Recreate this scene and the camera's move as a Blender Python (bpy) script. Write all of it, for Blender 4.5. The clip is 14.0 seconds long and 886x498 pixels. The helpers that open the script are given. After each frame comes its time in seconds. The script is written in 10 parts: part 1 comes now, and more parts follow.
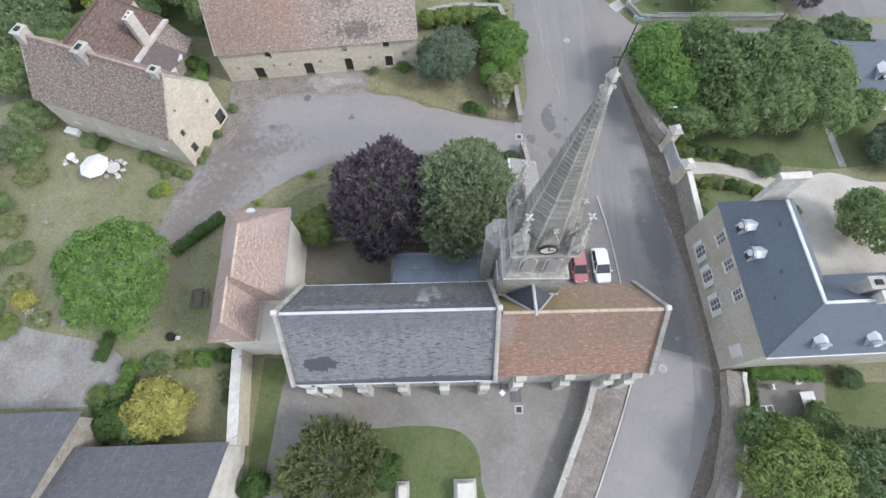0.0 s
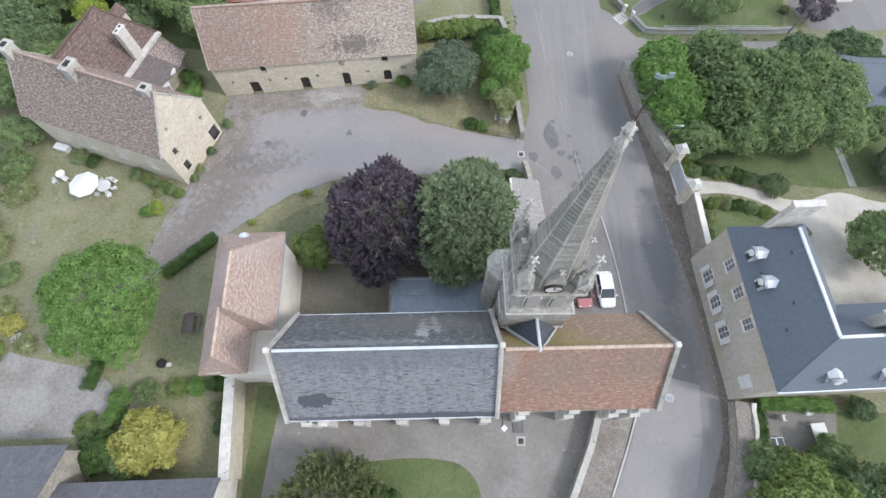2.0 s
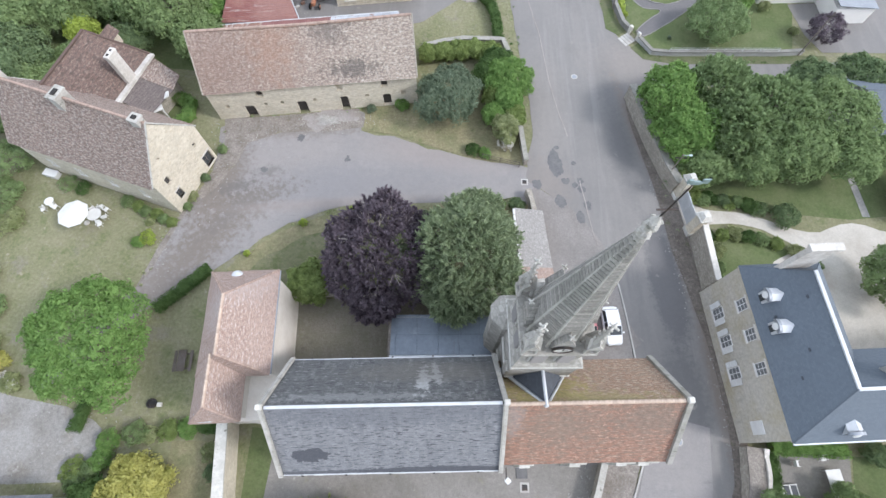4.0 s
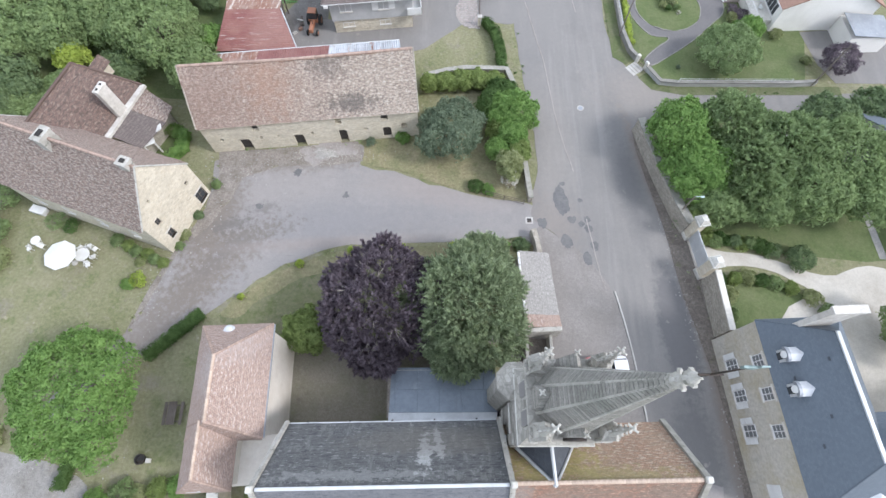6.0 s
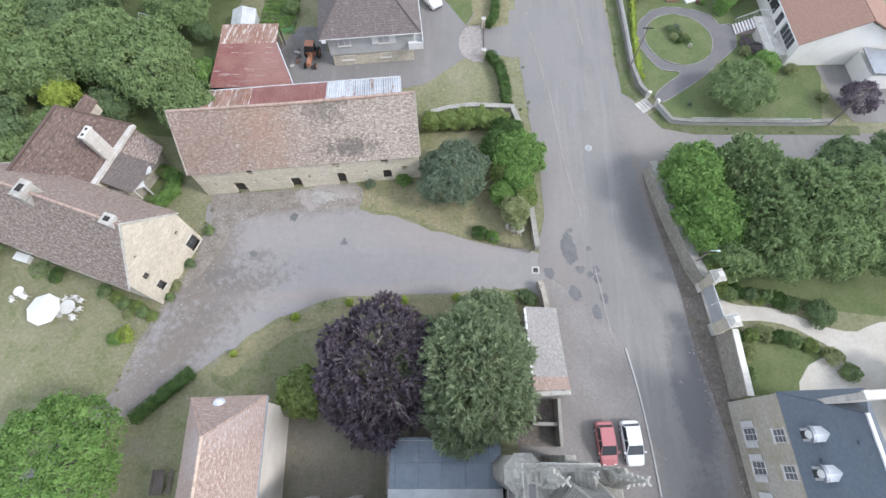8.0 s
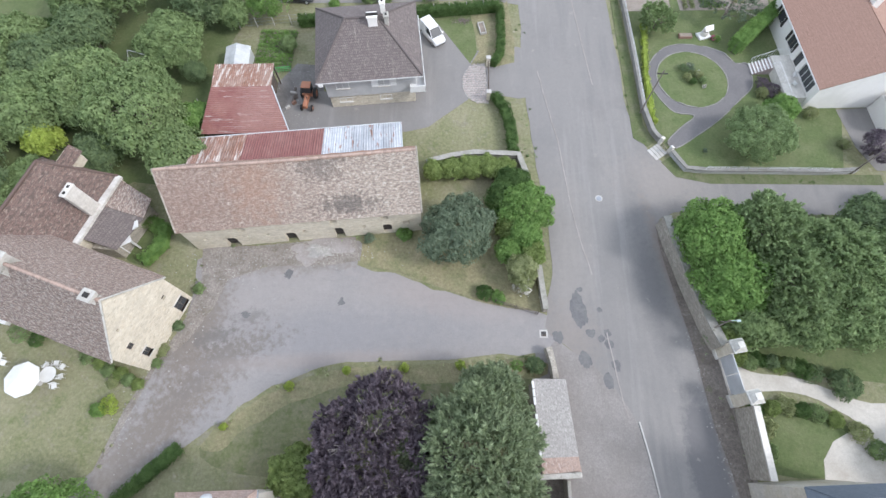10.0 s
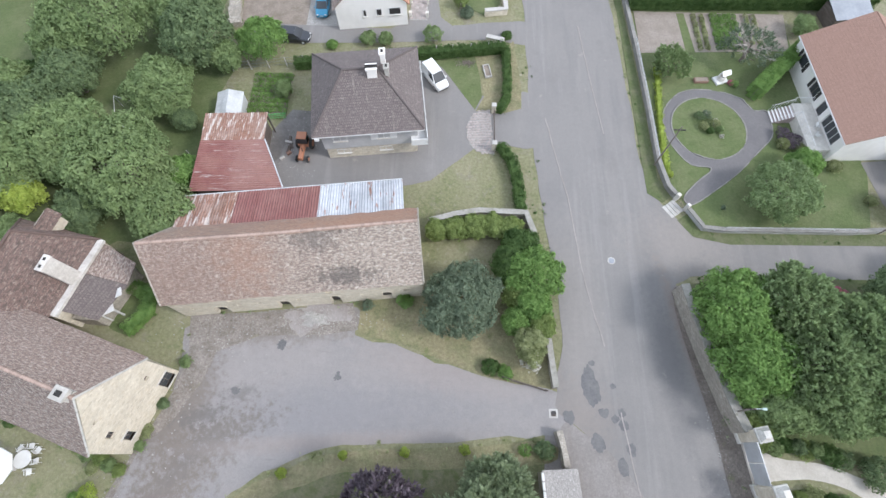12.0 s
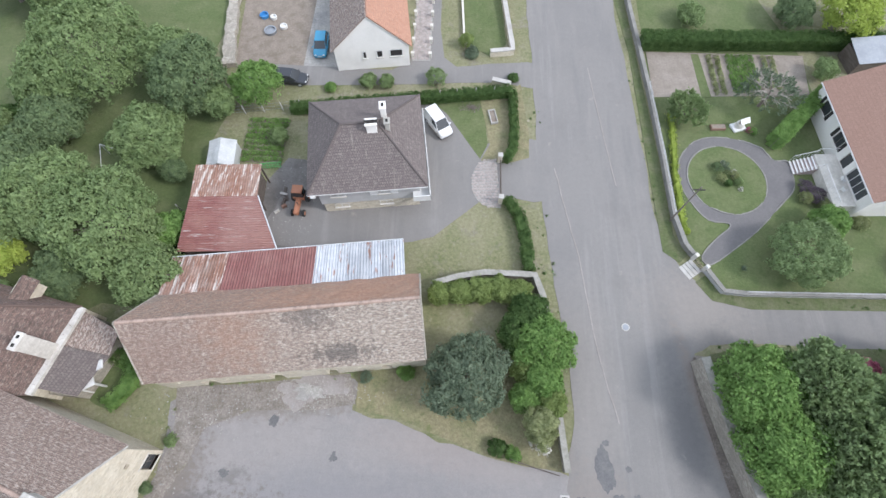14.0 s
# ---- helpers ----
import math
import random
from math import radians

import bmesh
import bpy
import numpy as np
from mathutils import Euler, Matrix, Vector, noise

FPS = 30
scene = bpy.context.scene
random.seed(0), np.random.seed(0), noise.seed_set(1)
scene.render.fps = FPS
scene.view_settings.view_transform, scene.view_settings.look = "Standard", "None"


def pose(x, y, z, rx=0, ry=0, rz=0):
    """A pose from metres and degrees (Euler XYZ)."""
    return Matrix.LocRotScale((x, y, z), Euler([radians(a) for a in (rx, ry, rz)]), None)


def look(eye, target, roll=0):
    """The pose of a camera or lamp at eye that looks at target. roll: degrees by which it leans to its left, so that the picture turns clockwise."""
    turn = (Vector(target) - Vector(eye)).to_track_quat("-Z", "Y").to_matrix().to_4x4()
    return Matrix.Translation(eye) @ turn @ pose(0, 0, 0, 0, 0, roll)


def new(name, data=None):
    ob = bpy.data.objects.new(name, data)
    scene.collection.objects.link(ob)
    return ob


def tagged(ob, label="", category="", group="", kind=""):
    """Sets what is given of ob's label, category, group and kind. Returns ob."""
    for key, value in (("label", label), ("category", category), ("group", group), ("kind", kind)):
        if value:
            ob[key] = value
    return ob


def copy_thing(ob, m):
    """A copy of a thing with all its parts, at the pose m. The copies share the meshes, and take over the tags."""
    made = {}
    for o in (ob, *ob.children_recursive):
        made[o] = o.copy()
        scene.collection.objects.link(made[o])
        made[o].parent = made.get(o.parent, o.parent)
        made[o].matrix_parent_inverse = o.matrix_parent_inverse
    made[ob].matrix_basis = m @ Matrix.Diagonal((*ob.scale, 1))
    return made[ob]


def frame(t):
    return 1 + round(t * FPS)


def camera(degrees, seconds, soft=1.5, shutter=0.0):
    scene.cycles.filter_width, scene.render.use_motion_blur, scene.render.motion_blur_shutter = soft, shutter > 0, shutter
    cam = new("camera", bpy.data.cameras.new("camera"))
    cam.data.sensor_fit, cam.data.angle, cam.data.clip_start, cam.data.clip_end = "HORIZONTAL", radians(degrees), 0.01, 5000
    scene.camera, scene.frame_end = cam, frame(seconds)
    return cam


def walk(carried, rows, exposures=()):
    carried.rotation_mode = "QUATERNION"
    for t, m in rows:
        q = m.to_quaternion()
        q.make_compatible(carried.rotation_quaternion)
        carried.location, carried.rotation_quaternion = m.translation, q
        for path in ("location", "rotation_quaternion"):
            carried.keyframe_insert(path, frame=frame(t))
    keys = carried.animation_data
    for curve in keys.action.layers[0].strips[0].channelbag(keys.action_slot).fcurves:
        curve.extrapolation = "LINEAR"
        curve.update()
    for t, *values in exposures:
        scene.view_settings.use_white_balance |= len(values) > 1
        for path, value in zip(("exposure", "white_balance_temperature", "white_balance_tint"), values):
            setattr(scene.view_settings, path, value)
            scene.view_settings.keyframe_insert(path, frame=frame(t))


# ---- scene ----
EXPOSURE = 0.56
cam = camera(85.17, 14.0)
# seconds, eye x y z in metres, pitch, roll, heading in degrees
ROWS = [
    (0.0, 0.995, -2.173, 47.341, -66.768, -1.243, 2.145),
    (0.5, 0.972, -1.521, 47.215, -66.815, -1.136, 2.063),
    (1.0, 0.941, -0.854, 47.106, -66.838, -1.033, 1.987),
    (1.5, 0.903, -0.151, 47.015, -66.841, -0.934, 1.915),
    (2.0, 0.858, 0.603, 46.939, -66.831, -0.839, 1.848),
    (2.5, 0.806, 1.416, 46.877, -66.811, -0.747, 1.786),
    (3.0, 0.747, 2.295, 46.827, -66.785, -0.659, 1.729),
    (3.5, 0.683, 3.242, 46.789, -66.758, -0.575, 1.677),
    (4.0, 0.612, 4.259, 46.760, -66.731, -0.495, 1.630),
    (4.5, 0.535, 5.344, 46.741, -66.707, -0.418, 1.587),
    (5.0, 0.454, 6.498, 46.728, -66.689, -0.345, 1.550),
    (5.5, 0.367, 7.718, 46.722, -66.677, -0.277, 1.518),
    (6.0, 0.275, 9.003, 46.720, -66.672, -0.211, 1.491),
    (6.5, 0.179, 10.352, 46.721, -66.676, -0.150, 1.468),
    (7.0, 0.078, 11.764, 46.724, -66.688, -0.092, 1.451),
    (7.5, -0.026, 13.239, 46.727, -66.707, -0.039, 1.438),
    (8.0, -0.134, 14.777, 46.730, -66.732, 0.011, 1.431),
    (8.5, -0.245, 16.375, 46.731, -66.763, 0.058, 1.428),
    (9.0, -0.360, 18.034, 46.728, -66.796, 0.100, 1.430),
    (9.5, -0.477, 19.750, 46.720, -66.830, 0.139, 1.438),
    (10.0, -0.596, 21.519, 46.706, -66.861, 0.174, 1.450),
    (10.5, -0.718, 23.333, 46.685, -66.887, 0.205, 1.467),
    (11.0, -0.842, 25.181, 46.654, -66.902, 0.232, 1.489),
    (11.5, -0.967, 27.048, 46.613, -66.902, 0.256, 1.516),
    (12.0, -1.094, 28.911, 46.561, -66.883, 0.275, 1.548),
    (12.5, -1.222, 30.742, 46.496, -66.839, 0.291, 1.585),
    (13.0, -1.350, 32.502, 46.416, -66.764, 0.304, 1.627),
    (13.5, -1.479, 34.143, 46.321, -66.652, 0.312, 1.674),
    (14.0, -1.608, 35.606, 46.209, -66.495, 0.317, 1.725),
]
walk(cam, [(t, pose(x, y, z, 90 + pitch, 0, yaw) @ pose(0, 0, 0, 0, 0, roll)) for t, x, y, z, pitch, roll, yaw in ROWS],
     exposures=[(t, EXPOSURE + k, 6220, 13.0) for t, k in ((0.0, -0.10), (2.0, -0.03), (5.0, 0.13), (6.5, 0.14), (8.0, 0.09), (10.5, 0.09), (12.5, 0.05), (14.0, 0.02))])

# ---- light: a bright, thinly overcast summer day ----
SUN_ELEV, SUN_AZIM = 42.0, 106.0          # degrees; azimuth clockwise from north
world = bpy.data.worlds.new("overcast_sky")
scene.world = world
world.use_nodes = True
wn, wl = world.node_tree.nodes, world.node_tree.links
wn.clear()
sky = wn.new("ShaderNodeTexSky")
sky.sky_type, sky.sun_disc = "NISHITA", False
sky.sun_elevation, sky.sun_rotation = radians(SUN_ELEV), radians(SUN_AZIM)
sky.air_density, sky.dust_density, sky.ozone_density = 1.0, 4.0, 1.0
sky_bg, sky_out = wn.new("ShaderNodeBackground"), wn.new("ShaderNodeOutputWorld")
veil = wn.new("ShaderNodeMix")
veil.data_type = "RGBA"
veil.inputs[0].default_value = 0.75
veil.inputs[7].default_value = (8.4, 9.3, 10.4, 1)
wl.new(sky.outputs[0], veil.inputs[6])
wl.new(veil.outputs[2], sky_bg.inputs[0])
sky_bg.inputs[1].default_value = 0.119
wl.new(sky_bg.outputs[0], sky_out.inputs[0])
sun = new("sun", bpy.data.lights.new("sun", "SUN"))
sun.data.energy, sun.data.angle, sun.data.color = 1.75, radians(11), (1.0, 0.975, 0.94)
sa, se = radians(SUN_AZIM), radians(SUN_ELEV)
sun.matrix_world = look((0, 0, 80), (-math.sin(sa) * math.cos(se), -math.cos(sa) * math.cos(se), 80 - math.sin(se)))

# ---- materials ----
def nodes_of(name):
    m = bpy.data.materials.new(name)
    m.use_nodes = True
    nt = m.node_tree
    return m, nt, nt.nodes["Principled BSDF"]


def link(nt, a, b):
    nt.links.new(a, b)


def coords(nt, space="Object"):
    return nt.nodes.new("ShaderNodeTexCoord").outputs[space]


def noise_node(nt, vec, scale, detail=4.0, rough=0.6, lo=0.3, hi=0.7):
    n = nt.nodes.new("ShaderNodeTexNoise")
    n.inputs["Scale"].default_value, n.inputs["Detail"].default_value, n.inputs["Roughness"].default_value = scale, detail, rough
    link(nt, vec, n.inputs["Vector"])
    r = nt.nodes.new("ShaderNodeMapRange")
    r.inputs[1].default_value, r.inputs[2].default_value = lo, hi
    link(nt, n.outputs["Fac"], r.inputs[0])
    return r.outputs[0]


def mix(nt, fac, a, b, mode="MIX"):
    n = nt.nodes.new("ShaderNodeMix")
    n.data_type, n.blend_type = "RGBA", mode
    for sock, v in ((n.inputs[0], fac), (n.inputs[6], a), (n.inputs[7], b)):
        if isinstance(v, (int, float)):
            sock.default_value = v
        elif isinstance(v, tuple):
            sock.default_value = (*v, 1)
        else:
            link(nt, v, sock)
    return n.outputs[2]


def bump(nt, bsdf, height, strength, dist):
    b = nt.nodes.new("ShaderNodeBump")
    b.inputs["Strength"].default_value, b.inputs["Distance"].default_value = strength, dist
    link(nt, height, b.inputs["Height"])
    link(nt, b.outputs[0], bsdf.inputs["Normal"])


def scaled(nt, vec, s):
    m = nt.nodes.new("ShaderNodeMapping")
    m.inputs["Scale"].default_value = s
    link(nt, vec, m.inputs["Vector"])
    return m.outputs[0]


def island_shade(nt, col, spread, source="object"):
    """Multiply a colour by a random value for each object or each island."""
    if source == "object":
        r = nt.nodes.new("ShaderNodeObjectInfo").outputs["Random"]
    else:
        r = nt.nodes.new("ShaderNodeNewGeometry").outputs["Random Per Island"]
    mr = nt.nodes.new("ShaderNodeMapRange")
    mr.inputs[3].default_value, mr.inputs[4].default_value = 1 - spread, 1 + spread
    link(nt, r, mr.inputs[0])
    vm = nt.nodes.new("ShaderNodeVectorMath")
    vm.operation = "SCALE"
    link(nt, col, vm.inputs[0])
    link(nt, mr.outputs[0], vm.inputs["Scale"])
    return vm.outputs[0]


def grain(nt, vec, col, scale, amount, detail=6.0):
    """Multiply a colour by fine uneven tone, light and dark alike."""
    n = noise_node(nt, vec, scale, detail, 0.75, 0.28, 0.72)
    mr = nt.nodes.new("ShaderNodeMapRange")
    mr.inputs[3].default_value, mr.inputs[4].default_value = 1 - amount, 1 + amount
    link(nt, n, mr.inputs[0])
    vm = nt.nodes.new("ShaderNodeVectorMath")
    vm.operation = "SCALE"
    link(nt, col, vm.inputs[0])
    link(nt, mr.outputs[0], vm.inputs["Scale"])
    return vm.outputs[0]


def tinted(material, spread):
    """Let each object of a material differ a little in tone."""
    nt = material.node_tree
    b = nt.nodes["Principled BSDF"]
    src = b.inputs["Base Color"].links[0].from_socket
    link(nt, island_shade(nt, src, spread), b.inputs["Base Color"])


def surface(name, c1, c2, c3, fine=8.0, coarse=0.35, rough=0.85, metal=0.0, relief=0.02, stretch=(1, 1, 1), amount=0.8, spots=None, grit=0.0, grit_scale=3.0, more=(), areas=()):
    """Plain surface: fine grain between c1 and c2, coarse stains of c3, spots, further stain layers, grit."""
    m, nt, b = nodes_of(name)
    co = scaled(nt, coords(nt), stretch)
    g = noise_node(nt, co, fine, 5, 0.65, 0.25, 0.75)
    col = mix(nt, g, c1, c2)
    st = noise_node(nt, co, coarse, 5, 0.6, 0.42, 0.68)
    col = mix(nt, mixfac(nt, st, amount), col, c3)
    for colour, scale, at, width, amt in more:
        vec = scaled(nt, co, scale) if isinstance(scale, tuple) else scaled(nt, co, (scale, scale, scale))
        col = mix(nt, mixfac(nt, noise_node(nt, vec, 1.0, 6, 0.68, at, at + width), amt), col, colour)
    for colour, u, v, ru, rv, turn, amt, soft, wild in areas:
        col = mix(nt, mixfac(nt, blotch(nt, co, u, v, ru, rv, soft, wild, turn), amt), col, colour)
    if spots:
        sp = noise_node(nt, co, spots[1], 3, 0.6, spots[2], spots[2] + 0.06)
        col = mix(nt, sp, col, spots[0])
    if grit:
        col = grain(nt, co, col, grit_scale, grit)
        col = grain(nt, co, col, grit_scale * 4.5, grit * 0.7, 3.0)
    link(nt, col, b.inputs["Base Color"])
    b.inputs["Roughness"].default_value, b.inputs["Metallic"].default_value = rough, metal
    if relief:
        bump(nt, b, g, 0.7, relief)
    return m


def blotch(nt, uv, u, v, ru, rv, soft=0.25, wild=0.55, turn=0.0):
    """1 inside an irregular patch round (u, v) on a roof, 0 outside."""
    mp = nt.nodes.new("ShaderNodeMapping")
    mp.inputs["Scale"].default_value = (1 / ru, 1 / rv, 0)
    sh = nt.nodes.new("ShaderNodeMapping")
    sh.vector_type = "TEXTURE"
    sh.inputs["Location"].default_value = (u, v, 0)
    sh.inputs["Rotation"].default_value = (0, 0, radians(turn))
    link(nt, uv, sh.inputs["Vector"])
    link(nt, sh.outputs[0], mp.inputs["Vector"])
    ln = nt.nodes.new("ShaderNodeVectorMath")
    ln.operation = "LENGTH"
    link(nt, mp.outputs[0], ln.inputs[0])
    nz = nt.nodes.new("ShaderNodeTexNoise")
    nz.inputs["Scale"].default_value, nz.inputs["Detail"].default_value, nz.inputs["Roughness"].default_value = 1.6, 6, 0.7
    link(nt, uv, nz.inputs["Vector"])
    ad = nt.nodes.new("ShaderNodeMath")
    ad.operation = "MULTIPLY_ADD"
    ad.inputs[1].default_value = wild * 4
    link(nt, nz.outputs["Fac"], ad.inputs[0])
    link(nt, ln.outputs["Value"], ad.inputs[2])
    r = nt.nodes.new("ShaderNodeMapRange")
    r.inputs[1].default_value, r.inputs[2].default_value = 1 + wild * 2 + soft, 1 + wild * 2 - soft
    link(nt, ad.outputs[0], r.inputs[0])
    return r.outputs[0]


def tiled_roof(name, c1, c2, stain, moss, w, h, mortar=0.012, patch=0.3, stain_amt=0.8, moss_at=0.58, relief=0.03, gap=0.45, patch2=None, dashes=(), areas=(), grit=0.12):
    """Courses of tiles or slates laid by the roof's own UV map, in metres.
    dashes: (colour, along, up, threshold, amount) short marks; areas: (colour, u, v, ru, rv, amount, soft, wild)."""
    m, nt, b = nodes_of(name)
    uv = coords(nt, "UV")
    br = nt.nodes.new("ShaderNodeTexBrick")
    br.offset, br.squash = 0.5, 1.0
    br.inputs["Color1"].default_value, br.inputs["Color2"].default_value = (*c1, 1), (*c2, 1)
    br.inputs["Mortar"].default_value = (*[gap * 0.5 * (p + q) for p, q in zip(c1, c2)], 1)
    br.inputs["Scale"].default_value = 1.0
    br.inputs["Mortar Size"].default_value, br.inputs["Mortar Smooth"].default_value = mortar, 0.3
    br.inputs["Brick Width"].default_value, br.inputs["Row Height"].default_value = w, h
    br.inputs["Bias"].default_value = 0.0
    link(nt, uv, br.inputs["Vector"])
    col = br.outputs["Color"]
    g = noise_node(nt, scaled(nt, uv, (1, 1.6, 1)), 5.0, 4, 0.7, 0.3, 0.7)
    col = mix(nt, mixfac(nt, g, 0.45), col, stain)
    s = noise_node(nt, uv, patch, 5, 0.6, 0.42, 0.66)
    col = mix(nt, mixfac(nt, s, stain_amt), col, stain)
    if patch2:
        s2 = noise_node(nt, scaled(nt, uv, (1.0, 0.8, 1)), patch2[1], 5, 0.65, patch2[2], patch2[2] + 0.12)
        col = mix(nt, mixfac(nt, s2, patch2[3]), col, patch2[0])
    if moss:
        mo = noise_node(nt, scaled(nt, uv, (1, 0.6, 1)), 1.9, 6, 0.7, moss_at, moss_at + 0.1)
        col = mix(nt, mixfac(nt, mo, 0.85), col, moss)
    for colour, du, dv, at, amt in dashes:
        dn = noise_node(nt, scaled(nt, uv, (1 / du, 1 / dv, 1)), 1.0, 4.5, 0.68, at - 0.035, at + 0.015)
        col = mix(nt, mixfac(nt, dn, amt), col, colour)
    for colour, u, v, ru, rv, amt, soft, wild in areas:
        col = mix(nt, mixfac(nt, blotch(nt, uv, u, v, ru, rv, soft, wild), amt), col, colour)
    col = grain(nt, uv, col, 3.2, grit * 1.3)
    col = grain(nt, scaled(nt, uv, (0.6, 1.5, 1)), col, 9.0, grit, 3.0)
    link(nt, col, b.inputs["Base Color"])
    b.inputs["Roughness"].default_value = 0.8
    sep = nt.nodes.new("ShaderNodeSeparateXYZ")
    link(nt, uv, sep.inputs[0])
    row = nt.nodes.new("ShaderNodeMath")
    row.operation = "DIVIDE"
    row.inputs[1].default_value = h
    link(nt, sep.outputs[1], row.inputs[0])
    fr = nt.nodes.new("ShaderNodeMath")
    fr.operation = "FRACT"
    link(nt, row.outputs[0], fr.inputs[0])
    inv = nt.nodes.new("ShaderNodeMath")
    inv.operation = "SUBTRACT"
    inv.inputs[0].default_value = 1.0
    link(nt, fr.outputs[0], inv.inputs[1])
    add = nt.nodes.new("ShaderNodeMath")
    add.operation = "ADD"
    link(nt, inv.outputs[0], add.inputs[0])
    link(nt, g, add.inputs[1])
    bump(nt, b, add.outputs[0], 0.8, relief)
    return m


def mixfac(nt, fac, k):
    n = nt.nodes.new("ShaderNodeMath")
    n.operation = "MULTIPLY"
    n.inputs[1].default_value = k
    link(nt, fac, n.inputs[0])
    return n.outputs[0]


def masonry(name, stones, joint, stain, size=0.28, depth=0.03, flat=1.7, stain_amt=0.7):
    """Rubble or coursed stone: cells of varied colour with sunken joints."""
    m, nt, b = nodes_of(name)
    co = scaled(nt, coords(nt), (1, 1, flat))
    v = nt.nodes.new("ShaderNodeTexVoronoi")
    v.inputs["Scale"].default_value = 1 / size
    link(nt, co, v.inputs["Vector"])
    e = nt.nodes.new("ShaderNodeTexVoronoi")
    e.feature = "DISTANCE_TO_EDGE"
    e.inputs["Scale"].default_value = 1 / size
    link(nt, co, e.inputs["Vector"])
    sep = nt.nodes.new("ShaderNodeSeparateColor")
    link(nt, v.outputs["Color"], sep.inputs[0])
    ramp = nt.nodes.new("ShaderNodeValToRGB")
    link(nt, sep.outputs[0], ramp.inputs[0])
    els = ramp.color_ramp.elements
    while len(els) < len(stones):
        els.new(0.5)
    for i, c in enumerate(stones):
        els[i].position, els[i].color = i / (len(stones) - 1), (*c, 1)
    g = noise_node(nt, co, 14, 4, 0.7)
    col = mix(nt, mixfac(nt, g, 0.35), ramp.outputs[0], joint)
    ed = nt.nodes.new("ShaderNodeMapRange")
    ed.inputs[1].default_value, ed.inputs[2].default_value = 0.02, 0.09
    link(nt, e.outputs["Distance"], ed.inputs[0])
    col = mix(nt, ed.outputs[0], joint, col)
    st = noise_node(nt, co, 0.45, 5, 0.65, 0.45, 0.7)
    col = mix(nt, mixfac(nt, st, stain_amt), col, stain)
    col = grain(nt, co, col, 5.0, 0.14)
    link(nt, col, b.inputs["Base Color"])
    b.inputs["Roughness"].default_value = 0.9
    bump(nt, b, ed.outputs[0], 0.6, depth)
    return m


def coursed_stone(name, c1, c2, c3, joint, course, base):
    """Weathered ashlar in level courses with recessed bed joints, each course of its own tone."""
    m, nt, b = nodes_of(name)
    co = coords(nt)
    sep = nt.nodes.new("ShaderNodeSeparateXYZ")
    link(nt, co, sep.inputs[0])
    z = nt.nodes.new("ShaderNodeMath")
    z.operation = "MULTIPLY_ADD"
    z.inputs[1].default_value, z.inputs[2].default_value = 1 / course, -base / course
    link(nt, sep.outputs[2], z.inputs[0])
    fl, fr = nt.nodes.new("ShaderNodeMath"), nt.nodes.new("ShaderNodeMath")
    fl.operation, fr.operation = "FLOOR", "FRACT"
    link(nt, z.outputs[0], fl.inputs[0])
    link(nt, z.outputs[0], fr.inputs[0])
    wn_ = nt.nodes.new("ShaderNodeTexWhiteNoise")
    wn_.noise_dimensions = "1D"
    link(nt, fl.outputs[0], wn_.inputs["W"])
    col = mix(nt, wn_.outputs["Value"], c1, c2)
    col = mix(nt, mixfac(nt, noise_node(nt, co, 0.6, 5, 0.65, 0.45, 0.68), 0.7), col, c3)
    jt = nt.nodes.new("ShaderNodeMapRange")
    jt.inputs[1].default_value, jt.inputs[2].default_value = 0.72, 0.86
    link(nt, fr.outputs[0], jt.inputs[0])
    col = mix(nt, mixfac(nt, jt.outputs[0], 0.35), col, joint)
    col = grain(nt, co, col, 2.6, 0.22)
    col = grain(nt, co, col, 9.0, 0.30, 3.0)
    link(nt, col, b.inputs["Base Color"])
    b.inputs["Roughness"].default_value = 0.9
    return m


def leaf_material(name, c1, c2, c3=None):
    m, nt, b = nodes_of(name)
    r = nt.nodes.new("ShaderNodeNewGeometry").outputs["Random Per Island"]
    col = mix(nt, r, c1, c2)
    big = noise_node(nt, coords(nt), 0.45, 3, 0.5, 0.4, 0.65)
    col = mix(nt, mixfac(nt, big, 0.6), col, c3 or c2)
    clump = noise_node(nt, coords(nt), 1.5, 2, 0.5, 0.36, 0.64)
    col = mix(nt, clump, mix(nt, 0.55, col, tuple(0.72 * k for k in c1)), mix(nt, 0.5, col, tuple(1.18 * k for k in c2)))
    link(nt, col, b.inputs["Base Color"])
    b.inputs["Roughness"].default_value, b.inputs["Specular IOR Level"].default_value = 0.7, 0.2
    tl = nt.nodes.new("ShaderNodeBsdfTranslucent")
    link(nt, col, tl.inputs["Color"])
    ms = nt.nodes.new("ShaderNodeMixShader")
    ms.inputs[0].default_value = 0.45
    link(nt, b.outputs[0], ms.inputs[1])
    link(nt, tl.outputs[0], ms.inputs[2])
    link(nt, ms.outputs[0], nt.nodes["Material Output"].inputs["Surface"])
    return m


def glass_material(name, col=(0.05, 0.055, 0.06)):
    m, nt, b = nodes_of(name)
    b.inputs["Base Color"].default_value = (*col, 1)
    b.inputs["Roughness"].default_value, b.inputs["Specular IOR Level"].default_value = 0.12, 0.5
    return m


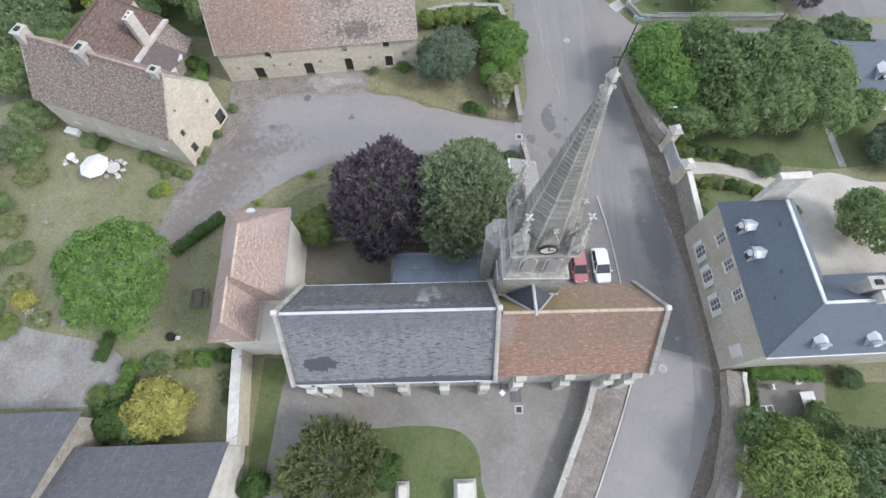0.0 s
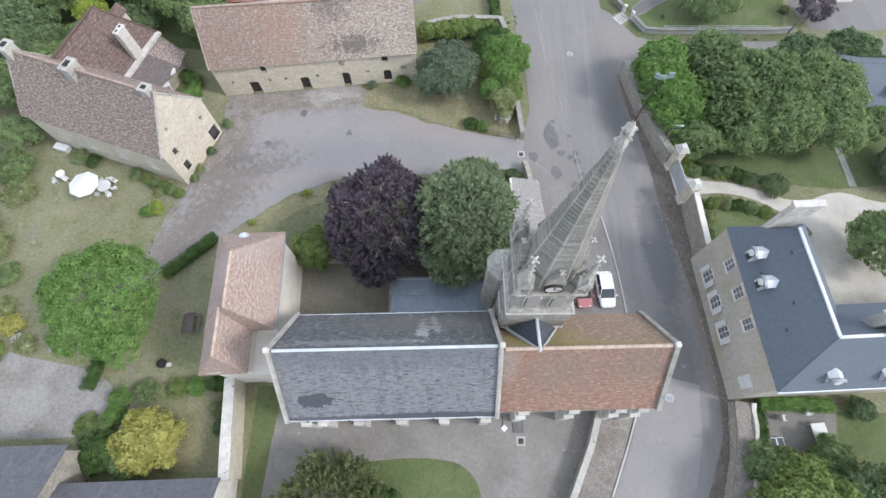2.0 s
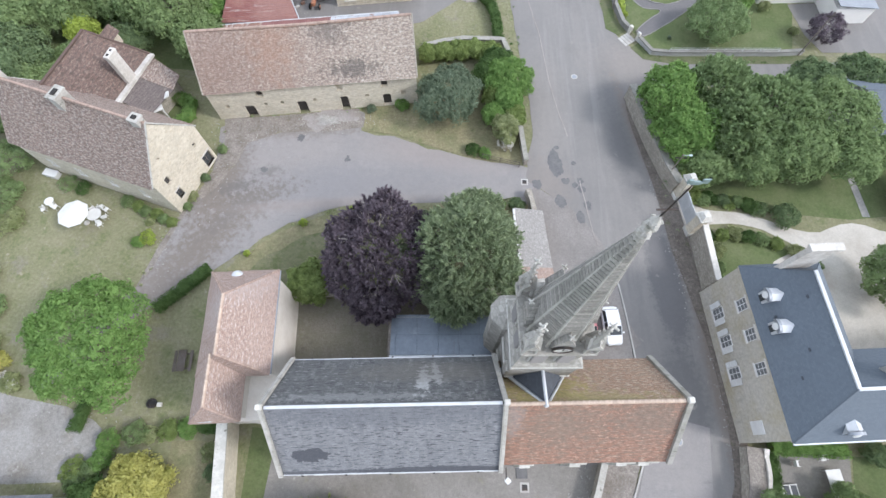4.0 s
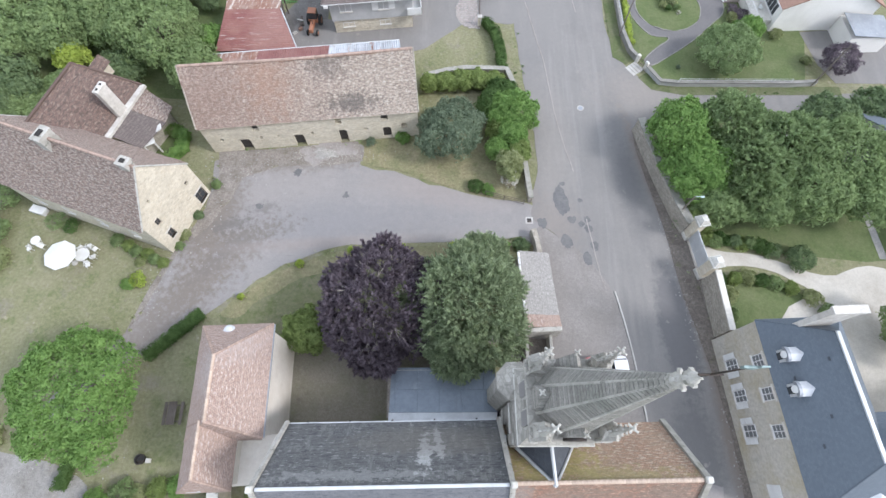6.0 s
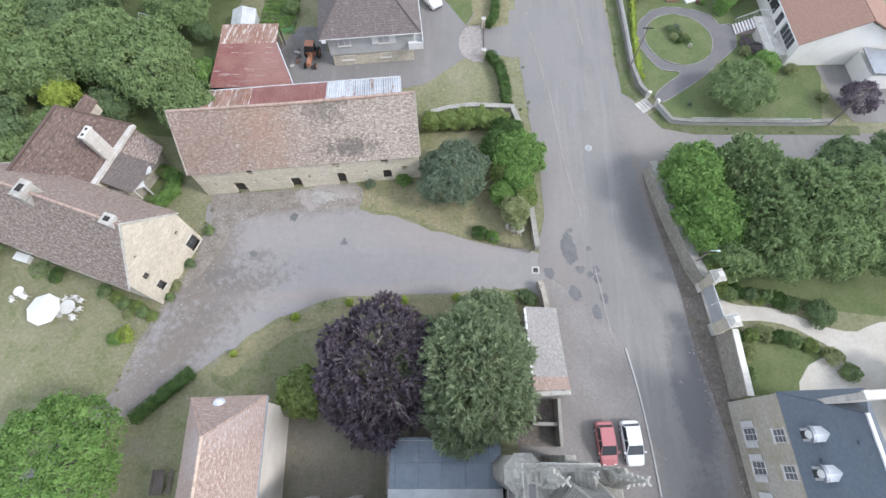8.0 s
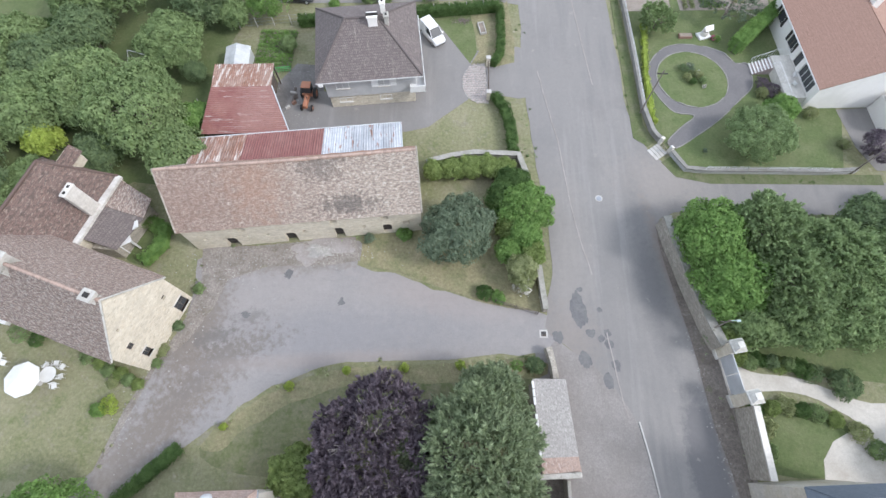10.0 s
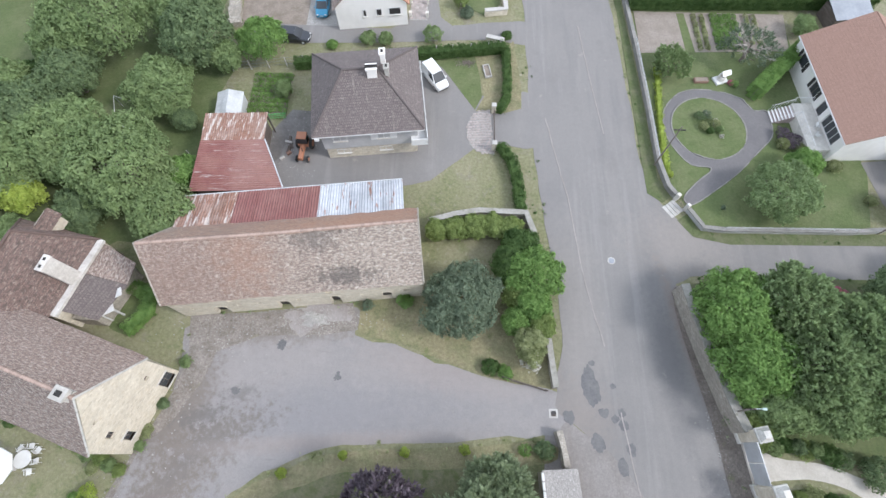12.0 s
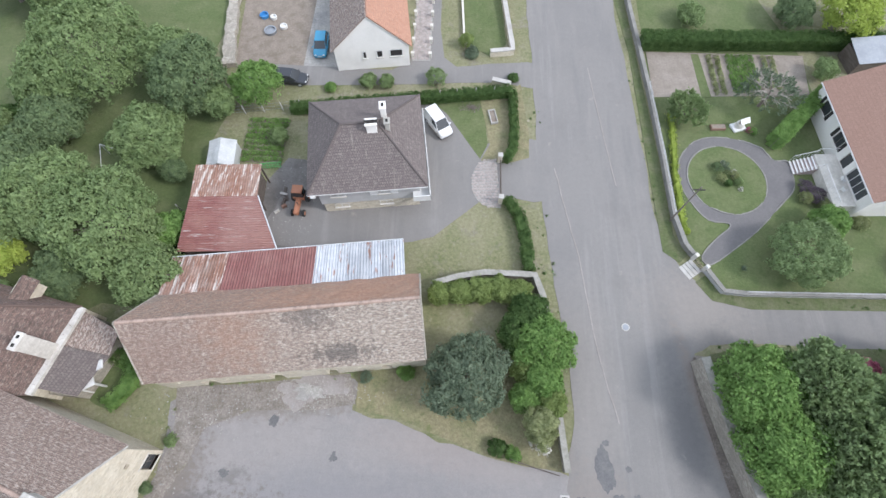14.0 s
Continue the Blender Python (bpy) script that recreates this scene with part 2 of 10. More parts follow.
M = {}
M["grass"] = surface("grass", (0.142, 0.148, 0.070), (0.198, 0.197, 0.112), (0.245, 0.228, 0.15), 3.0, 0.16, 0.95, relief=0.05, spots=((0.27, 0.245, 0.175), 0.9, 0.67), grit=0.2, more=(((0.105, 0.13, 0.045), 0.5, 0.52, 0.14, 0.6), ((0.25, 0.23, 0.17), 1.3, 0.55, 0.1, 0.5), ((0.205, 0.185, 0.15), 0.3, 0.56, 0.1, 0.7)))
M["lawn"] = surface("lawn", (0.075, 0.105, 0.036), (0.108, 0.138, 0.052), (0.135, 0.15, 0.07), 4.0, 0.3, 0.95, relief=0.04, grit=0.2, more=(((0.065, 0.095, 0.028), 0.8, 0.54, 0.14, 0.6), ((0.17, 0.165, 0.095), 0.5, 0.6, 0.12, 0.5)))
M["dry_grass"] = surface("dry_grass", (0.185, 0.168, 0.09), (0.245, 0.22, 0.135), (0.14, 0.15, 0.072), 4.0, 0.45, 0.95, relief=0.04, grit=0.30, more=(((0.27, 0.235, 0.15), 0.6, 0.55, 0.12, 0.6), ((0.11, 0.13, 0.045), 0.8, 0.58, 0.1, 0.6)))
M["verge_grass"] = surface("verge_grass", (0.105, 0.12, 0.052), (0.15, 0.155, 0.08), (0.185, 0.17, 0.11), 4.0, 0.5, 0.95, relief=0.05, grit=0.2, more=(((0.075, 0.105, 0.032), 0.9, 0.52, 0.12, 0.7), ((0.21, 0.19, 0.14), 0.7, 0.6, 0.1, 0.6)))
M["verge_green"] = surface("verge_green", (0.075, 0.098, 0.036), (0.105, 0.125, 0.052), (0.135, 0.135, 0.078), 4.0, 0.5, 0.95, relief=0.05, grit=0.2, more=(((0.06, 0.09, 0.028), 0.9, 0.54, 0.12, 0.7), ((0.18, 0.165, 0.115), 0.6, 0.62, 0.1, 0.6)))
M["dark_dirt"] = surface("dark_dirt", (0.125, 0.106, 0.09), (0.185, 0.163, 0.143), (0.10, 0.084, 0.07), 6.0, 0.7, 0.95, relief=0.04, grit=0.3, more=(((0.105, 0.12, 0.05), 0.6, 0.6, 0.1, 0.6), ((0.27, 0.25, 0.225), 2.0, 0.62, 0.07, 0.7)))
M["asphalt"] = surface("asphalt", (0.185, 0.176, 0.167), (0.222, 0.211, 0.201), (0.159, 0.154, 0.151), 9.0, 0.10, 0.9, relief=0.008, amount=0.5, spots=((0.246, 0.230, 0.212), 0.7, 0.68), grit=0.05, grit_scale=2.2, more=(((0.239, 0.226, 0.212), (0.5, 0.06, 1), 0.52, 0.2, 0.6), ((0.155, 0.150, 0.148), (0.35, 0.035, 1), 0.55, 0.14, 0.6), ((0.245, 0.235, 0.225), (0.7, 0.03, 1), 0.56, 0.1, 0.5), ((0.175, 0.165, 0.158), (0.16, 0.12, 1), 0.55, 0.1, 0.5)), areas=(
    # First four areas darken the east side; beside the grove they paint in tree shade.
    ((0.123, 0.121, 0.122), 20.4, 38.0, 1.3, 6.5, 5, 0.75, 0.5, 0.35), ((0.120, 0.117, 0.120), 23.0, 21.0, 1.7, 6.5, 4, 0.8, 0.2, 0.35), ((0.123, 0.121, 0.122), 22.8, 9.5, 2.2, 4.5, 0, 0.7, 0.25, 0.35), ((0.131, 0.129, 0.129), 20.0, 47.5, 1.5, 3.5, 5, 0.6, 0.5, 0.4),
    ((0.246, 0.222, 0.201), 23.5, 50.5, 4.5, 3.5, 0, 0.65, 0.6, 0.6), ((0.246, 0.226, 0.208), 12.0, 41.0, 2.0, 9.0, 0, 0.5, 0.6, 0.5), ((0.191, 0.156, 0.132), 22.9, 38.0, 0.7, 8.0, 12, 0.8, 0.5, 0.5), ((0.183, 0.152, 0.129), 24.9, 25.0, 0.7, 8.0, 7, 0.8, 0.5, 0.5), ((0.183, 0.152, 0.129), 26.1, 12.0, 0.7, 8.0, 2, 0.8, 0.5, 0.5), ((0.215, 0.187, 0.166), 11.0, 32.0, 3.0, 3.0, 0, 0.5, 0.6, 0.6)))
M["lane_asphalt"] = surface("lane_asphalt", (0.212, 0.202, 0.197), (0.257, 0.242, 0.235), (0.271, 0.249, 0.235), 7.0, 0.16, 0.9, relief=0.01, amount=0.6, grit=0.055, grit_scale=1.4, more=(((0.180, 0.175, 0.176), 0.13, 0.5, 0.2, 0.5), ((0.293, 0.271, 0.260), 0.33, 0.56, 0.12, 0.5), ((0.172, 0.162, 0.160), (0.35, 1.2, 1), 0.60, 0.1, 0.5)), areas=(
    ((0.194, 0.190, 0.197), -12.0, 32.0, 12.0, 2.4, 4, 0.6, 0.6, 0.5), ((0.165, 0.142, 0.122), -26.0, 24.0, 2.0, 8.0, -40, 0.9, 0.6, 1.3), ((0.15, 0.135, 0.122), -21.5, 30.0, 4.2, 1.0, 18, 0.7, 0.5, 1.6), ((0.27, 0.25, 0.24), -20.0, 36.0, 6.0, 1.6, 8, 0.5, 0.8, 1.0), ((0.155, 0.14, 0.13), -24.0, 27.5, 2.6, 0.9, 50, 0.7, 0.5, 1.5), ((0.165, 0.143, 0.125), -25.2, 32.0, 2.2, 5.5, -14, 0.85, 0.4, 0.8), ((0.19, 0.168, 0.148), -16.0, 40.4, 10.0, 1.6, 6, 0.9, 0.4, 0.8), ((0.279, 0.244, 0.227), -1.5, 36.2, 6.0, 1.6, -12, 0.6, 0.6, 0.6), ((0.136, 0.127, 0.121), -23.2, 31.5, 2.0, 0.8, 15, 0.7, 0.4, 1.2), ((0.145, 0.136, 0.131), -20.0, 33.6, 1.4, 0.6, 10, 0.6, 0.5, 1.2), ((0.243, 0.214, 0.199), -11.0, 29.6, 10.0, 0.7, 4, 0.7, 0.5, 0.6), ((0.226, 0.197, 0.177), -31.0, 17.0, 5.0, 4.0, 40, 0.5, 0.5, 0.6)))
M["dark_asphalt"] = surface("dark_asphalt", (0.105, 0.104, 0.108), (0.140, 0.138, 0.140), (0.16, 0.156, 0.152), 6.0, 0.9, 0.9, relief=0.008, grit=0.1)
M["gravel"] = surface("gravel", (0.27, 0.26, 0.24), (0.38, 0.365, 0.34), (0.22, 0.215, 0.21), 9.0, 0.35, 0.95, relief=0.02, grit=0.22, more=(((0.20, 0.20, 0.205), 0.2, 0.5, 0.16, 0.7), ((0.46, 0.44, 0.42), 1.4, 0.58, 0.08, 0.7), ((0.21, 0.185, 0.15), 0.35, 0.58, 0.12, 0.6)))
M["pale_gravel"] = surface("pale_gravel", (0.41, 0.385, 0.34), (0.52, 0.49, 0.44), (0.34, 0.31, 0.265), 10.0, 0.3, 0.95, relief=0.02, grit=0.09, more=(((0.34, 0.315, 0.27), 0.4, 0.56, 0.12, 0.5),))
M["dirt"] = surface("dirt", (0.19, 0.168, 0.145), (0.28, 0.255, 0.23), (0.15, 0.128, 0.108), 6.0, 0.7, 0.95, relief=0.03, grit=0.26, more=(((0.17, 0.17, 0.075), 0.45, 0.6, 0.12, 0.6), ((0.36, 0.34, 0.31), 1.8, 0.62, 0.08, 0.7)))
M["yard"] = surface("yard", (0.205, 0.192, 0.178), (0.26, 0.245, 0.225), (0.17, 0.16, 0.14), 7.0, 0.3, 0.95, relief=0.015, spots=((0.31, 0.295, 0.27), 1.1, 0.67), grit=0.16, more=(((0.15, 0.142, 0.13), 0.25, 0.55, 0.15, 0.6), ((0.25, 0.235, 0.17), 0.6, 0.58, 0.12, 0.5)))
M["soil"] = surface("soil", (0.20, 0.165, 0.135), (0.28, 0.24, 0.20), (0.16, 0.13, 0.10), 6.0, 0.8, 0.95, relief=0.05, grit=0.15)
M["limestone"] = masonry("limestone", [(0.46, 0.41, 0.31), (0.58, 0.52, 0.41), (0.66, 0.61, 0.50), (0.52, 0.45, 0.33)], (0.58, 0.53, 0.44), (0.44, 0.40, 0.32), 0.32)
M["rubble"] = masonry("rubble", [(0.30, 0.27, 0.225), (0.40, 0.365, 0.31), (0.46, 0.425, 0.36), (0.25, 0.225, 0.19)], (0.28, 0.255, 0.22), (0.24, 0.22, 0.185), 0.3)
M["grey_stone"] = surface("grey_stone", (0.38, 0.365, 0.33), (0.48, 0.46, 0.42), (0.27, 0.265, 0.235), 5.0, 0.6, 0.9, relief=0.03, spots=((0.20, 0.195, 0.17), 1.6, 0.62), grit=0.15)
M["white_stone"] = surface("white_stone", (0.55, 0.525, 0.475), (0.65, 0.62, 0.57), (0.42, 0.40, 0.36), 5.0, 0.8, 0.9, relief=0.02, grit=0.10)
M["spire_stone"] = coursed_stone("spire_stone", (0.222, 0.212, 0.194), (0.345, 0.33, 0.30), (0.21, 0.212, 0.186), (0.11, 0.108, 0.098), (32.2 - 18.1) / 44, 18.1)
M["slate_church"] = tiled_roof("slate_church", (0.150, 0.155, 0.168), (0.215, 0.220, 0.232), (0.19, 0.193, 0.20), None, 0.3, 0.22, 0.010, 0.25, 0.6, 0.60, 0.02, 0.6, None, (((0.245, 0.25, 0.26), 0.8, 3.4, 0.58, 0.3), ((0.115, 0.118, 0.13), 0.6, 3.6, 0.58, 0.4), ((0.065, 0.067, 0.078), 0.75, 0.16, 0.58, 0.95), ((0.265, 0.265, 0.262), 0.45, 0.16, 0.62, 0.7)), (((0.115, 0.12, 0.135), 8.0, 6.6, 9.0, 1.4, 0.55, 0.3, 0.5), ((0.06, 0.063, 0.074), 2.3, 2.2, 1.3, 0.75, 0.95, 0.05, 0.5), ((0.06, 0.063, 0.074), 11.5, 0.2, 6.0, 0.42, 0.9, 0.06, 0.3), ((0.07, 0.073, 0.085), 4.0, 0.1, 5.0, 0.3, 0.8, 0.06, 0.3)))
# North slope slates, drawn darker than the south slope's, with pale splashes.
M["slate_north"] = tiled_roof("slate_north", (0.085, 0.088, 0.092), (0.135, 0.137, 0.138), (0.105, 0.106, 0.104), None, 0.3, 0.22, 0.012, 0.25, 0.7, 0.55, 0.02, 0.55, None, (((0.17, 0.172, 0.168), 0.45, 1.8, 0.58, 0.6), ((0.05, 0.052, 0.058), 0.8, 0.22, 0.58, 0.85), ((0.27, 0.275, 0.27), 0.6, 0.22, 0.63, 0.85)), (((0.36, 0.365, 0.36), 20.2, 3.9, 0.5, 1.7, 0.9, 0.10, 1.7), ((0.36, 0.365, 0.36), 19.3, 2.6, 0.35, 1.5, 0.8, 0.10, 1.7), ((0.30, 0.305, 0.30), 24.5, 6.1, 5.0, 0.5, 0.4, 0.15, 1.6), ((0.14, 0.13, 0.115), 19.5, 2.4, 6.0, 1.6, 0.5, 0.3, 0.5)))
M["slate_blue"] = tiled_roof("slate_blue", (0.100, 0.121, 0.146), (0.128, 0.151, 0.178), (0.115, 0.138, 0.164), None, 0.22, 0.14, 0.006, 0.2, 0.5, 0.6, 0.008, 0.75, None, (), (), 0.04)
M["slate_barn"] = tiled_roof("slate_barn", (0.092, 0.095, 0.107), (0.128, 0.13, 0.143), (0.108, 0.108, 0.118), (0.16, 0.155, 0.15), 0.35, 0.25, 0.008, 0.3, 0.5, 0.70, 0.012, 0.5, None, (((0.155, 0.155, 0.16), 0.6, 2.5, 0.60, 0.5), ((0.065, 0.066, 0.076), 0.5, 0.15, 0.68, 0.7)))
M["tile_choir"] = tiled_roof("tile_choir", (0.275, 0.130, 0.088), (0.375, 0.195, 0.132), (0.265, 0.175, 0.132), None, 0.18, 0.14, 0.018, 0.3, 0.45, 0.60, 0.03, 0.45, None, (((0.20, 0.155, 0.12), 1.0, 0.18, 0.55, 0.75), ((0.44, 0.30, 0.22), 0.5, 0.16, 0.58, 0.7), ((0.15, 0.105, 0.08), 0.45, 0.15, 0.57, 0.75)), (((0.19, 0.15, 0.118), 11.5, 4.2, 2.6, 2.0, 0.6, 0.6, 1.1), ((0.185, 0.145, 0.115), 17.6, 4.8, 2.6, 1.6, 0.65, 0.5, 1.1), ((0.30, 0.27, 0.25), 7.9, 5.2, 0.6, 1.6, 0.5, 0.5, 1.0)), 0.2)
M["tile_choir_moss"] = tiled_roof("tile_choir_moss", (0.29, 0.17, 0.115), (0.38, 0.24, 0.165), (0.29, 0.215, 0.15), None, 0.18, 0.14, 0.018, 0.3, 0.5, 0.50, 0.03, 0.45, None, (((0.23, 0.18, 0.13), 0.9, 0.18, 0.55, 0.7), ((0.44, 0.37, 0.29), 0.5, 0.16, 0.58, 0.7)), (((0.31, 0.265, 0.085), 31.5, 4.6, 2.8, 2.4, 0.7, 0.4, 1.2), ((0.27, 0.23, 0.10), 28.0, 6.0, 4.5, 0.9, 0.6, 0.35, 1.2)), 0.2)
M["tile_barn"] = tiled_roof("tile_barn", (0.28, 0.215, 0.175), (0.40, 0.33, 0.275), (0.36, 0.30, 0.25), None, 0.2, 0.15, 0.022, 0.22, 0.5, 0.56, 0.035, 0.4, None, (((0.185, 0.152, 0.13), 0.42, 0.18, 0.54, 0.7), ((0.48, 0.435, 0.37), 0.36, 0.17, 0.55, 0.62), ((0.55, 0.51, 0.45), 0.8, 0.4, 0.62, 0.5)), (((0.205, 0.13, 0.103), 6.0, 3.0, 8.0, 7.0, 0.68, 1.0, 0.7), ((0.30, 0.17, 0.115), 12.2, 4.6, 2.0, 3.4, 0.45, 0.8, 1.3), ((0.09, 0.08, 0.074), 20.6, 1.6, 2.4, 0.9, 0.7, 0.5, 1.4), ((0.12, 0.105, 0.095), 18.6, 5.6, 1.7, 1.2, 0.6, 0.5, 1.4)), 0.26)
M["tile_house"] = tiled_roof("tile_house", (0.222, 0.154, 0.126), (0.335, 0.250, 0.208), (0.275, 0.212, 0.178), None, 0.2, 0.15, 0.022, 0.3, 0.5, 0.62, 0.035, 0.4, ((0.16, 0.124, 0.108), 0.35, 0.60, 0.5), (((0.125, 0.095, 0.083), 0.42, 0.17, 0.54, 0.75), ((0.40, 0.35, 0.312), 0.36, 0.16, 0.55, 0.75), ((0.44, 0.41, 0.37), 0.5, 0.3, 0.64, 0.5)), (), 0.26)
M["tile_vestry"] = tiled_roof("tile_vestry", (0.30, 0.205, 0.165), (0.40, 0.30, 0.252), (0.345, 0.262, 0.22), None, 0.18, 0.14, 0.016, 0.25, 0.5, 0.58, 0.025, 0.55, None, (((0.50, 0.44, 0.405), 0.34, 0.17, 0.57, 0.6), ((0.27, 0.175, 0.14), 0.34, 0.16, 0.56, 0.6)), (((0.47, 0.43, 0.415), 155.5, 4.0, 1.6, 2.6, 0.35, 0.7, 1.0),), 0.2)
M["tile_villa"] = tiled_roof("tile_villa", (0.118, 0.095, 0.090), (0.168, 0.140, 0.132), (0.14, 0.118, 0.112), None, 0.24, 0.28, 0.03, 0.3, 0.4, 0.6, 0.03, 0.55, None, (((0.22, 0.195, 0.18), 0.5, 0.3, 0.60, 0.5), ((0.24, 0.215, 0.19), 0.25, 3.0, 0.64, 0.5)), (), 0.16)
M["tile_orange"] = tiled_roof("tile_orange", (0.37, 0.185, 0.12), (0.44, 0.235, 0.16), (0.36, 0.205, 0.145), None, 0.3, 0.33, 0.02, 0.3, 0.4, 0.6, 0.03, 0.65, None, (((0.30, 0.19, 0.14), 0.6, 0.3, 0.58, 0.5),))
M["tile_brown"] = tiled_roof("tile_brown", (0.265, 0.158, 0.118), (0.30, 0.182, 0.138), (0.28, 0.17, 0.13), None, 0.3, 0.33, 0.014, 0.3, 0.4, 0.6, 0.02, 0.75, None, (), (), 0.08)
M["zinc"] = surface("zinc", (0.26, 0.28, 0.31), (0.33, 0.35, 0.375), (0.21, 0.228, 0.25), 2.5, 0.5, 0.5, 0.3, 0.004, grit=0.06, more=(((0.38, 0.40, 0.42), 1.0, 0.6, 0.08, 0.6),))
M["zinc_blue"] = surface("zinc_blue", (0.165, 0.195, 0.235), (0.215, 0.248, 0.29), (0.14, 0.165, 0.20), 2.0, 0.35, 0.5, 0.25, 0.004, grit=0.08, more=(((0.26, 0.29, 0.32), 0.7, 0.56, 0.12, 0.6), ((0.12, 0.135, 0.155), (1.6, 0.3, 1), 0.58, 0.1, 0.5)))
M["zinc_pale"] = surface("zinc_pale", (0.52, 0.54, 0.56), (0.60, 0.615, 0.63), (0.42, 0.435, 0.45), 3.0, 0.7, 0.5, 0.2, 0.004)
M["plaster"] = surface("plaster", (0.70, 0.645, 0.575), (0.76, 0.715, 0.65), (0.61, 0.55, 0.475), 4.0, 0.4, 0.9, relief=0.006, grit=0.05)
M["white_render"] = surface("white_render", (0.75, 0.73, 0.69), (0.80, 0.78, 0.745), (0.67, 0.65, 0.61), 5.0, 0.4, 0.85, relief=0.004)
M["grey_render"] = surface("grey_render", (0.42, 0.42, 0.42), (0.48, 0.48, 0.475), (0.36, 0.36, 0.355), 4.0, 0.4, 0.9, relief=0.005)
M["manor_wall"] = surface("manor_wall", (0.42, 0.395, 0.345), (0.52, 0.49, 0.435), (0.40, 0.35, 0.245), 3.0, 0.35, 0.9, relief=0.015, grit=0.14, more=(((0.31, 0.29, 0.245), (0.9, 0.9, 0.25), 0.56, 0.14, 0.5), ((0.36, 0.30, 0.18), 0.3, 0.55, 0.15, 0.5)))
M["white_paint"] = surface("white_paint", (0.64, 0.64, 0.63), (0.70, 0.70, 0.69), (0.56, 0.56, 0.55), 6.0, 0.8, 0.55, relief=0.002)
M["rust_sheet"] = surface("rust_sheet", (0.20, 0.10, 0.07), (0.29, 0.165, 0.12), (0.33, 0.25, 0.21), 2.0, 0.5, 0.7, 0.1, 0.01, grit=0.15, more=(((0.52, 0.475, 0.44), (3.0, 0.22, 1), 0.51, 0.08, 0.9),))
M["red_sheet"] = surface("red_sheet", (0.19, 0.08, 0.073), (0.235, 0.10, 0.09), (0.28, 0.15, 0.13), 2.0, 0.4, 0.6, 0.05, 0.004, stretch=(1, 1, 1), grit=0.10)
M["grey_sheet"] = surface("grey_sheet", (0.48, 0.50, 0.53), (0.57, 0.585, 0.605), (0.36, 0.38, 0.41), 2.0, 0.6, 0.5, 0.2, 0.004, grit=0.08, more=(((0.30, 0.155, 0.10), (1.9, 0.16, 1), 0.575, 0.05, 0.9), ((0.30, 0.32, 0.37), (3.5, 0.25, 1), 0.58, 0.08, 0.6)))
M["dark_wood"] = surface("dark_wood", (0.07, 0.055, 0.045), (0.12, 0.095, 0.08), (0.15, 0.13, 0.115), 6.0, 0.8, 0.8, relief=0.01, stretch=(1, 1, 6))
M["bark"] = surface("bark", (0.16, 0.135, 0.115), (0.26, 0.23, 0.20), (0.12, 0.10, 0.085), 5.0, 1.0, 0.95, relief=0.03, stretch=(1, 1, 0.4))
M["iron"] = surface("iron", (0.035, 0.035, 0.037), (0.06, 0.058, 0.057), (0.10, 0.07, 0.055), 8.0, 1.0, 0.6, 0.5, 0.004)
M["concrete"] = surface("concrete", (0.40, 0.385, 0.36), (0.48, 0.465, 0.44), (0.31, 0.295, 0.27), 6.0, 0.6, 0.9, relief=0.01)
M["worn_gravel"] = surface("worn_gravel", (0.265, 0.24, 0.225), (0.335, 0.31, 0.292), (0.22, 0.195, 0.18), 5.0, 0.3, 0.95, relief=0.015, grit=0.10, more=(((0.20, 0.178, 0.16), (1.6, 0.2, 1), 0.56, 0.12, 0.6), ((0.17, 0.15, 0.13), 1.2, 0.62, 0.1, 0.6)))
M["bay_gravel"] = surface("bay_gravel", (0.205, 0.19, 0.178), (0.252, 0.234, 0.22), (0.178, 0.163, 0.15), 6.0, 0.25, 0.95, relief=0.012, grit=0.12, more=(((0.17, 0.15, 0.132), (1.4, 0.16, 1), 0.56, 0.14, 0.5), ((0.255, 0.235, 0.225), 0.5, 0.56, 0.12, 0.5)))
M["pale_stone"] = surface("pale_stone", (0.48, 0.465, 0.425), (0.58, 0.565, 0.52), (0.34, 0.33, 0.295), 5.0, 0.7, 0.9, relief=0.02, spots=((0.24, 0.235, 0.20), 1.9, 0.62), grit=0.12)
M["tower_stone"] = masonry("tower_stone", [(0.27, 0.258, 0.228), (0.36, 0.345, 0.308), (0.43, 0.41, 0.365), (0.23, 0.218, 0.188)], (0.28, 0.267, 0.238), (0.165, 0.16, 0.136), 0.42, 0.02, 1.5)
M["clock_white"] = surface("clock_white", (0.60, 0.59, 0.56), (0.68, 0.67, 0.64), (0.45, 0.44, 0.41), 6.0, 1.5, 0.6, relief=0.002)
M["slate_dark"] = tiled_roof("slate_dark", (0.062, 0.070, 0.085), (0.085, 0.095, 0.112), (0.07, 0.08, 0.095), None, 0.25, 0.18, 0.008, 0.3, 0.5, 0.6, 0.01, 0.7)
M["tile_bedded"] = surface("tile_bedded", (0.42, 0.31, 0.24), (0.54, 0.46, 0.38), (0.36, 0.24, 0.17), 2.5, 1.2, 0.9, relief=0.02, grit=0.18)
M["pale_bark"] = surface("pale_bark", (0.30, 0.27, 0.24), (0.42, 0.385, 0.345), (0.22, 0.20, 0.175), 5.0, 1.0, 0.95, relief=0.01)
# Wood texture blackened to stand for the shade inside the barn's openings.
M["opening_shade"] = surface("opening_shade", (0.03, 0.026, 0.024), (0.055, 0.048, 0.043), (0.07, 0.06, 0.055), 6.0, 0.8, 0.85, relief=0.01, stretch=(1, 1, 6))
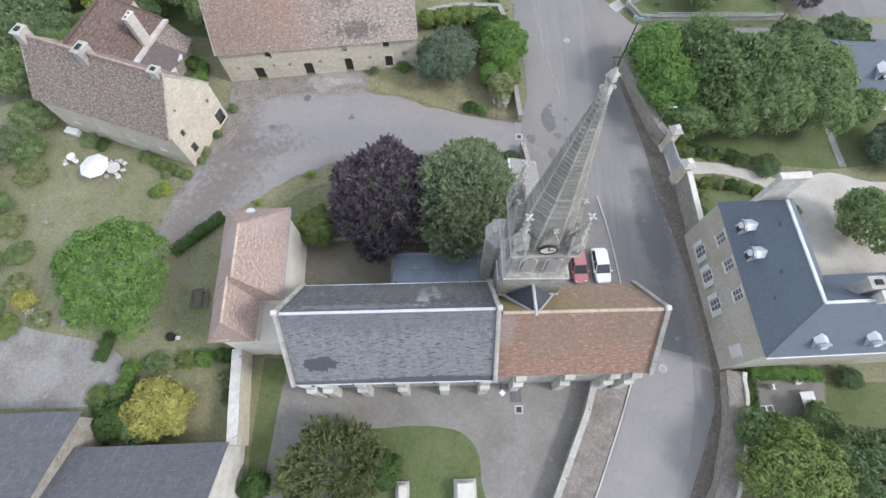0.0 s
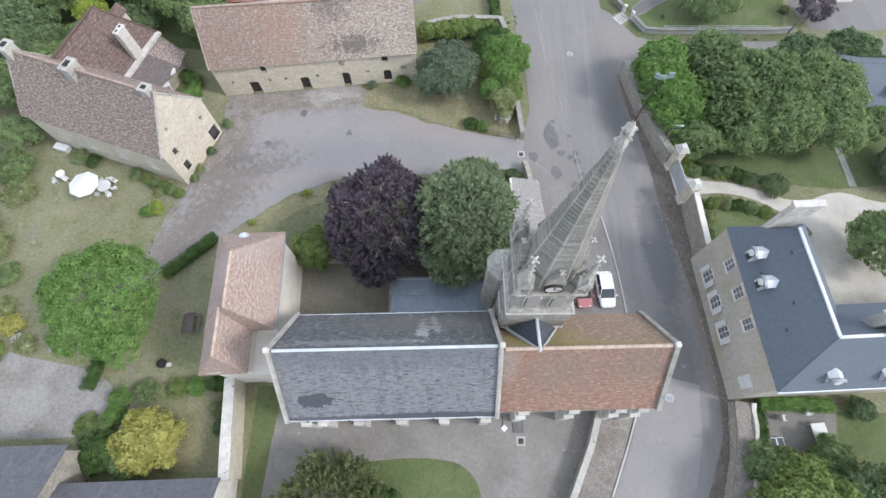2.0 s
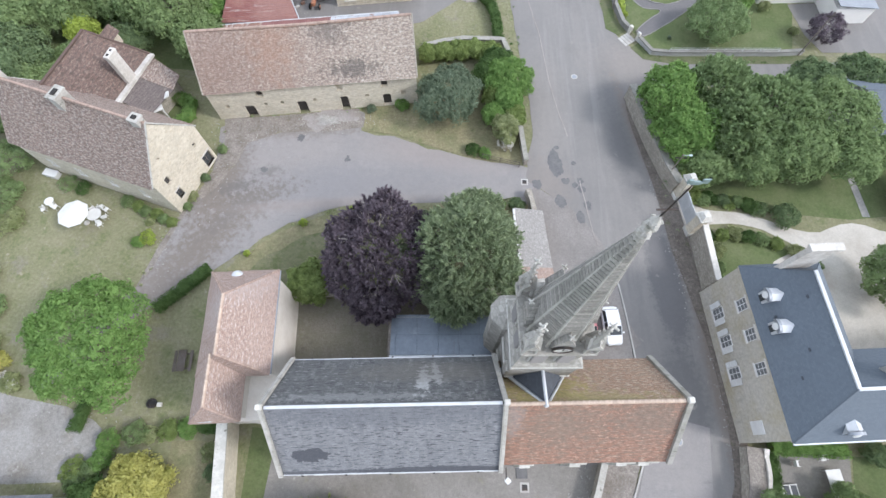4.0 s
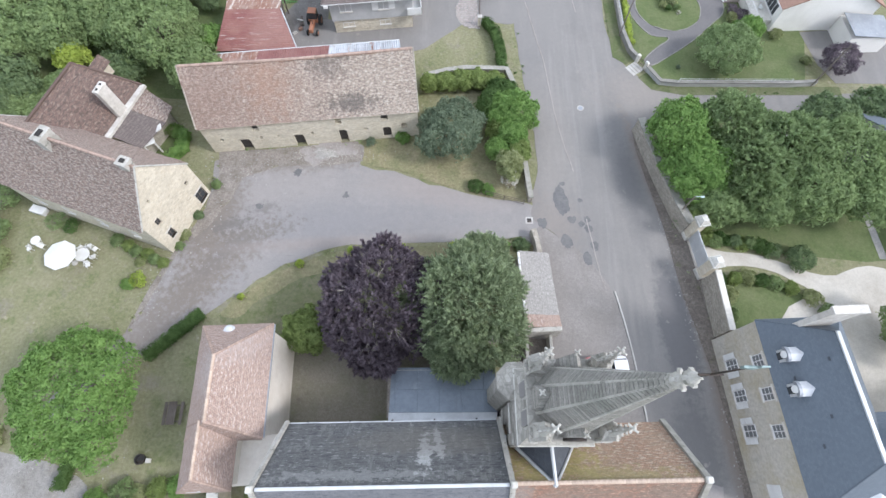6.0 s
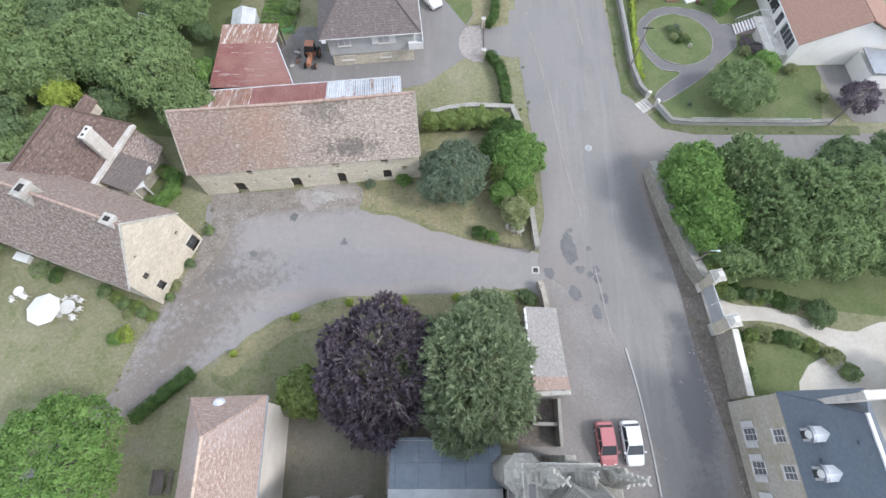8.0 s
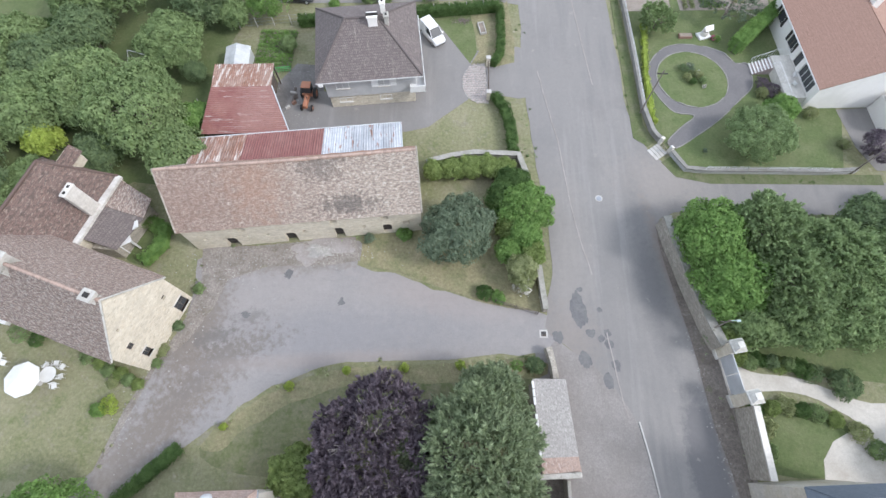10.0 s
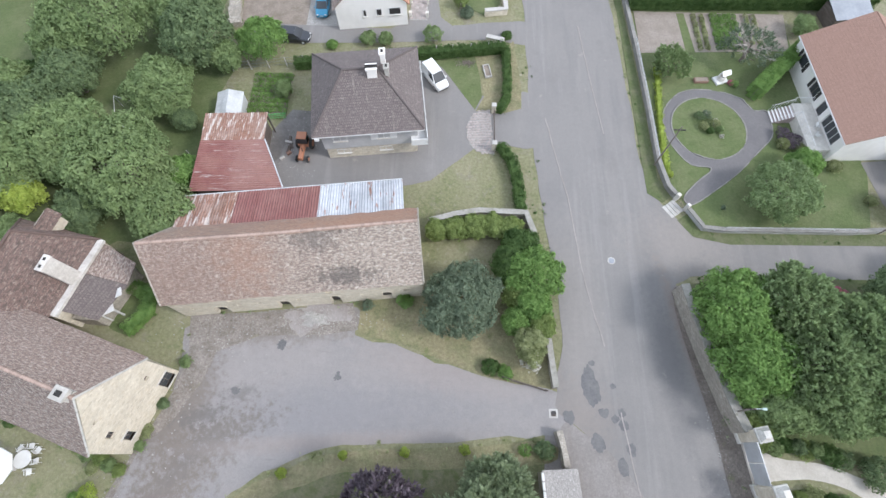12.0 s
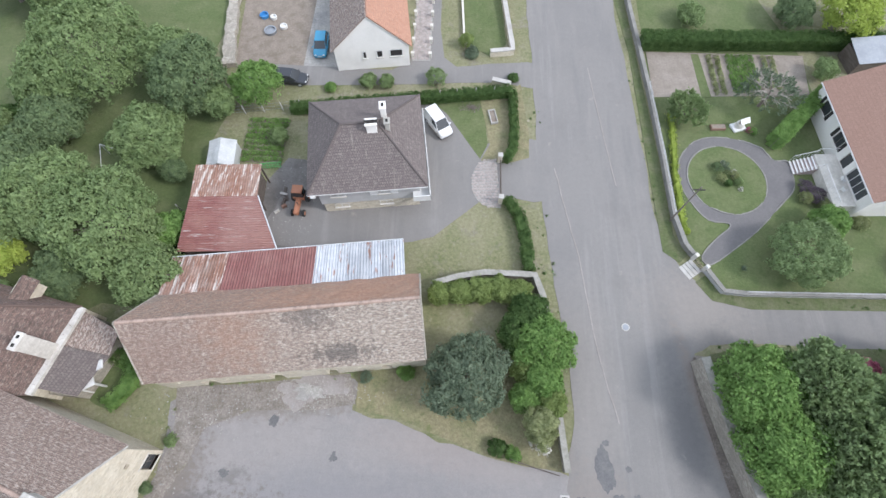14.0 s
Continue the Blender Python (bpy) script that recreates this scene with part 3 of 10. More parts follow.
M["tile_wing"] = tiled_roof("tile_wing", (0.125, 0.08, 0.066), (0.195, 0.128, 0.105), (0.15, 0.105, 0.088), None, 0.2, 0.15, 0.018, 0.3, 0.6, 0.62, 0.035, 0.45, ((0.235, 0.145, 0.11), 0.35, 0.58, 0.6), (((0.25, 0.20, 0.17), 0.46, 0.20, 0.58, 0.7), ((0.075, 0.058, 0.05), 0.6, 0.24, 0.56, 0.75)), (), 0.25)
M["shed_slate"] = tiled_roof("shed_slate", (0.27, 0.255, 0.24), (0.34, 0.325, 0.305), (0.25, 0.235, 0.22), None, 0.25, 0.2, 0.012, 0.3, 0.5, 0.6, 0.02, 0.6, None, (((0.42, 0.41, 0.39), 0.25, 0.14, 0.58, 0.6), ((0.15, 0.14, 0.13), 0.22, 0.12, 0.60, 0.6)), (), 0.16)
M["old_render"] = surface("old_render", (0.50, 0.475, 0.435), (0.60, 0.575, 0.535), (0.38, 0.35, 0.31), 3.0, 0.9, 0.9, relief=0.01, grit=0.12)
M["lichen_coping"] = surface("lichen_coping", (0.27, 0.258, 0.234), (0.35, 0.338, 0.308), (0.21, 0.205, 0.172), 5.0, 0.8, 0.9, relief=0.02, spots=((0.19, 0.185, 0.15), 1.6, 0.62), grit=0.15)
M["tile_barn_north"] = tiled_roof("tile_barn_north", (0.27, 0.17, 0.125), (0.36, 0.235, 0.17), (0.30, 0.21, 0.16), None, 0.2, 0.15, 0.018, 0.3, 0.5, 0.6, 0.035, 0.5, ((0.22, 0.19, 0.155), 0.2, 0.5, 0.7), (((0.16, 0.125, 0.105), 0.6, 0.3, 0.56, 0.7), ((0.44, 0.37, 0.30), 0.5, 0.25, 0.60, 0.6)), (((0.37, 0.20, 0.125), 38.0, 3.6, 7.5, 4.0, 0.6, 0.6, 0.8),), 0.22)
M["red_worn_sheet"] = surface("red_worn_sheet", (0.20, 0.082, 0.073), (0.25, 0.108, 0.095), (0.30, 0.16, 0.135), 2.0, 0.4, 0.6, 0.05, 0.004, grit=0.12, more=(((0.50, 0.45, 0.42), (0.35, 3.2, 1), 0.57, 0.08, 0.8),), areas=(((0.34, 0.22, 0.19), 6.4, 3.0, 2.6, 3.4, 0, 0.5, 0.5, 0.6),))
M["bed_soil"] = surface("bed_soil", (0.235, 0.20, 0.17), (0.30, 0.265, 0.23), (0.20, 0.17, 0.14), 6.0, 0.5, 0.95, relief=0.04, grit=0.12)
M["moss_yard"] = surface("moss_yard", (0.175, 0.157, 0.125), (0.225, 0.205, 0.165), (0.145, 0.142, 0.095), 6.0, 0.35, 0.95, relief=0.02, grit=0.15, more=(((0.14, 0.15, 0.08), 0.3, 0.54, 0.14, 0.7), ((0.27, 0.255, 0.225), 0.4, 0.6, 0.1, 0.6), ((0.115, 0.10, 0.082), 0.5, 0.6, 0.1, 0.7)))
M["track_gravel"] = surface("track_gravel", (0.235, 0.225, 0.21), (0.31, 0.30, 0.285), (0.185, 0.172, 0.155), 8.0, 0.35, 0.95, relief=0.02, grit=0.25, more=(((0.19, 0.168, 0.14), 0.25, 0.52, 0.14, 0.75), ((0.40, 0.39, 0.375), 1.4, 0.6, 0.08, 0.7), ((0.14, 0.13, 0.115), 0.9, 0.62, 0.08, 0.6)))
M["dark_yard"] = surface("dark_yard", (0.15, 0.142, 0.135), (0.21, 0.20, 0.19), (0.12, 0.112, 0.105), 5.0, 0.4, 0.95, relief=0.02, grit=0.15)
M["copper_pale"] = surface("copper_pale", (0.38, 0.47, 0.46), (0.45, 0.54, 0.53), (0.32, 0.40, 0.39), 6.0, 1.0, 0.6, relief=0.002)
M["tile_house_north"] = tiled_roof("tile_house_north", (0.27, 0.19, 0.155), (0.37, 0.28, 0.235), (0.32, 0.245, 0.205), None, 0.2, 0.15, 0.022, 0.3, 0.5, 0.62, 0.035, 0.45, None, (((0.18, 0.132, 0.11), 0.42, 0.17, 0.55, 0.7), ((0.44, 0.38, 0.33), 0.36, 0.16, 0.56, 0.7)), (), 0.24)
M["tile_hip"] = surface("tile_hip", (0.29, 0.20, 0.16), (0.40, 0.31, 0.26), (0.24, 0.17, 0.135), 3.0, 1.2, 0.9, relief=0.02, grit=0.18)
M["glass"] = glass_material("glass")
M["glass_pale"] = glass_material("curtained_glass", (0.17, 0.175, 0.18))
# Near-black for the unlit depth of openings and flues; shutters share it as paint.
M["dark"] = surface("dark_opening", (0.02, 0.019, 0.018), (0.035, 0.032, 0.03), (0.025, 0.023, 0.02), 3.0, 1.0, 0.95, relief=0)
M["path_asphalt"] = surface("path_asphalt", (0.128, 0.122, 0.122), (0.158, 0.150, 0.150), (0.108, 0.104, 0.106), 7.0, 0.3, 0.92, relief=0.008, amount=0.5, grit=0.08, more=(((0.175, 0.165, 0.16), 0.5, 0.58, 0.12, 0.5),))
M["wall_grey"] = surface("wall_grey", (0.205, 0.198, 0.184), (0.265, 0.256, 0.24), (0.16, 0.156, 0.14), 6.0, 0.8, 0.92, relief=0.015, grit=0.12, more=(((0.14, 0.14, 0.105), 1.5, 0.6, 0.1, 0.6),))
M["pink_step"] = surface("pink_step", (0.36, 0.29, 0.28), (0.42, 0.35, 0.335), (0.31, 0.25, 0.24), 5.0, 0.6, 0.9, relief=0.006)
M["cobble_pink"] = surface("cobble_pink", (0.30, 0.262, 0.245), (0.38, 0.338, 0.315), (0.245, 0.212, 0.195), 5.0, 0.8, 0.95, relief=0.012, grit=0.10)
M["sheeting"] = surface("sheeting", (0.42, 0.43, 0.43), (0.52, 0.53, 0.53), (0.33, 0.34, 0.34), 5.0, 0.9, 0.5, relief=0.03)
M["rubber"] = surface("rubber", (0.02, 0.02, 0.02), (0.035, 0.035, 0.035), (0.05, 0.048, 0.045), 9.0, 1.0, 0.85, relief=0.002)
M["copper_green"] = surface("copper_green", (0.20, 0.27, 0.265), (0.27, 0.34, 0.335), (0.14, 0.19, 0.185), 8.0, 1.5, 0.6, 0.2, 0.003)
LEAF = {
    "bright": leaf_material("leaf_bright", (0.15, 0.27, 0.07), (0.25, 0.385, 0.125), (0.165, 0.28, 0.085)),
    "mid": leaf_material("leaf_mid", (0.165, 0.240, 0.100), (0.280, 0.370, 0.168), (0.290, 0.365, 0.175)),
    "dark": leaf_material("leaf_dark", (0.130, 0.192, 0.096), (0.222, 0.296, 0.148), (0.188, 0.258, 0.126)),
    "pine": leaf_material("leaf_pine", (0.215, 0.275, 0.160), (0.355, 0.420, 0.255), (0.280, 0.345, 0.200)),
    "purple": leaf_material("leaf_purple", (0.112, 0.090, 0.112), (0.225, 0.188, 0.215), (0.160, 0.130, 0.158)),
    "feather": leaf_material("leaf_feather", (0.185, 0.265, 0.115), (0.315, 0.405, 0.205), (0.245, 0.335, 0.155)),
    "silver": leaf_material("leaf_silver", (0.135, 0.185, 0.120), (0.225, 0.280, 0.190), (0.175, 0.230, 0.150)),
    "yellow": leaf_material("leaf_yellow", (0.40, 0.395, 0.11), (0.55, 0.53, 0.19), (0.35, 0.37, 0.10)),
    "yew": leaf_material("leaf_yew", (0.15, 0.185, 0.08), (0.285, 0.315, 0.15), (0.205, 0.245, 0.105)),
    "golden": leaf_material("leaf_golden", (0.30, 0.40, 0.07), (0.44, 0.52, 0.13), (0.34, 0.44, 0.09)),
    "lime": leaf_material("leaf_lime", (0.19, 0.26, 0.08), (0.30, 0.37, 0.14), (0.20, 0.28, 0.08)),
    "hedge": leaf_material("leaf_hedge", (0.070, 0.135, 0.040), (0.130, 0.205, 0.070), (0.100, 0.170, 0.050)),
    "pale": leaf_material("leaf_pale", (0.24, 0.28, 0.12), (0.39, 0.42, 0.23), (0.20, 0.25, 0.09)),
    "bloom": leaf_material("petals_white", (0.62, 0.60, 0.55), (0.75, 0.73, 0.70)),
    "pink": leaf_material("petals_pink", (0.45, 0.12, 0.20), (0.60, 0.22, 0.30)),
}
for key in ("cobble_pink", "grey_sheet", "rust_sheet", "pale_stone", "tile_hip", "tile_bedded"):
    tinted(M[key], 0.14)

# ---- building blocks ----
rng = random.Random(7)


def mesh_of(name, bm, mats):
    me = bpy.data.meshes.new(name)
    bm.to_mesh(me)
    bm.free()
    for m in (mats if isinstance(mats, (list, tuple)) else [mats]):
        me.materials.append(m)
    return me


def part(name, bm, material, parent=None, label="", at=None):
    """One bmesh as one mesh object under a thing or a part."""
    ob = new(name, mesh_of(name, bm, material))
    if parent:
        ob.parent = parent
    if at:
        ob.matrix_basis = at
    if label:
        tagged(ob, label)
    return ob


def thing(name, at, label, category, group="", kind=""):
    """An Empty at the base of a thing that holds its parts."""
    ob = new(name)
    ob.empty_display_size = 0.3
    ob.matrix_basis = at
    return tagged(ob, label, category, group, kind)


def box(bm, x0, x1, y0, y1, z0, z1, m=None, mi=0, taper=0.0):
    """A box; taper shrinks its top by that many metres on each side."""
    t = taper
    c = [(x0, y0, z0), (x1, y0, z0), (x1, y1, z0), (x0, y1, z0), (x0 + t, y0 + t, z1), (x1 - t, y0 + t, z1), (x1 - t, y1 - t, z1), (x0 + t, y1 - t, z1)]
    v = [bm.verts.new(m @ Vector(p) if m else p) for p in c]
    for q in ((0, 3, 2, 1), (4, 5, 6, 7), (0, 1, 5, 4), (1, 2, 6, 5), (2, 3, 7, 6), (3, 0, 4, 7)):
        f = bm.faces.new([v[i] for i in q])
        f.material_index = mi
    return v


def boxes(*rows, bevel=0.0):
    bm = bmesh.new()
    for r in rows:
        box(bm, *r)
    if bevel:
        bmesh.ops.bevel(bm, geom=bm.edges[:], offset=bevel, segments=1, affect="EDGES")
    return bm


def prism(outline, z0, z1, bm=None):
    """An upright prism over a plan outline."""
    bm = bm or bmesh.new()
    lo = [bm.verts.new((x, y, z0)) for x, y in outline]
    hi = [bm.verts.new((x, y, z1)) for x, y in outline]
    n = len(outline)
    bm.faces.new(hi)
    bm.faces.new(lo[::-1])
    for i in range(n):
        bm.faces.new((lo[i], lo[(i + 1) % n], hi[(i + 1) % n], hi[i]))
    bmesh.ops.recalc_face_normals(bm, faces=bm.faces[:])
    return bm


def lathe(profile, sides=8, turn=0.0, bm=None, centre=(0, 0)):
    """A turned solid from (radius, height) rows."""
    bm = bm or bmesh.new()
    rings = []
    for r, z in profile:
        rings.append([bm.verts.new((centre[0] + r * math.cos(turn + math.tau * k / sides), centre[1] + r * math.sin(turn + math.tau * k / sides), z)) for k in range(sides)])
    for a, b in zip(rings, rings[1:]):
        for k in range(sides):
            bm.faces.new((a[k], a[(k + 1) % sides], b[(k + 1) % sides], b[k]))
    bm.faces.new(rings[0][::-1])
    bm.faces.new(rings[-1])
    return bm


def tube(bm, p, q, r0, r1, sides=6):
    p, q = Vector(p), Vector(q)
    d = (q - p).normalized()
    a = d.orthogonal().normalized()
    b = d.cross(a)
    ra = [bm.verts.new(p + r0 * (math.cos(math.tau * k / sides) * a + math.sin(math.tau * k / sides) * b)) for k in range(sides)]
    rb = [bm.verts.new(q + r1 * (math.cos(math.tau * k / sides) * a + math.sin(math.tau * k / sides) * b)) for k in range(sides)]
    for k in range(sides):
        bm.faces.new((ra[k], ra[(k + 1) % sides], rb[(k + 1) % sides], rb[k]))
    bm.faces.new(ra[::-1])
    bm.faces.new(rb)


def blob(bm, c, r, seg=8, rings=6, rough=0.15):
    m = Matrix.Translation(c) @ Matrix.Diagonal((r[0], r[1], r[2], 1))
    out = bmesh.ops.create_uvsphere(bm, u_segments=seg, v_segments=rings, radius=1, matrix=m)
    for v in out["verts"]:
        k = 1 + rough * noise.noise(v.co * 1.7 / max(r))
        v.co = Vector(c) + (v.co - Vector(c)) * k


def smooth_line(pts, n=5, closed=False):
    """A Catmull-Rom curve through plan points."""
    out, k = [], len(pts)
    for i in range(k if closed else k - 1):
        g = (lambda j: pts[j % k]) if closed else (lambda j: pts[min(max(j, 0), k - 1)])
        a, b, c, d = g(i - 1), g(i), g(i + 1), g(i + 2)
        for s in range(n):
            t = s / n
            out.append(tuple(0.5 * (2 * b[j] + (c[j] - a[j]) * t + (2 * a[j] - 5 * b[j] + 4 * c[j] - d[j]) * t * t + (3 * b[j] - a[j] - 3 * c[j] + d[j]) * t ** 3) for j in range(2)))
    if not closed:
        out.append(pts[-1])
    return out


def ragged(pts, amp=0.15, scale=0.8):
    return [(x + amp * noise.noise((x * scale, y * scale, 3.1)), y + amp * noise.noise((x * scale, y * scale, 8.7))) for x, y in pts]


def sheet(name, outline, top, material, label, category, thick=0.2, edge=0.12):
    """A flat piece of ground with a slightly uneven edge."""
    bm = prism(ragged(outline, edge), top - thick, top)
    bmesh.ops.triangulate(bm, faces=[f for f in bm.faces if len(f.verts) > 4])
    return tagged(new(name, mesh_of(name, bm, material)), label, category, kind="structure")


def band(line, width, z0, z1, bm=None, wob=0.0, seedz=0.0):
    """A wall-like solid that follows a plan line."""
    bm = bm or bmesh.new()
    rows = []
    n = len(line)
    for i, (x, y) in enumerate(line):
        a, b = line[max(i - 1, 0)], line[min(i + 1, n - 1)]
        d = Vector((b[0] - a[0], b[1] - a[1])).normalized()
        w = width / 2 * (1 + wob * noise.noise((x * 0.9, y * 0.9, seedz)))
        h = z1 + wob * 0.5 * noise.noise((x * 1.3, y * 1.3, seedz + 5))
        nx, ny = -d.y * w, d.x * w
        rows.append([bm.verts.new(p) for p in ((x + nx, y + ny, z0), (x - nx, y - ny, z0), (x - nx, y - ny, h), (x + nx, y + ny, h))])
    for a, b in zip(rows, rows[1:]):
        for k in range(4):
            bm.faces.new((a[k], a[(k + 1) % 4], b[(k + 1) % 4], b[k]))
    bm.faces.new(rows[0])
    bm.faces.new(rows[-1][::-1])
    bmesh.ops.recalc_face_normals(bm, faces=bm.faces[:])
    return bm


def stretch_line(pts, step=0.8):
    out = []
    for a, b in zip(pts, pts[1:]):
        n = max(1, int(math.dist(a, b) / step))
        out += [(a[0] + (b[0] - a[0]) * i / n, a[1] + (b[1] - a[1]) * i / n) for i in range(n)]
    return out + [pts[-1]]


def roof_slab(a, b, c, d, thick=0.12, step=0.6, sag=0.0, rough=0.02, seedz=0.0):
    """A roof slope: eave a-b, ridge d-c, with its UV in metres along and up the slope, gently uneven."""
    a, b, c, d = (Vector(p) for p in (a, b, c, d))
    nu = max(2, int(max((b - a).length, (c - d).length) / step))
    nv = max(2, int(max((d - a).length, (c - b).length) / step))
    nrm = (b - a).cross(d - a)
    if nrm.length < 1e-6:
        nrm = (b - a).cross(c - a)
    nrm.normalize()
    if nrm.z < 0:
        nrm = -nrm
    along = (b - a).normalized() if (b - a).length > 1e-6 else (c - d).normalized()
    upv = nrm.cross(along)
    bm = bmesh.new()
    uvl = bm.loops.layers.uv.new("UVMap")
    top, bot = [], []
    for j in range(nv + 1):
        t = j / nv
        p, q = a.lerp(d, t), b.lerp(c, t)
        rt, rb = [], []
        for i in range(nu + 1):
            s = i / nu
            w = p.lerp(q, s)
            k = rough * noise.noise(w * 0.9 + Vector((0, 0, seedz))) - sag * math.sin(math.pi * s) * (0.35 + 0.65 * t)
            rt.append(bm.verts.new(w + nrm * (thick + k)))
            rb.append(bm.verts.new(w + nrm * k))
        top.append(rt)
        bot.append(rb)
    for j in range(nv):
        for i in range(nu):
            bm.faces.new((top[j][i], top[j][i + 1], top[j + 1][i + 1], top[j + 1][i]))
            bm.faces.new((bot[j][i], bot[j + 1][i], bot[j + 1][i + 1], bot[j][i + 1]))
    for i in range(nu):
        bm.faces.new((bot[0][i], bot[0][i + 1], top[0][i + 1], top[0][i]))
        bm.faces.new((top[nv][i], top[nv][i + 1], bot[nv][i + 1], bot[nv][i]))
    for j in range(nv):
        bm.faces.new((bot[j + 1][0], bot[j][0], top[j][0], top[j + 1][0]))
        bm.faces.new((bot[j][nu], bot[j + 1][nu], top[j + 1][nu], top[j][nu]))
    for f in bm.faces:
        for lp in f.loops:
            r = lp.vert.co - a
            lp[uvl].uv = (r.dot(along) + seedz * 3.7, r.dot(upv))
    bmesh.ops.remove_doubles(bm, verts=bm.verts[:], dist=0.001)
    bmesh.ops.recalc_face_normals(bm, faces=bm.faces[:])
    return bm


def ridge_tiles(p, q, r, material, parent, step=0.38, name="ridge_tile"):
    """Overlapping half-round ridge tiles, each an object of its own on one shared mesh."""
    p, q = Vector(p), Vector(q)
    n = max(2, int((q - p).length / step))
    d = (q - p) / n
    bm = bmesh.new()
    tube(bm, (0, 0, 0.02), (d.length * 1.08, 0, 0.035), r * 1.08, r * 0.92, 8)
    me = mesh_of(name, bm, material)
    turn = d.to_track_quat("X", "Z").to_matrix().to_4x4()
    for i in range(n):
        ob = new(name, me)
        ob.parent = parent
        ob.matrix_basis = Matrix.Translation(p + d * i) @ turn


def gable_walls(L, W, eave, ridge, thick=0.5, sides=(-1, 1)):
    """Walls of a gabled house, x along the ridge from 0 to L, y across, centred on the ridge."""
    bm = bmesh.new()
    h = W / 2
    for x0, x1 in ((0, thick), (L - thick, L)):
        prof = [(-h, 0), (h, 0), (h, eave), (0, ridge), (-h, eave)]
        lo = [bm.verts.new((x0, y, z)) for y, z in prof]
        hi = [bm.verts.new((x1, y, z)) for y, z in prof]
        bm.faces.new(lo[::-1])
        bm.faces.new(hi)
        for i in range(5):
            bm.faces.new((lo[i], lo[(i + 1) % 5], hi[(i + 1) % 5], hi[i]))
    for k in sides:
        box(bm, thick, L - thick, min(k * h, k * (h - thick)), max(k * h, k * (h - thick)), 0, eave)
    bmesh.ops.recalc_face_normals(bm, faces=bm.faces[:])
    return bm


def cut_openings(wall, cuts):
    """Cut real openings through a wall mesh with boxes given as local bounds."""
    bm = bmesh.new()
    for c in cuts:
        box(bm, *c)
    tool = new("cutter", mesh_of("cutter", bm, M["dark"]))
    tool.matrix_world = wall.matrix_world
    tool.parent, tool.matrix_basis = wall.parent, wall.matrix_basis.copy()
    md = wall.modifiers.new("cut", "BOOLEAN")
    md.operation, md.object, md.solver = "DIFFERENCE", tool, "EXACT"
    bpy.context.view_layer.update()
    me = bpy.data.meshes.new_from_object(wall.evaluated_get(bpy.context.evaluated_depsgraph_get()))
    wall.modifiers.clear()
    wall.data = me
    bpy.data.objects.remove(tool)


def facing(x, y, z, turn):
    return pose(x, y, z, 0, 0, turn)


def window_unit(parent, at, w, h, depth=0.12, bars=(2, 3), frame_mat=None, shutters=False, sill=True, name="window", lintel=None, pane=None):
    """A window in local axes: x along the wall, -y outwards, z up from its sill."""
    frame_mat = frame_mat or M["white_paint"]
    win = new(name)
    win.empty_display_size = 0.2
    win.parent, win.matrix_basis = parent, at
    f = 0.06
    bm = boxes((-w / 2, w / 2, 0, 0.07, 0, f), (-w / 2, w / 2, 0, 0.07, h - f, h), (-w / 2, -w / 2 + f, 0, 0.07, f, h - f), (w / 2 - f, w / 2, 0, 0.07, f, h - f))
    for i in range(1, bars[0]):
        x = -w / 2 + w * i / bars[0]
        box(bm, x - 0.03, x + 0.03, 0.005, 0.065, f, h - f)
    for j in range(1, bars[1]):
        z = h * j / bars[1]
        box(bm, -w / 2 + f, w / 2 - f, 0.012, 0.06, z - 0.016, z + 0.016)
    part("frame", bm, frame_mat, win)
    part("pane", boxes((-w / 2 + f, w / 2 - f, 0.035, 0.045, f, h - f)), pane or M["glass"], win)
    if sill:
        part("sill", boxes((-w / 2 - 0.08, w / 2 + 0.08, -depth - 0.06, 0.05, -0.10, 0.0), bevel=0.012), M["white_stone"], win)
    if lintel:
        part("lintel", boxes((-w / 2 - 0.15, w / 2 + 0.15, -depth - 0.02, -depth + 0.1, h, h + 0.22), bevel=0.01), lintel, win)
    if shutters:
        for s in (-1, 1):
            x = s * (w * 0.75 + 0.02)
            bm = boxes((x - w / 4, x + w / 4, -depth - 0.07, -depth - 0.03, 0.0, h))
            for k in range(3):
                box(bm, x - w / 4, x + w / 4, -depth - 0.085, -depth - 0.07, h * (0.15 + 0.35 * k) - 0.04, h * (0.15 + 0.35 * k) + 0.04)
            part("shutter", bm, frame_mat, win)
    return win


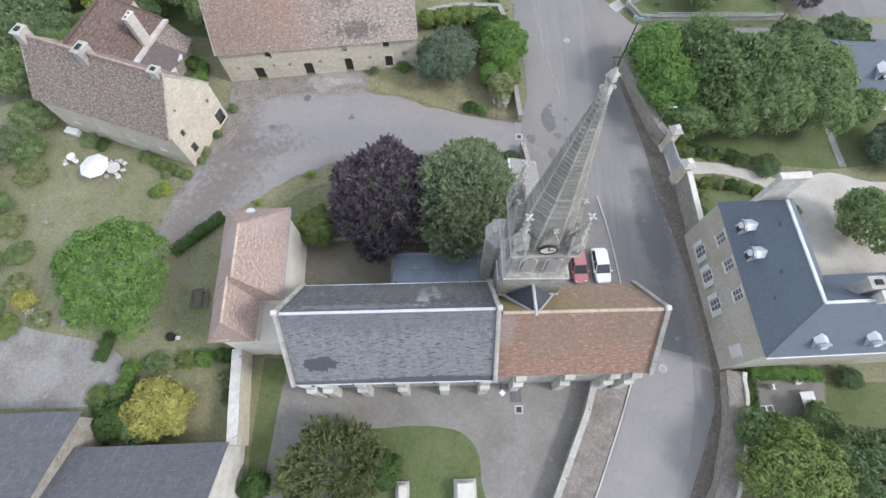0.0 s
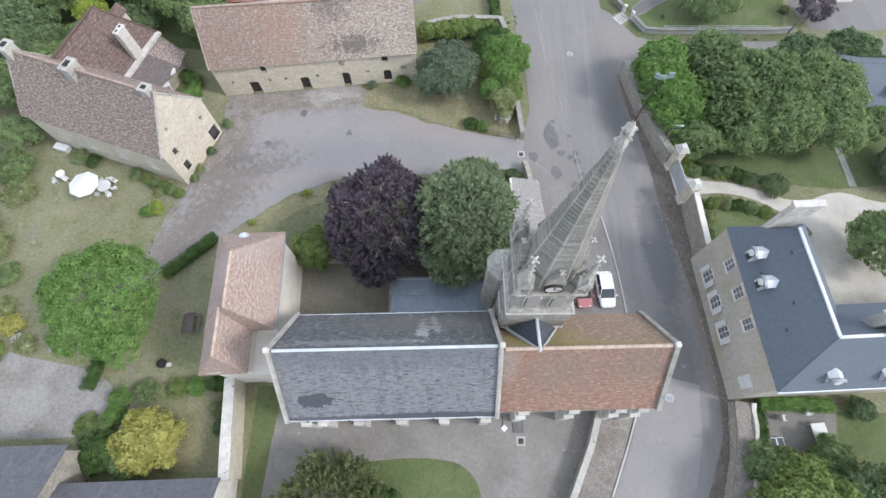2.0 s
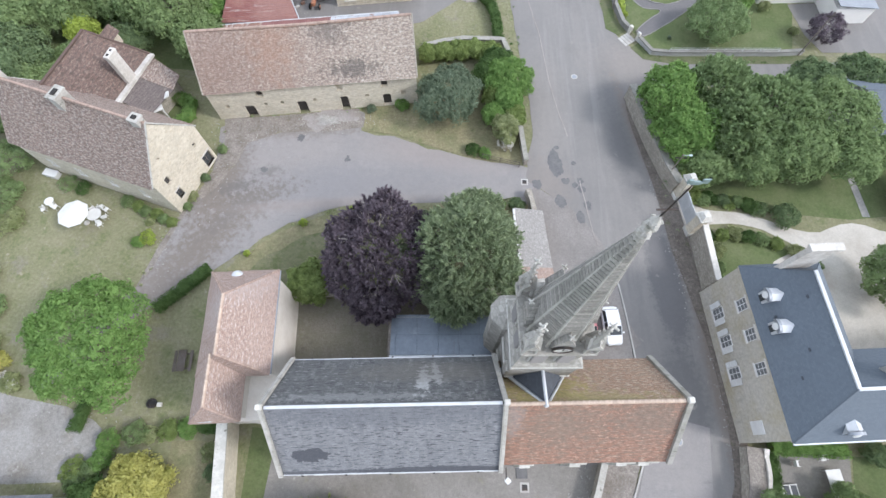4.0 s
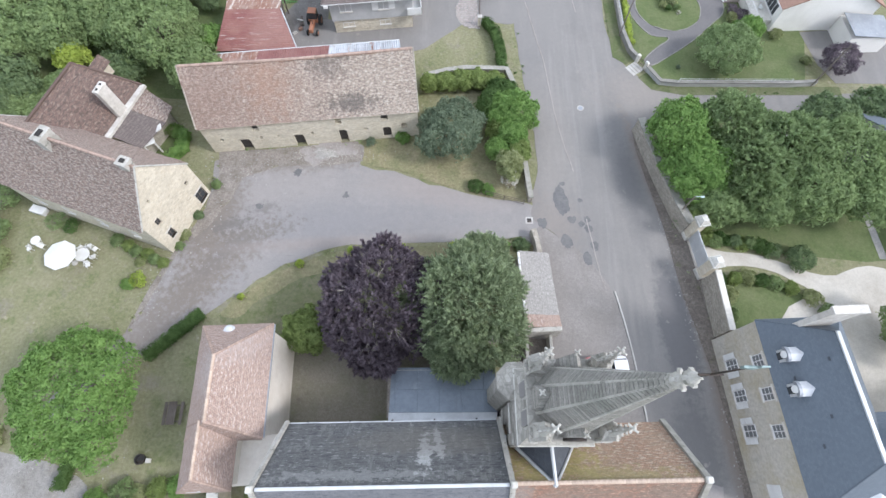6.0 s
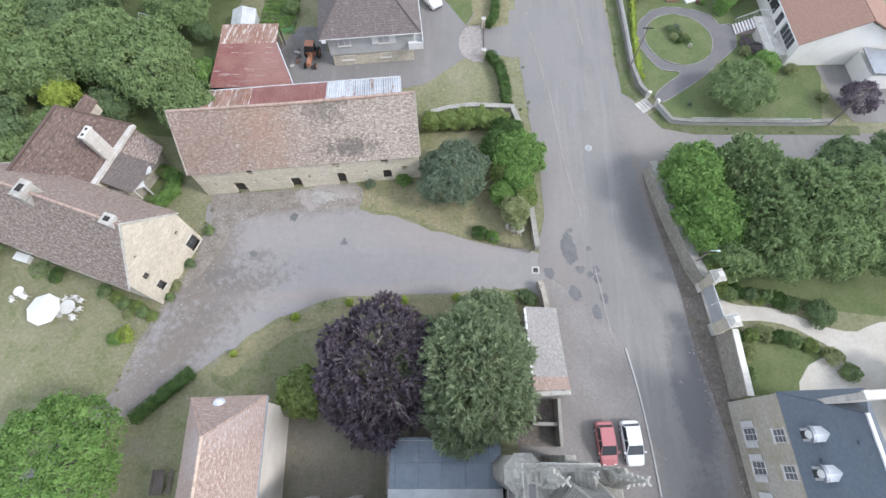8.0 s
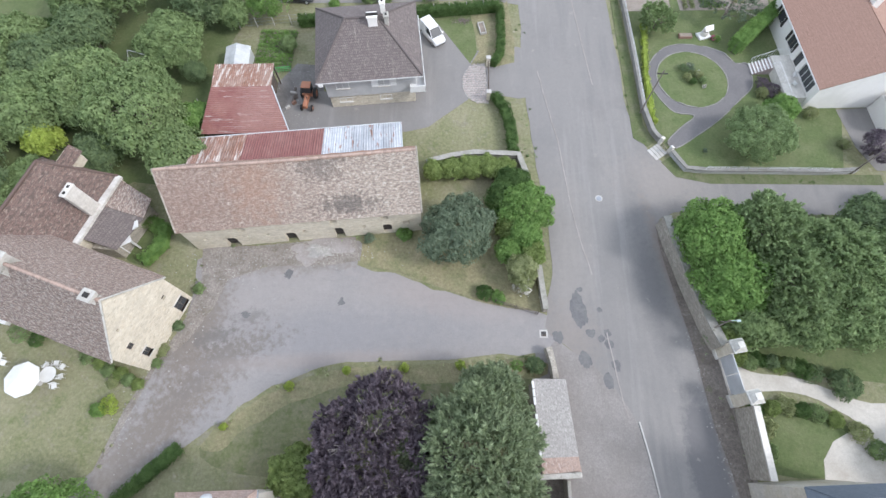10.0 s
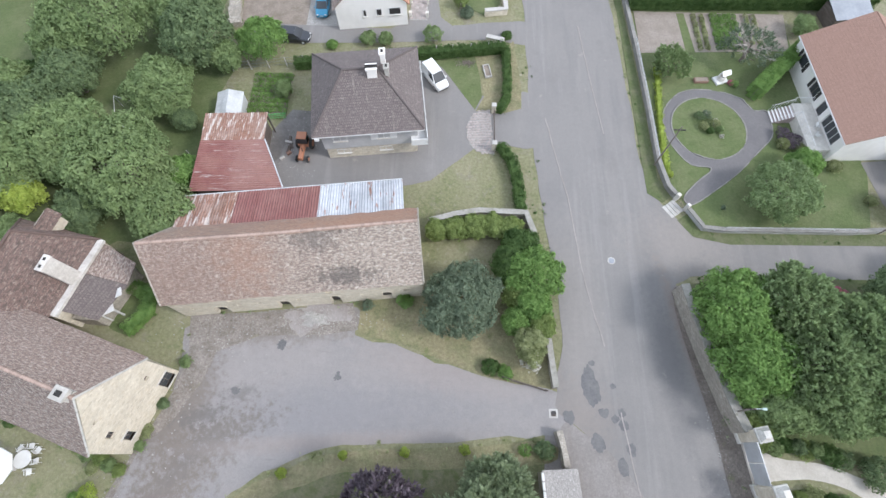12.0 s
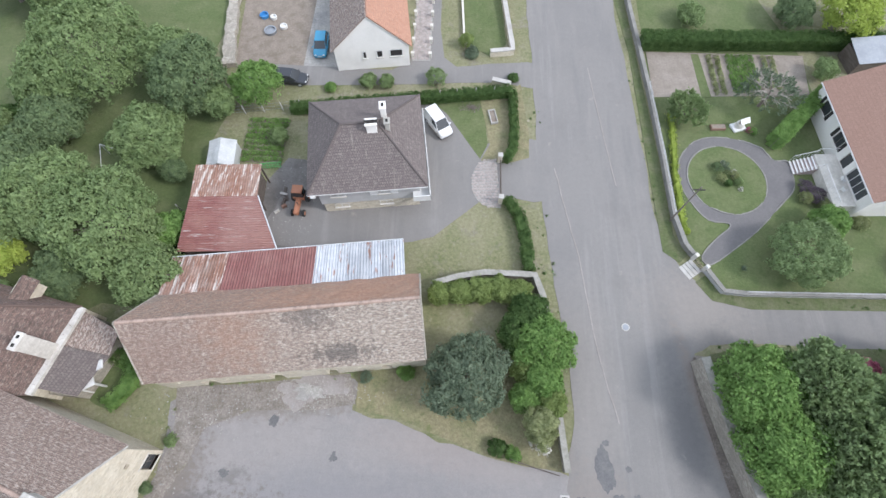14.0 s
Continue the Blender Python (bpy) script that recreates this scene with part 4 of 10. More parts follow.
# ---- plants ----
def leaf_mesh(name, lobes, count, size, material, seed, squash=0.6, fill=0.3, shape=1.0, droop=0.0, plume=0.0, each=16):
    """Many small bent leaves in tufts, on and inside a crown of lobes (x, y, z, rx, ry, rz)."""
    g = np.random.default_rng(seed)
    lob = np.array(lobes, float)
    tufts = max(12, int(count * (4.6 if plume else 3.0) / each))
    area = (lob[:, 3] * lob[:, 4] + lob[:, 4] * lob[:, 5] + lob[:, 3] * lob[:, 5])
    which = g.choice(len(lob), tufts, p=area / area.sum())
    d = g.normal(size=(tufts, 3))
    d /= np.linalg.norm(d, axis=1)[:, None]
    d[:, 2] = np.where(d[:, 2] < -0.3, -d[:, 2], d[:, 2])
    wave = np.sin(d[:, 0] * 5 + which) * np.sin(d[:, 1] * 5 + 2.0 * which) * np.sin(d[:, 2] * 4 + seed)
    rad = 1 + 0.17 * wave - fill * g.random(tufts) ** 2.0 + 0.09 * np.abs(g.normal(size=tufts))
    c = lob[which, :3] + d * lob[which, 3:] * rad[:, None]
    inside = np.zeros(tufts, bool)
    for k in range(len(lob)):
        q = (c - lob[k, :3]) / lob[k, 3:]
        inside |= ((q ** 2).sum(1) < 0.68) & (which != k)
    keep = ~inside
    c, d = c[keep], d[keep]
    mid = lob[:, :3].mean(0)
    out = c - mid
    out /= np.linalg.norm(out, axis=1)[:, None] + 1e-6
    d = d * 0.6 + out * 0.5 + np.array([0, 0, 0.25])
    d /= np.linalg.norm(d, axis=1)[:, None]
    n = len(c) * each
    big = np.repeat(0.7 + 0.7 * g.random(len(c)), each)[:, None]
    c, d = np.repeat(c, each, 0), np.repeat(d, each, 0)
    r = g.normal(size=(n, 3))
    along = (r * d).sum(1)[:, None]
    flat = r - along * d
    s = size * (0.62 if plume else 0.52) * (0.6 + 0.8 * g.random(n))[:, None]
    if plume:
        k = g.random(n)[:, None]
        c = c + d * plume * (k - 0.35) * big + flat * size * 0.75 * (1.05 - k)
        t = d * 0.9 + r * 0.45
        nrm = np.cross(t, g.normal(size=(n, 3)))
    else:
        off = flat * size * 0.95 * big
        dome = -0.28 * (flat ** 2).sum(1)[:, None] * size * big
        c = c + off + d * (dome + along * size * 0.30)
        nrm = d * 0.8 + flat * 0.35 + g.normal(size=(n, 3)) * 0.42
        t = np.cross(nrm, g.normal(size=(n, 3)))
    nrm /= np.linalg.norm(nrm, axis=1)[:, None]
    t /= np.linalg.norm(t, axis=1)[:, None]
    b = np.cross(nrm, t)
    sw = s * squash
    v = np.empty((n, 4, 3))
    v[:, 0] = c - t * s * shape
    v[:, 1] = c - b * sw + nrm * s * 0.15
    v[:, 2] = c + t * s * shape - np.array([0, 0, droop]) * s
    v[:, 3] = c + b * sw + nrm * s * 0.15
    v = v.reshape(-1, 3)
    v[:, 2] = np.maximum(v[:, 2], 0.03)
    i = np.arange(n) * 4
    tri = np.empty((n, 2, 3), int)
    tri[:, 0] = np.stack([i, i + 1, i + 2], 1)
    tri[:, 1] = np.stack([i, i + 2, i + 3], 1)
    me = bpy.data.meshes.new(name)
    me.from_pydata(v.tolist(), [], tri.reshape(-1, 3).tolist())
    me.materials.append(material)
    return me


def crown_lobes(r, z0, z1, n, seed, wild=0.10):
    """Overlapping lobes that make an uneven crown of radius r between two heights."""
    g = random.Random(seed)
    h = (z1 - z0) / 2
    zc = (z0 + z1) / 2
    p, q = g.uniform(0, 6.28), g.uniform(0, 6.28)
    out = [(0, 0, zc, r * 0.82, r * 0.82, h * 0.88)]
    n = int(n * 1.9)
    for k in range(n):
        u = 1 - 1.55 * (k + 0.5) / n
        a = k * 2.39996 + g.uniform(-0.4, 0.4)
        rr = math.sqrt(max(0.05, 1 - u * u))
        s = r * g.uniform(0.13, 0.31)
        e = g.uniform(0.66, 0.88) * (1 + wild * math.sin(2 * a + p) + 0.7 * wild * math.sin(5 * a + q))
        out.append((math.cos(a) * rr * r * e, math.sin(a) * rr * r * e, zc + u * h * 0.68, s, s, min(s, h * 0.6) * g.uniform(0.7, 1.0)))
    return out


def trunk_mesh(r, height, reach, z_first, limbs, seed, parent, fork=True):
    g = random.Random(seed)
    bm = bmesh.new()
    tube(bm, (0, 0, -0.1), (0.05, 0.04, height * 0.35), r * 1.25, r * 0.9, 9)
    tube(bm, (0.05, 0.04, height * 0.35), (0.0, 0.1, height * 0.86), r * 0.9, r * 0.25, 8)
    for k in range(limbs):
        a = k * 2.4 + g.uniform(-0.3, 0.3)
        z = z_first + (height * 0.8 - z_first) * k / limbs
        e = reach * g.uniform(0.6, 0.85) * (1 - 0.45 * k / limbs)
        p = Vector((0, 0.05, z))
        m1 = p + Vector((math.cos(a) * e * 0.5, math.sin(a) * e * 0.5, e * 0.35))
        q = p + Vector((math.cos(a) * e, math.sin(a) * e, e * 0.6))
        tube(bm, p, m1, r * 0.42, r * 0.26, 6)
        tube(bm, m1, q, r * 0.26, r * 0.07, 5)
        if fork:
            for s in (-0.5, 0.5):
                tube(bm, m1, m1 + Vector((math.cos(a + s) * e * 0.45, math.sin(a + s) * e * 0.45, e * 0.3)), r * 0.18, r * 0.05, 5)
    return part("trunk", bm, M["bark"], parent)


def twigs(parent, lobes_r, z0, z1, count, seed, name="branch"):
    """Pale bare branches that fan out near the crown's skin."""
    g = random.Random(seed)
    zc, h = (z0 + z1) / 2, (z1 - z0) / 2
    for k in range(count):
        a, u = g.uniform(0, 6.28), g.uniform(0.25, 0.95)
        rr = math.sqrt(1 - u * u)
        tip = Vector((math.cos(a) * rr * lobes_r * 0.97, math.sin(a) * rr * lobes_r * 0.97, zc + u * h * 0.99))
        foot = Vector((tip.x * 0.45, tip.y * 0.45, zc + (tip.z - zc) * 0.55))
        bm = bmesh.new()
        tube(bm, foot, foot.lerp(tip, 0.72), 0.09, 0.05, 5)
        for j in range(6):
            q = tip + Vector((g.uniform(-0.75, 0.75), g.uniform(-0.75, 0.75), g.uniform(-0.1, 0.3)))
            tube(bm, foot.lerp(tip, g.uniform(0.5, 0.74)), q, 0.035, 0.012, 4)
        part(name, bm, M["pale_bark"], parent)


def tree(x, y, r, z0, z1, leaf, label, seed, count=9000, size=0.3, n=16, lobes=None, name="tree", trunk_r=None, group="", category="tree", **kw):
    """A broadleaf tree or shrub: trunk with limbs, and a crown of leaf clumps."""
    t = thing(name, pose(x, y, 0, 0, 0, seed * 37 % 360), label, category, group)
    trunk_mesh(trunk_r or max(0.06, r * 0.055), (z0 + z1) / 2 + (z1 - z0) * 0.25, r * 0.8, max(0.3, z0 * 0.8), 7, seed, t)
    lob = lobes or crown_lobes(r, z0, z1, n, seed)
    crown = new("crown", leaf_mesh("crown", lob, count, size, LEAF[leaf], seed, **kw))
    crown.parent = t
    return t


def bush(x, y, r, h, leaf, label, seed, count=700, size=0.14, name="shrub", group="", category="shrub", **kw):
    """A low shrub of leaf clumps on short stems."""
    t = thing(name, pose(x, y, 0), label, category, group)
    bm = bmesh.new()
    for k in range(5):
        a = k * 1.26 + seed
        tube(bm, (0, 0, -0.03), (math.cos(a) * r * 0.5, math.sin(a) * r * 0.5, h * 0.65), 0.03, 0.012, 5)
    part("stem", bm, M["bark"], t)
    lob = crown_lobes(r, h * 0.02, h, 7, seed)
    crown = new("foliage", leaf_mesh("foliage", lob, count, size, LEAF[leaf], seed, fill=0.2, **kw))
    crown.parent = t
    return t


def hedge(name, line, width, height, leaf, label, seed, density=60, size=0.13):
    """A clipped hedge along a plan line: stems, a dense twiggy core and a trimmed skin of leaves on top and sides."""
    pts = stretch_line(line, 0.34)
    x0, y0 = pts[0]
    g = random.Random(seed)
    t = thing(name, pose(x0, y0, 0), label, "hedge")
    for x, y in pts[::4]:
        bm = bmesh.new()
        tube(bm, (x - x0, y - y0, -0.02), (x - x0, y - y0, height * 0.8), 0.04, 0.02, 5)
        part("stem", bm, M["bark"], t)
    part("core", band([(x - x0, y - y0) for x, y in stretch_line(line, 0.6)], width * 0.74, 0.08, height * 0.86, None, 0.12, seed), LEAF[leaf], t)
    lob = []
    for i, (x, y) in enumerate(pts):
        a, b = pts[max(i - 1, 0)], pts[min(i + 1, len(pts) - 1)]
        d = Vector((b[0] - a[0], b[1] - a[1])).normalized()
        n = max(2, int(width / 0.34))
        for k in range(n + 1):
            w = width * (k / n - 0.5) * 0.86
            lob.append((x - d.y * w - x0, y + d.x * w - y0, height - 0.16 + g.uniform(-0.05, 0.05), 0.2, 0.2, 0.16))
        for e in (-0.43, 0.43):
            for z in (0.3, 0.7):
                lob.append((x - d.y * width * e - x0, y + d.x * width * e - y0, height * z, 0.17, 0.17, height * 0.24))
    crown = new("foliage", leaf_mesh("foliage", lob, int(len(pts) * density * (width + height) * 0.9), size, LEAF[leaf], seed, fill=0.15))
    crown.parent = t
    return t

# ---- ground, roads and yards ----
bm = bmesh.new()
bmesh.ops.create_grid(bm, x_segments=2, y_segments=2, size=1500)
ground = tagged(new("ground", mesh_of("ground", bm, M["grass"])), "summer grass, partly dried, over level ground", "ground", kind="structure")

WEST = [(13.8, -5.3), (16.1, -0.1), (18.2, 4.4), (18.9, 10), (18.4, 15), (17.9, 19.5), (16.9, 24.8), (14.0, 29.2), (9.6, 32.8), (9.4, 35.2), (10.2, 39), (10.1, 44), (9.5, 50), (8.6, 58), (8.2, 66), (8.1, 76), (7.9, 86), (7.6, 96), (7.4, 125)]
EAST = [(20, 125), (19.4, 95), (19.8, 80), (20.3, 68), (20.5, 60), (22.0, 55.0), (25.4, 51.5), (31, 50.7), (42, 50.7), (70, 51.5), (70, 46.5), (42, 46.4), (31.7, 46.8), (25.0, 46.7), (21.9, 44.8), (22.6, 39), (23.9, 34.5), (25.0, 28), (25.9, 20), (26.4, 13), (26.4, 7), (25.9, 2.5), (24.4, -1.5), (22.4, -5.3), (16.0, -17), (7.0, -17)]
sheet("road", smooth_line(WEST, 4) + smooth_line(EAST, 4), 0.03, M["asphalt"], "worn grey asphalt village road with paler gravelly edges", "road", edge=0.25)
LANE = [(9.9, 31.0), (5.0, 30.6), (-2, 29.8), (-8.8, 29.5), (-13.5, 28.5), (-17.6, 26.4), (-20.7, 24.0), (-24.7, 20.6), (-29.3, 17.2), (-33, 14.2), (-38, 9), (-36, 14), (-31.4, 19.4), (-30.0, 24), (-27.7, 29.5), (-26.6, 32.6), (-26.2, 36), (-25.8, 40.2), (-17.2, 41.2), (-10.0, 42.2), (-9.8, 39.4), (-6.0, 38.6), (-2.0, 37.1), (3.4, 35.6), (9.9, 34.4)]
sheet("lane", smooth_line(LANE, 4, True), 0.025, M["lane_asphalt"], "pale patched asphalt lane and forecourt before the barn", "lane", edge=0.3)
sheet("farm_track", smooth_line([(-60, 13), (-45, 9.5), (-36, 8), (-31.5, 6.5), (-30.5, 4), (-31, 1.6), (-45, 1.0), (-60, 0.5)], 4, True), 0.02, M["track_gravel"], "stony grey gravel yard", "yard", edge=0.5)
sheet("churchyard_path", smooth_line([(-14.3, 4.5), (-15.2, 0), (-15.8, -8), (10.5, -8), (12.2, -2), (14.6, 4.6), (14.4, 12), (5, 12), (-8, 10)], 4, True), 0.02, M["yard"], "grey gravelled churchyard round the church", "path", edge=0.15)
sheet("church_verge", [(14.9, 5.4), (13.5, 1.2), (11.7, -2.5), (9.7, -7.5), (12.4, -8.0), (14.4, -4.1), (16.6, 0.7), (18.4, 5.2)], 0.06, M["dirt"], "bare earth and gravel strip beside the road", "verge", edge=0.1)
sheet("churchyard_lawn", smooth_line([(-7.5, -1.0), (-4.4, 0.1), (-0.7, 0.3), (2.2, -0.2), (3.7, -1.8), (4.0, -4.1), (3.7, -8.0), (-7.5, -8)], 4, True), 0.05, M["lawn"], "oval clipped lawn in the churchyard", "lawn", edge=0.06)
sheet("yard_north", [(-14.3, 18.6), (-14.3, 11), (5, 11.5), (5, 18.9)], 0.02, M["moss_yard"], "mossy bare earth yard on the church's shaded side", "yard", edge=0.1)
sheet("parking_bay", smooth_line([(9.6, 31.5), (8.7, 22), (8.7, 14.4), (18.8, 14.0), (18.6, 16.8), (18.1, 19.4), (17.1, 24.8), (14.2, 29.2), (11.5, 31.2)], 3, True), 0.035, M["bay_gravel"], "gravelly parking bay beside the church tower", "parking bay", edge=0.15)
sheet("manor_drive", smooth_line([(25.5, 31.0), (28.5, 29.6), (33.2, 29.1), (39.0, 27.0), (44, 28.2), (50, 27), (60, 30), (60, 14), (50, 15), (42.5, 19.0), (40.4, 21.8), (37.6, 25.0), (33.2, 27.6), (28.6, 27.8), (25.5, 27.2)], 4, True), 0.03, M["pale_gravel"], "pale gravel drive of the manor", "drive", edge=0.15)
sheet("manor_court", smooth_line([(33.4, 22.0), (33.4, 11.6), (46, 11.0), (60, 12.0), (60, 26.0), (46, 26.0), (40.5, 24.6), (37.6, 24.8)], 3, True), 0.022, M["pale_gravel"], "pale gravel court behind the manor", "court", edge=0.15)
sheet("villa_drive", smooth_line([(9.0, 69.5), (3.6, 69.3), (0.4, 69.6), (-2.4, 75.0), (-6.3, 75.4), (-6.3, 63), (-18.6, 62), (-20.5, 60), (-20.5, 55.5), (-5.5, 56.4), (-1.2, 59.0), (3.0, 62.2), (9.2, 62.0)], 3, True), 0.025, M["asphalt"], "smooth grey driveway beside the villa", "drive", edge=0.08)
sheet("neighbour_drive", smooth_line([(9.0, 81.5), (2.8, 81.2), (-3, 82), (-4.0, 98), (-7, 98), (-7.2, 81.4), (-16, 80), (-27, 80), (-27, 77), (-10, 77.4), (2.8, 78.2), (9.0, 77.6)], 3, True), 0.025, M["asphalt"], "grey driveway of the white house", "drive", edge=0.08)

# ---- the church ----
church = thing("church", pose(-11.5, 6.9, 0, 0, 0, 2.3), "old stone church with slate nave and orange-tiled choir", "church")
NL, NW, NE, NR = 16.15, 6.9, 8.2, 13.95      # nave: length, width, eave, ridge
NO = 4.05                                    # half width of the roof
nave = part("nave_wall", gable_walls(NL, NW, NE - 0.3, NR - 0.5, 0.7), M["grey_stone"], church, "weathered grey limestone nave wall")
CL, CW, CE, CR = 12.5, 6.7, 7.75, 12.8       # choir
CO = 3.72
choir = part("choir_wall", gable_walls(CL, CW, CE - 0.3, CR - 0.5, 0.7), M["grey_stone"], church, "weathered grey limestone choir wall", pose(NL, 0, 0))
slope_s = roof_slab((0.15, -NO, NE - 0.15), (NL - 0.15, -NO, NE - 0.15), (NL - 0.15, 0, NR), (0.15, 0, NR), 0.1, 0.7, 0.05, 0.03)
part("roof_slope", slope_s, M["slate_church"], church, "grey slate roof slope with dark streaks and a repaired patch")
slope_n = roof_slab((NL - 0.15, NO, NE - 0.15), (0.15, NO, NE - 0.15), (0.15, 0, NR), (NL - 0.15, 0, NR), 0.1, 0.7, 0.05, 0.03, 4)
part("roof_slope", slope_n, M["slate_north"], church, "dark slate roof slope with pale lichen splashes")
part("ridge", boxes((0.3, NL - 0.3, -0.11, 0.11, NR + 0.04, NR + 0.17), bevel=0.04), M["zinc_pale"], church, "pale zinc ridge cap")
for s in (-1, 1):
    bm = boxes((0, NL, s * (NO + 0.06) - 0.10, s * (NO + 0.06) + 0.10, NE - 0.36, NE - 0.14), bevel=0.03)
    gut = part("gutter", bm, M["zinc_pale"], church, "pale zinc gutter on a stone cornice")
    part("cornice", boxes((0, NL, min(s * (NW / 2 - 0.02), s * (NO + 0.0)), max(s * (NW / 2 - 0.02), s * (NO + 0.0)), NE - 0.62, NE - 0.37), bevel=0.03), M["white_stone"], church, "pale moulded stone cornice")
    for k in range(5):
        x = 1.6 + 3.2 * k
        part("bracket", boxes((x - 0.06, x + 0.06, min(s * (NO + 0.14), s * (NO + 0.24)), max(s * (NO + 0.14), s * (NO + 0.24)), NE - 0.4, NE - 0.1)), M["iron"], gut)


def coping(L0, half, eave, ridge, label, w=0.42, crockets=True, side=-1):
    """A raised gable coping at x = L0: stone by stone, with small crockets on one edge."""
    top = part("gable_coping", boxes((L0 - 0.2, L0 + 0.2, -0.2, 0.2, ridge + 0.1, ridge + 0.5), bevel=0.06), M["pale_stone"], church, label)
    h = half + 0.12
    rise = ridge - eave
    n = 14
    for s in (-1, 1):
        for i in range(n):
            p = Vector((L0, s * h * (1 - i / n), eave - 0.1 + (rise + 0.25) * i / n))
            q = Vector((L0, s * h * (1 - (i + 0.96) / n), eave - 0.1 + (rise + 0.25) * (i + 0.96) / n))
            m = Matrix.Translation(p) @ (q - p).to_track_quat("X", "Z").to_matrix().to_4x4()
            e = side * s
            bm = bmesh.new()
            box(bm, 0, (q - p).length, -w / 2, w / 2, -0.05, 0.22, m)
            if crockets:
                for k in (0.25, 0.75):
                    lo, hi = sorted((e * w / 2, e * (w / 2 + 0.14)))
                    box(bm, (q - p).length * k - 0.07, (q - p).length * k + 0.07, lo, hi, 0.05, 0.24, m)
            part("coping_stone", bm, M["lichen_coping"] if not crockets else M["grey_stone"], top)


coping(0.05, NO, NE, NR, "stone gable coping with crockets", 0.19, True, 1)
coping(NL - 0.05, NO, NE, NR, "stone gable coping with crockets", 0.19, True, -1)
tl = (NL + CL)
part("choir_roof_slope", roof_slab((NL + 0.1, -CO, CE - 0.2), (tl - 0.3, -CO, CE - 0.2), (tl - 0.3, 0, CR), (NL + 0.1, 0, CR), 0.12, 0.6, 0.1, 0.05, 2), M["tile_choir"], church, "weathered orange clay tile slope")
part("choir_roof_slope", roof_slab((tl - 0.3, CO, CE - 0.2), (NL + 0.1, CO, CE - 0.2), (NL + 0.1, 0, CR), (tl - 0.3, 0, CR), 0.12, 0.6, 0.1, 0.05, 6), M["tile_choir_moss"], church, "orange tile slope with yellow moss")
ridge_tiles((NL + 0.3, 0, CR + 0.08), (tl - 0.4, 0, CR + 0.04), 0.14, M["tile_bedded"], church)
coping(tl - 0.1, CO, CE, CR, "lichened stone gable coping", 0.38, False)
for s in (-1, 1):
    part("choir_cornice", boxes((NL + 0.1, tl, min(s * (CW / 2 - 0.02), s * (CO - 0.05)), max(s * (CW / 2 - 0.02), s * (CO - 0.05)), CE - 0.6, CE - 0.3), bevel=0.03), M["white_stone"], church, "pale stone eaves cornice")


def buttress(x, y, s, h, parent, d=1.0):
    """A stepped buttress with sloped weatherings."""
    bm = boxes((x - 0.40, x + 0.40, min(y, y + s * d), max(y, y + s * d), 0, h * 0.55), (x - 0.34, x + 0.34, min(y, y + s * d * 0.72), max(y, y + s * d * 0.72), h * 0.55, h * 0.86), bevel=0.04)
    for z0, k in ((h * 0.55, 1.0), (h * 0.86, 0.72)):
        a, b = y + s * d * k + s * 0.05, y
        vs = [bm.verts.new(p) for p in ((x - 0.44, a, z0), (x + 0.44, a, z0), (x + 0.44, b, z0), (x - 0.44, b, z0), (x - 0.44, b, z0 + 0.8), (x + 0.44, b, z0 + 0.8))]
        for q in ((0, 1, 5, 4), (0, 3, 2, 1), (1, 2, 5), (0, 4, 3), (2, 3, 4, 5)):
            bm.faces.new([vs[i] for i in q])
    bmesh.ops.recalc_face_normals(bm, faces=bm.faces[:])
    return part("buttress", bm, M["pale_stone"], parent, "stepped stone buttress")


for x in (0.5, 1.9, 4.9, 8.4, 12.0, 15.5):
    buttress(x, -NW / 2, -1, 7.4, church, 0.85)
for x in (0.6, 4.4):
    buttress(x, NW / 2, 1, 7.2, church)
for x in (NL + 2.3, NL + 6.4, NL + 10.2, tl - 0.5):
    buttress(x, -CW / 2, -1, 6.7, church, 0.75)
for x in (3.3, 6.6, 10.2, 13.8):
    bm = bmesh.new()
    prof = [(x - 0.55, 2.6), (x + 0.55, 2.6), (x + 0.55, 5.6), (x, 6.5), (x - 0.55, 5.6)]
    f = [bm.verts.new((a, -NW / 2 - 0.03, b)) for a, b in prof]
    r = [bm.verts.new((a, -NW / 2 - 0.005, b)) for a, b in prof]
    bm.faces.new(f)
    for i in range(5):
        bm.faces.new((f[i], r[i], r[(i + 1) % 5], f[(i + 1) % 5]))
    part("lancet_window", bm, M["glass"], church, "dark leaded lancet window")

# small slated pyramid between choir and tower
LA, LB, LC, LD = (NL - 0.05, 3.0, 9.1), (NL + 2.75, -0.25, 12.75), (NL + 2.75, 3.0, 12.4), (NL + 5.3, 2.75, 9.2)
part("link_roof", roof_slab(LA, LB, LC, LC, 0.08, 0.6), M["slate_dark"], church, "dark slate link roof between choir and tower")
part("link_roof", roof_slab(LB, LD, LC, LC, 0.08, 0.6), M["slate_dark"], church, "dark slate link roof between choir and tower")
for p, q, r in ((LA, LB, 0.13), (LB, LC, 0.13), (LB, LD, 0.10)):
    bm = bmesh.new()
    tube(bm, (p[0], p[1] + 0.06, p[2] + 0.24), (q[0], q[1] + 0.06, q[2] + 0.24), r, r, 6)
    part("lead_hip", bm, M["zinc_pale"], church, "pale lead hip roll")

# ---- the tower and its spire ----
TX, TY = 7.2, 12.15
tower = thing("bell_tower", pose(TX, TY, 0, 0, 0, 1.5), "square stone bell tower with pinnacles, clock and octagonal stone spire", "tower")
LEAN = (-0.010, -0.066)                        # the spire leans a little to the south


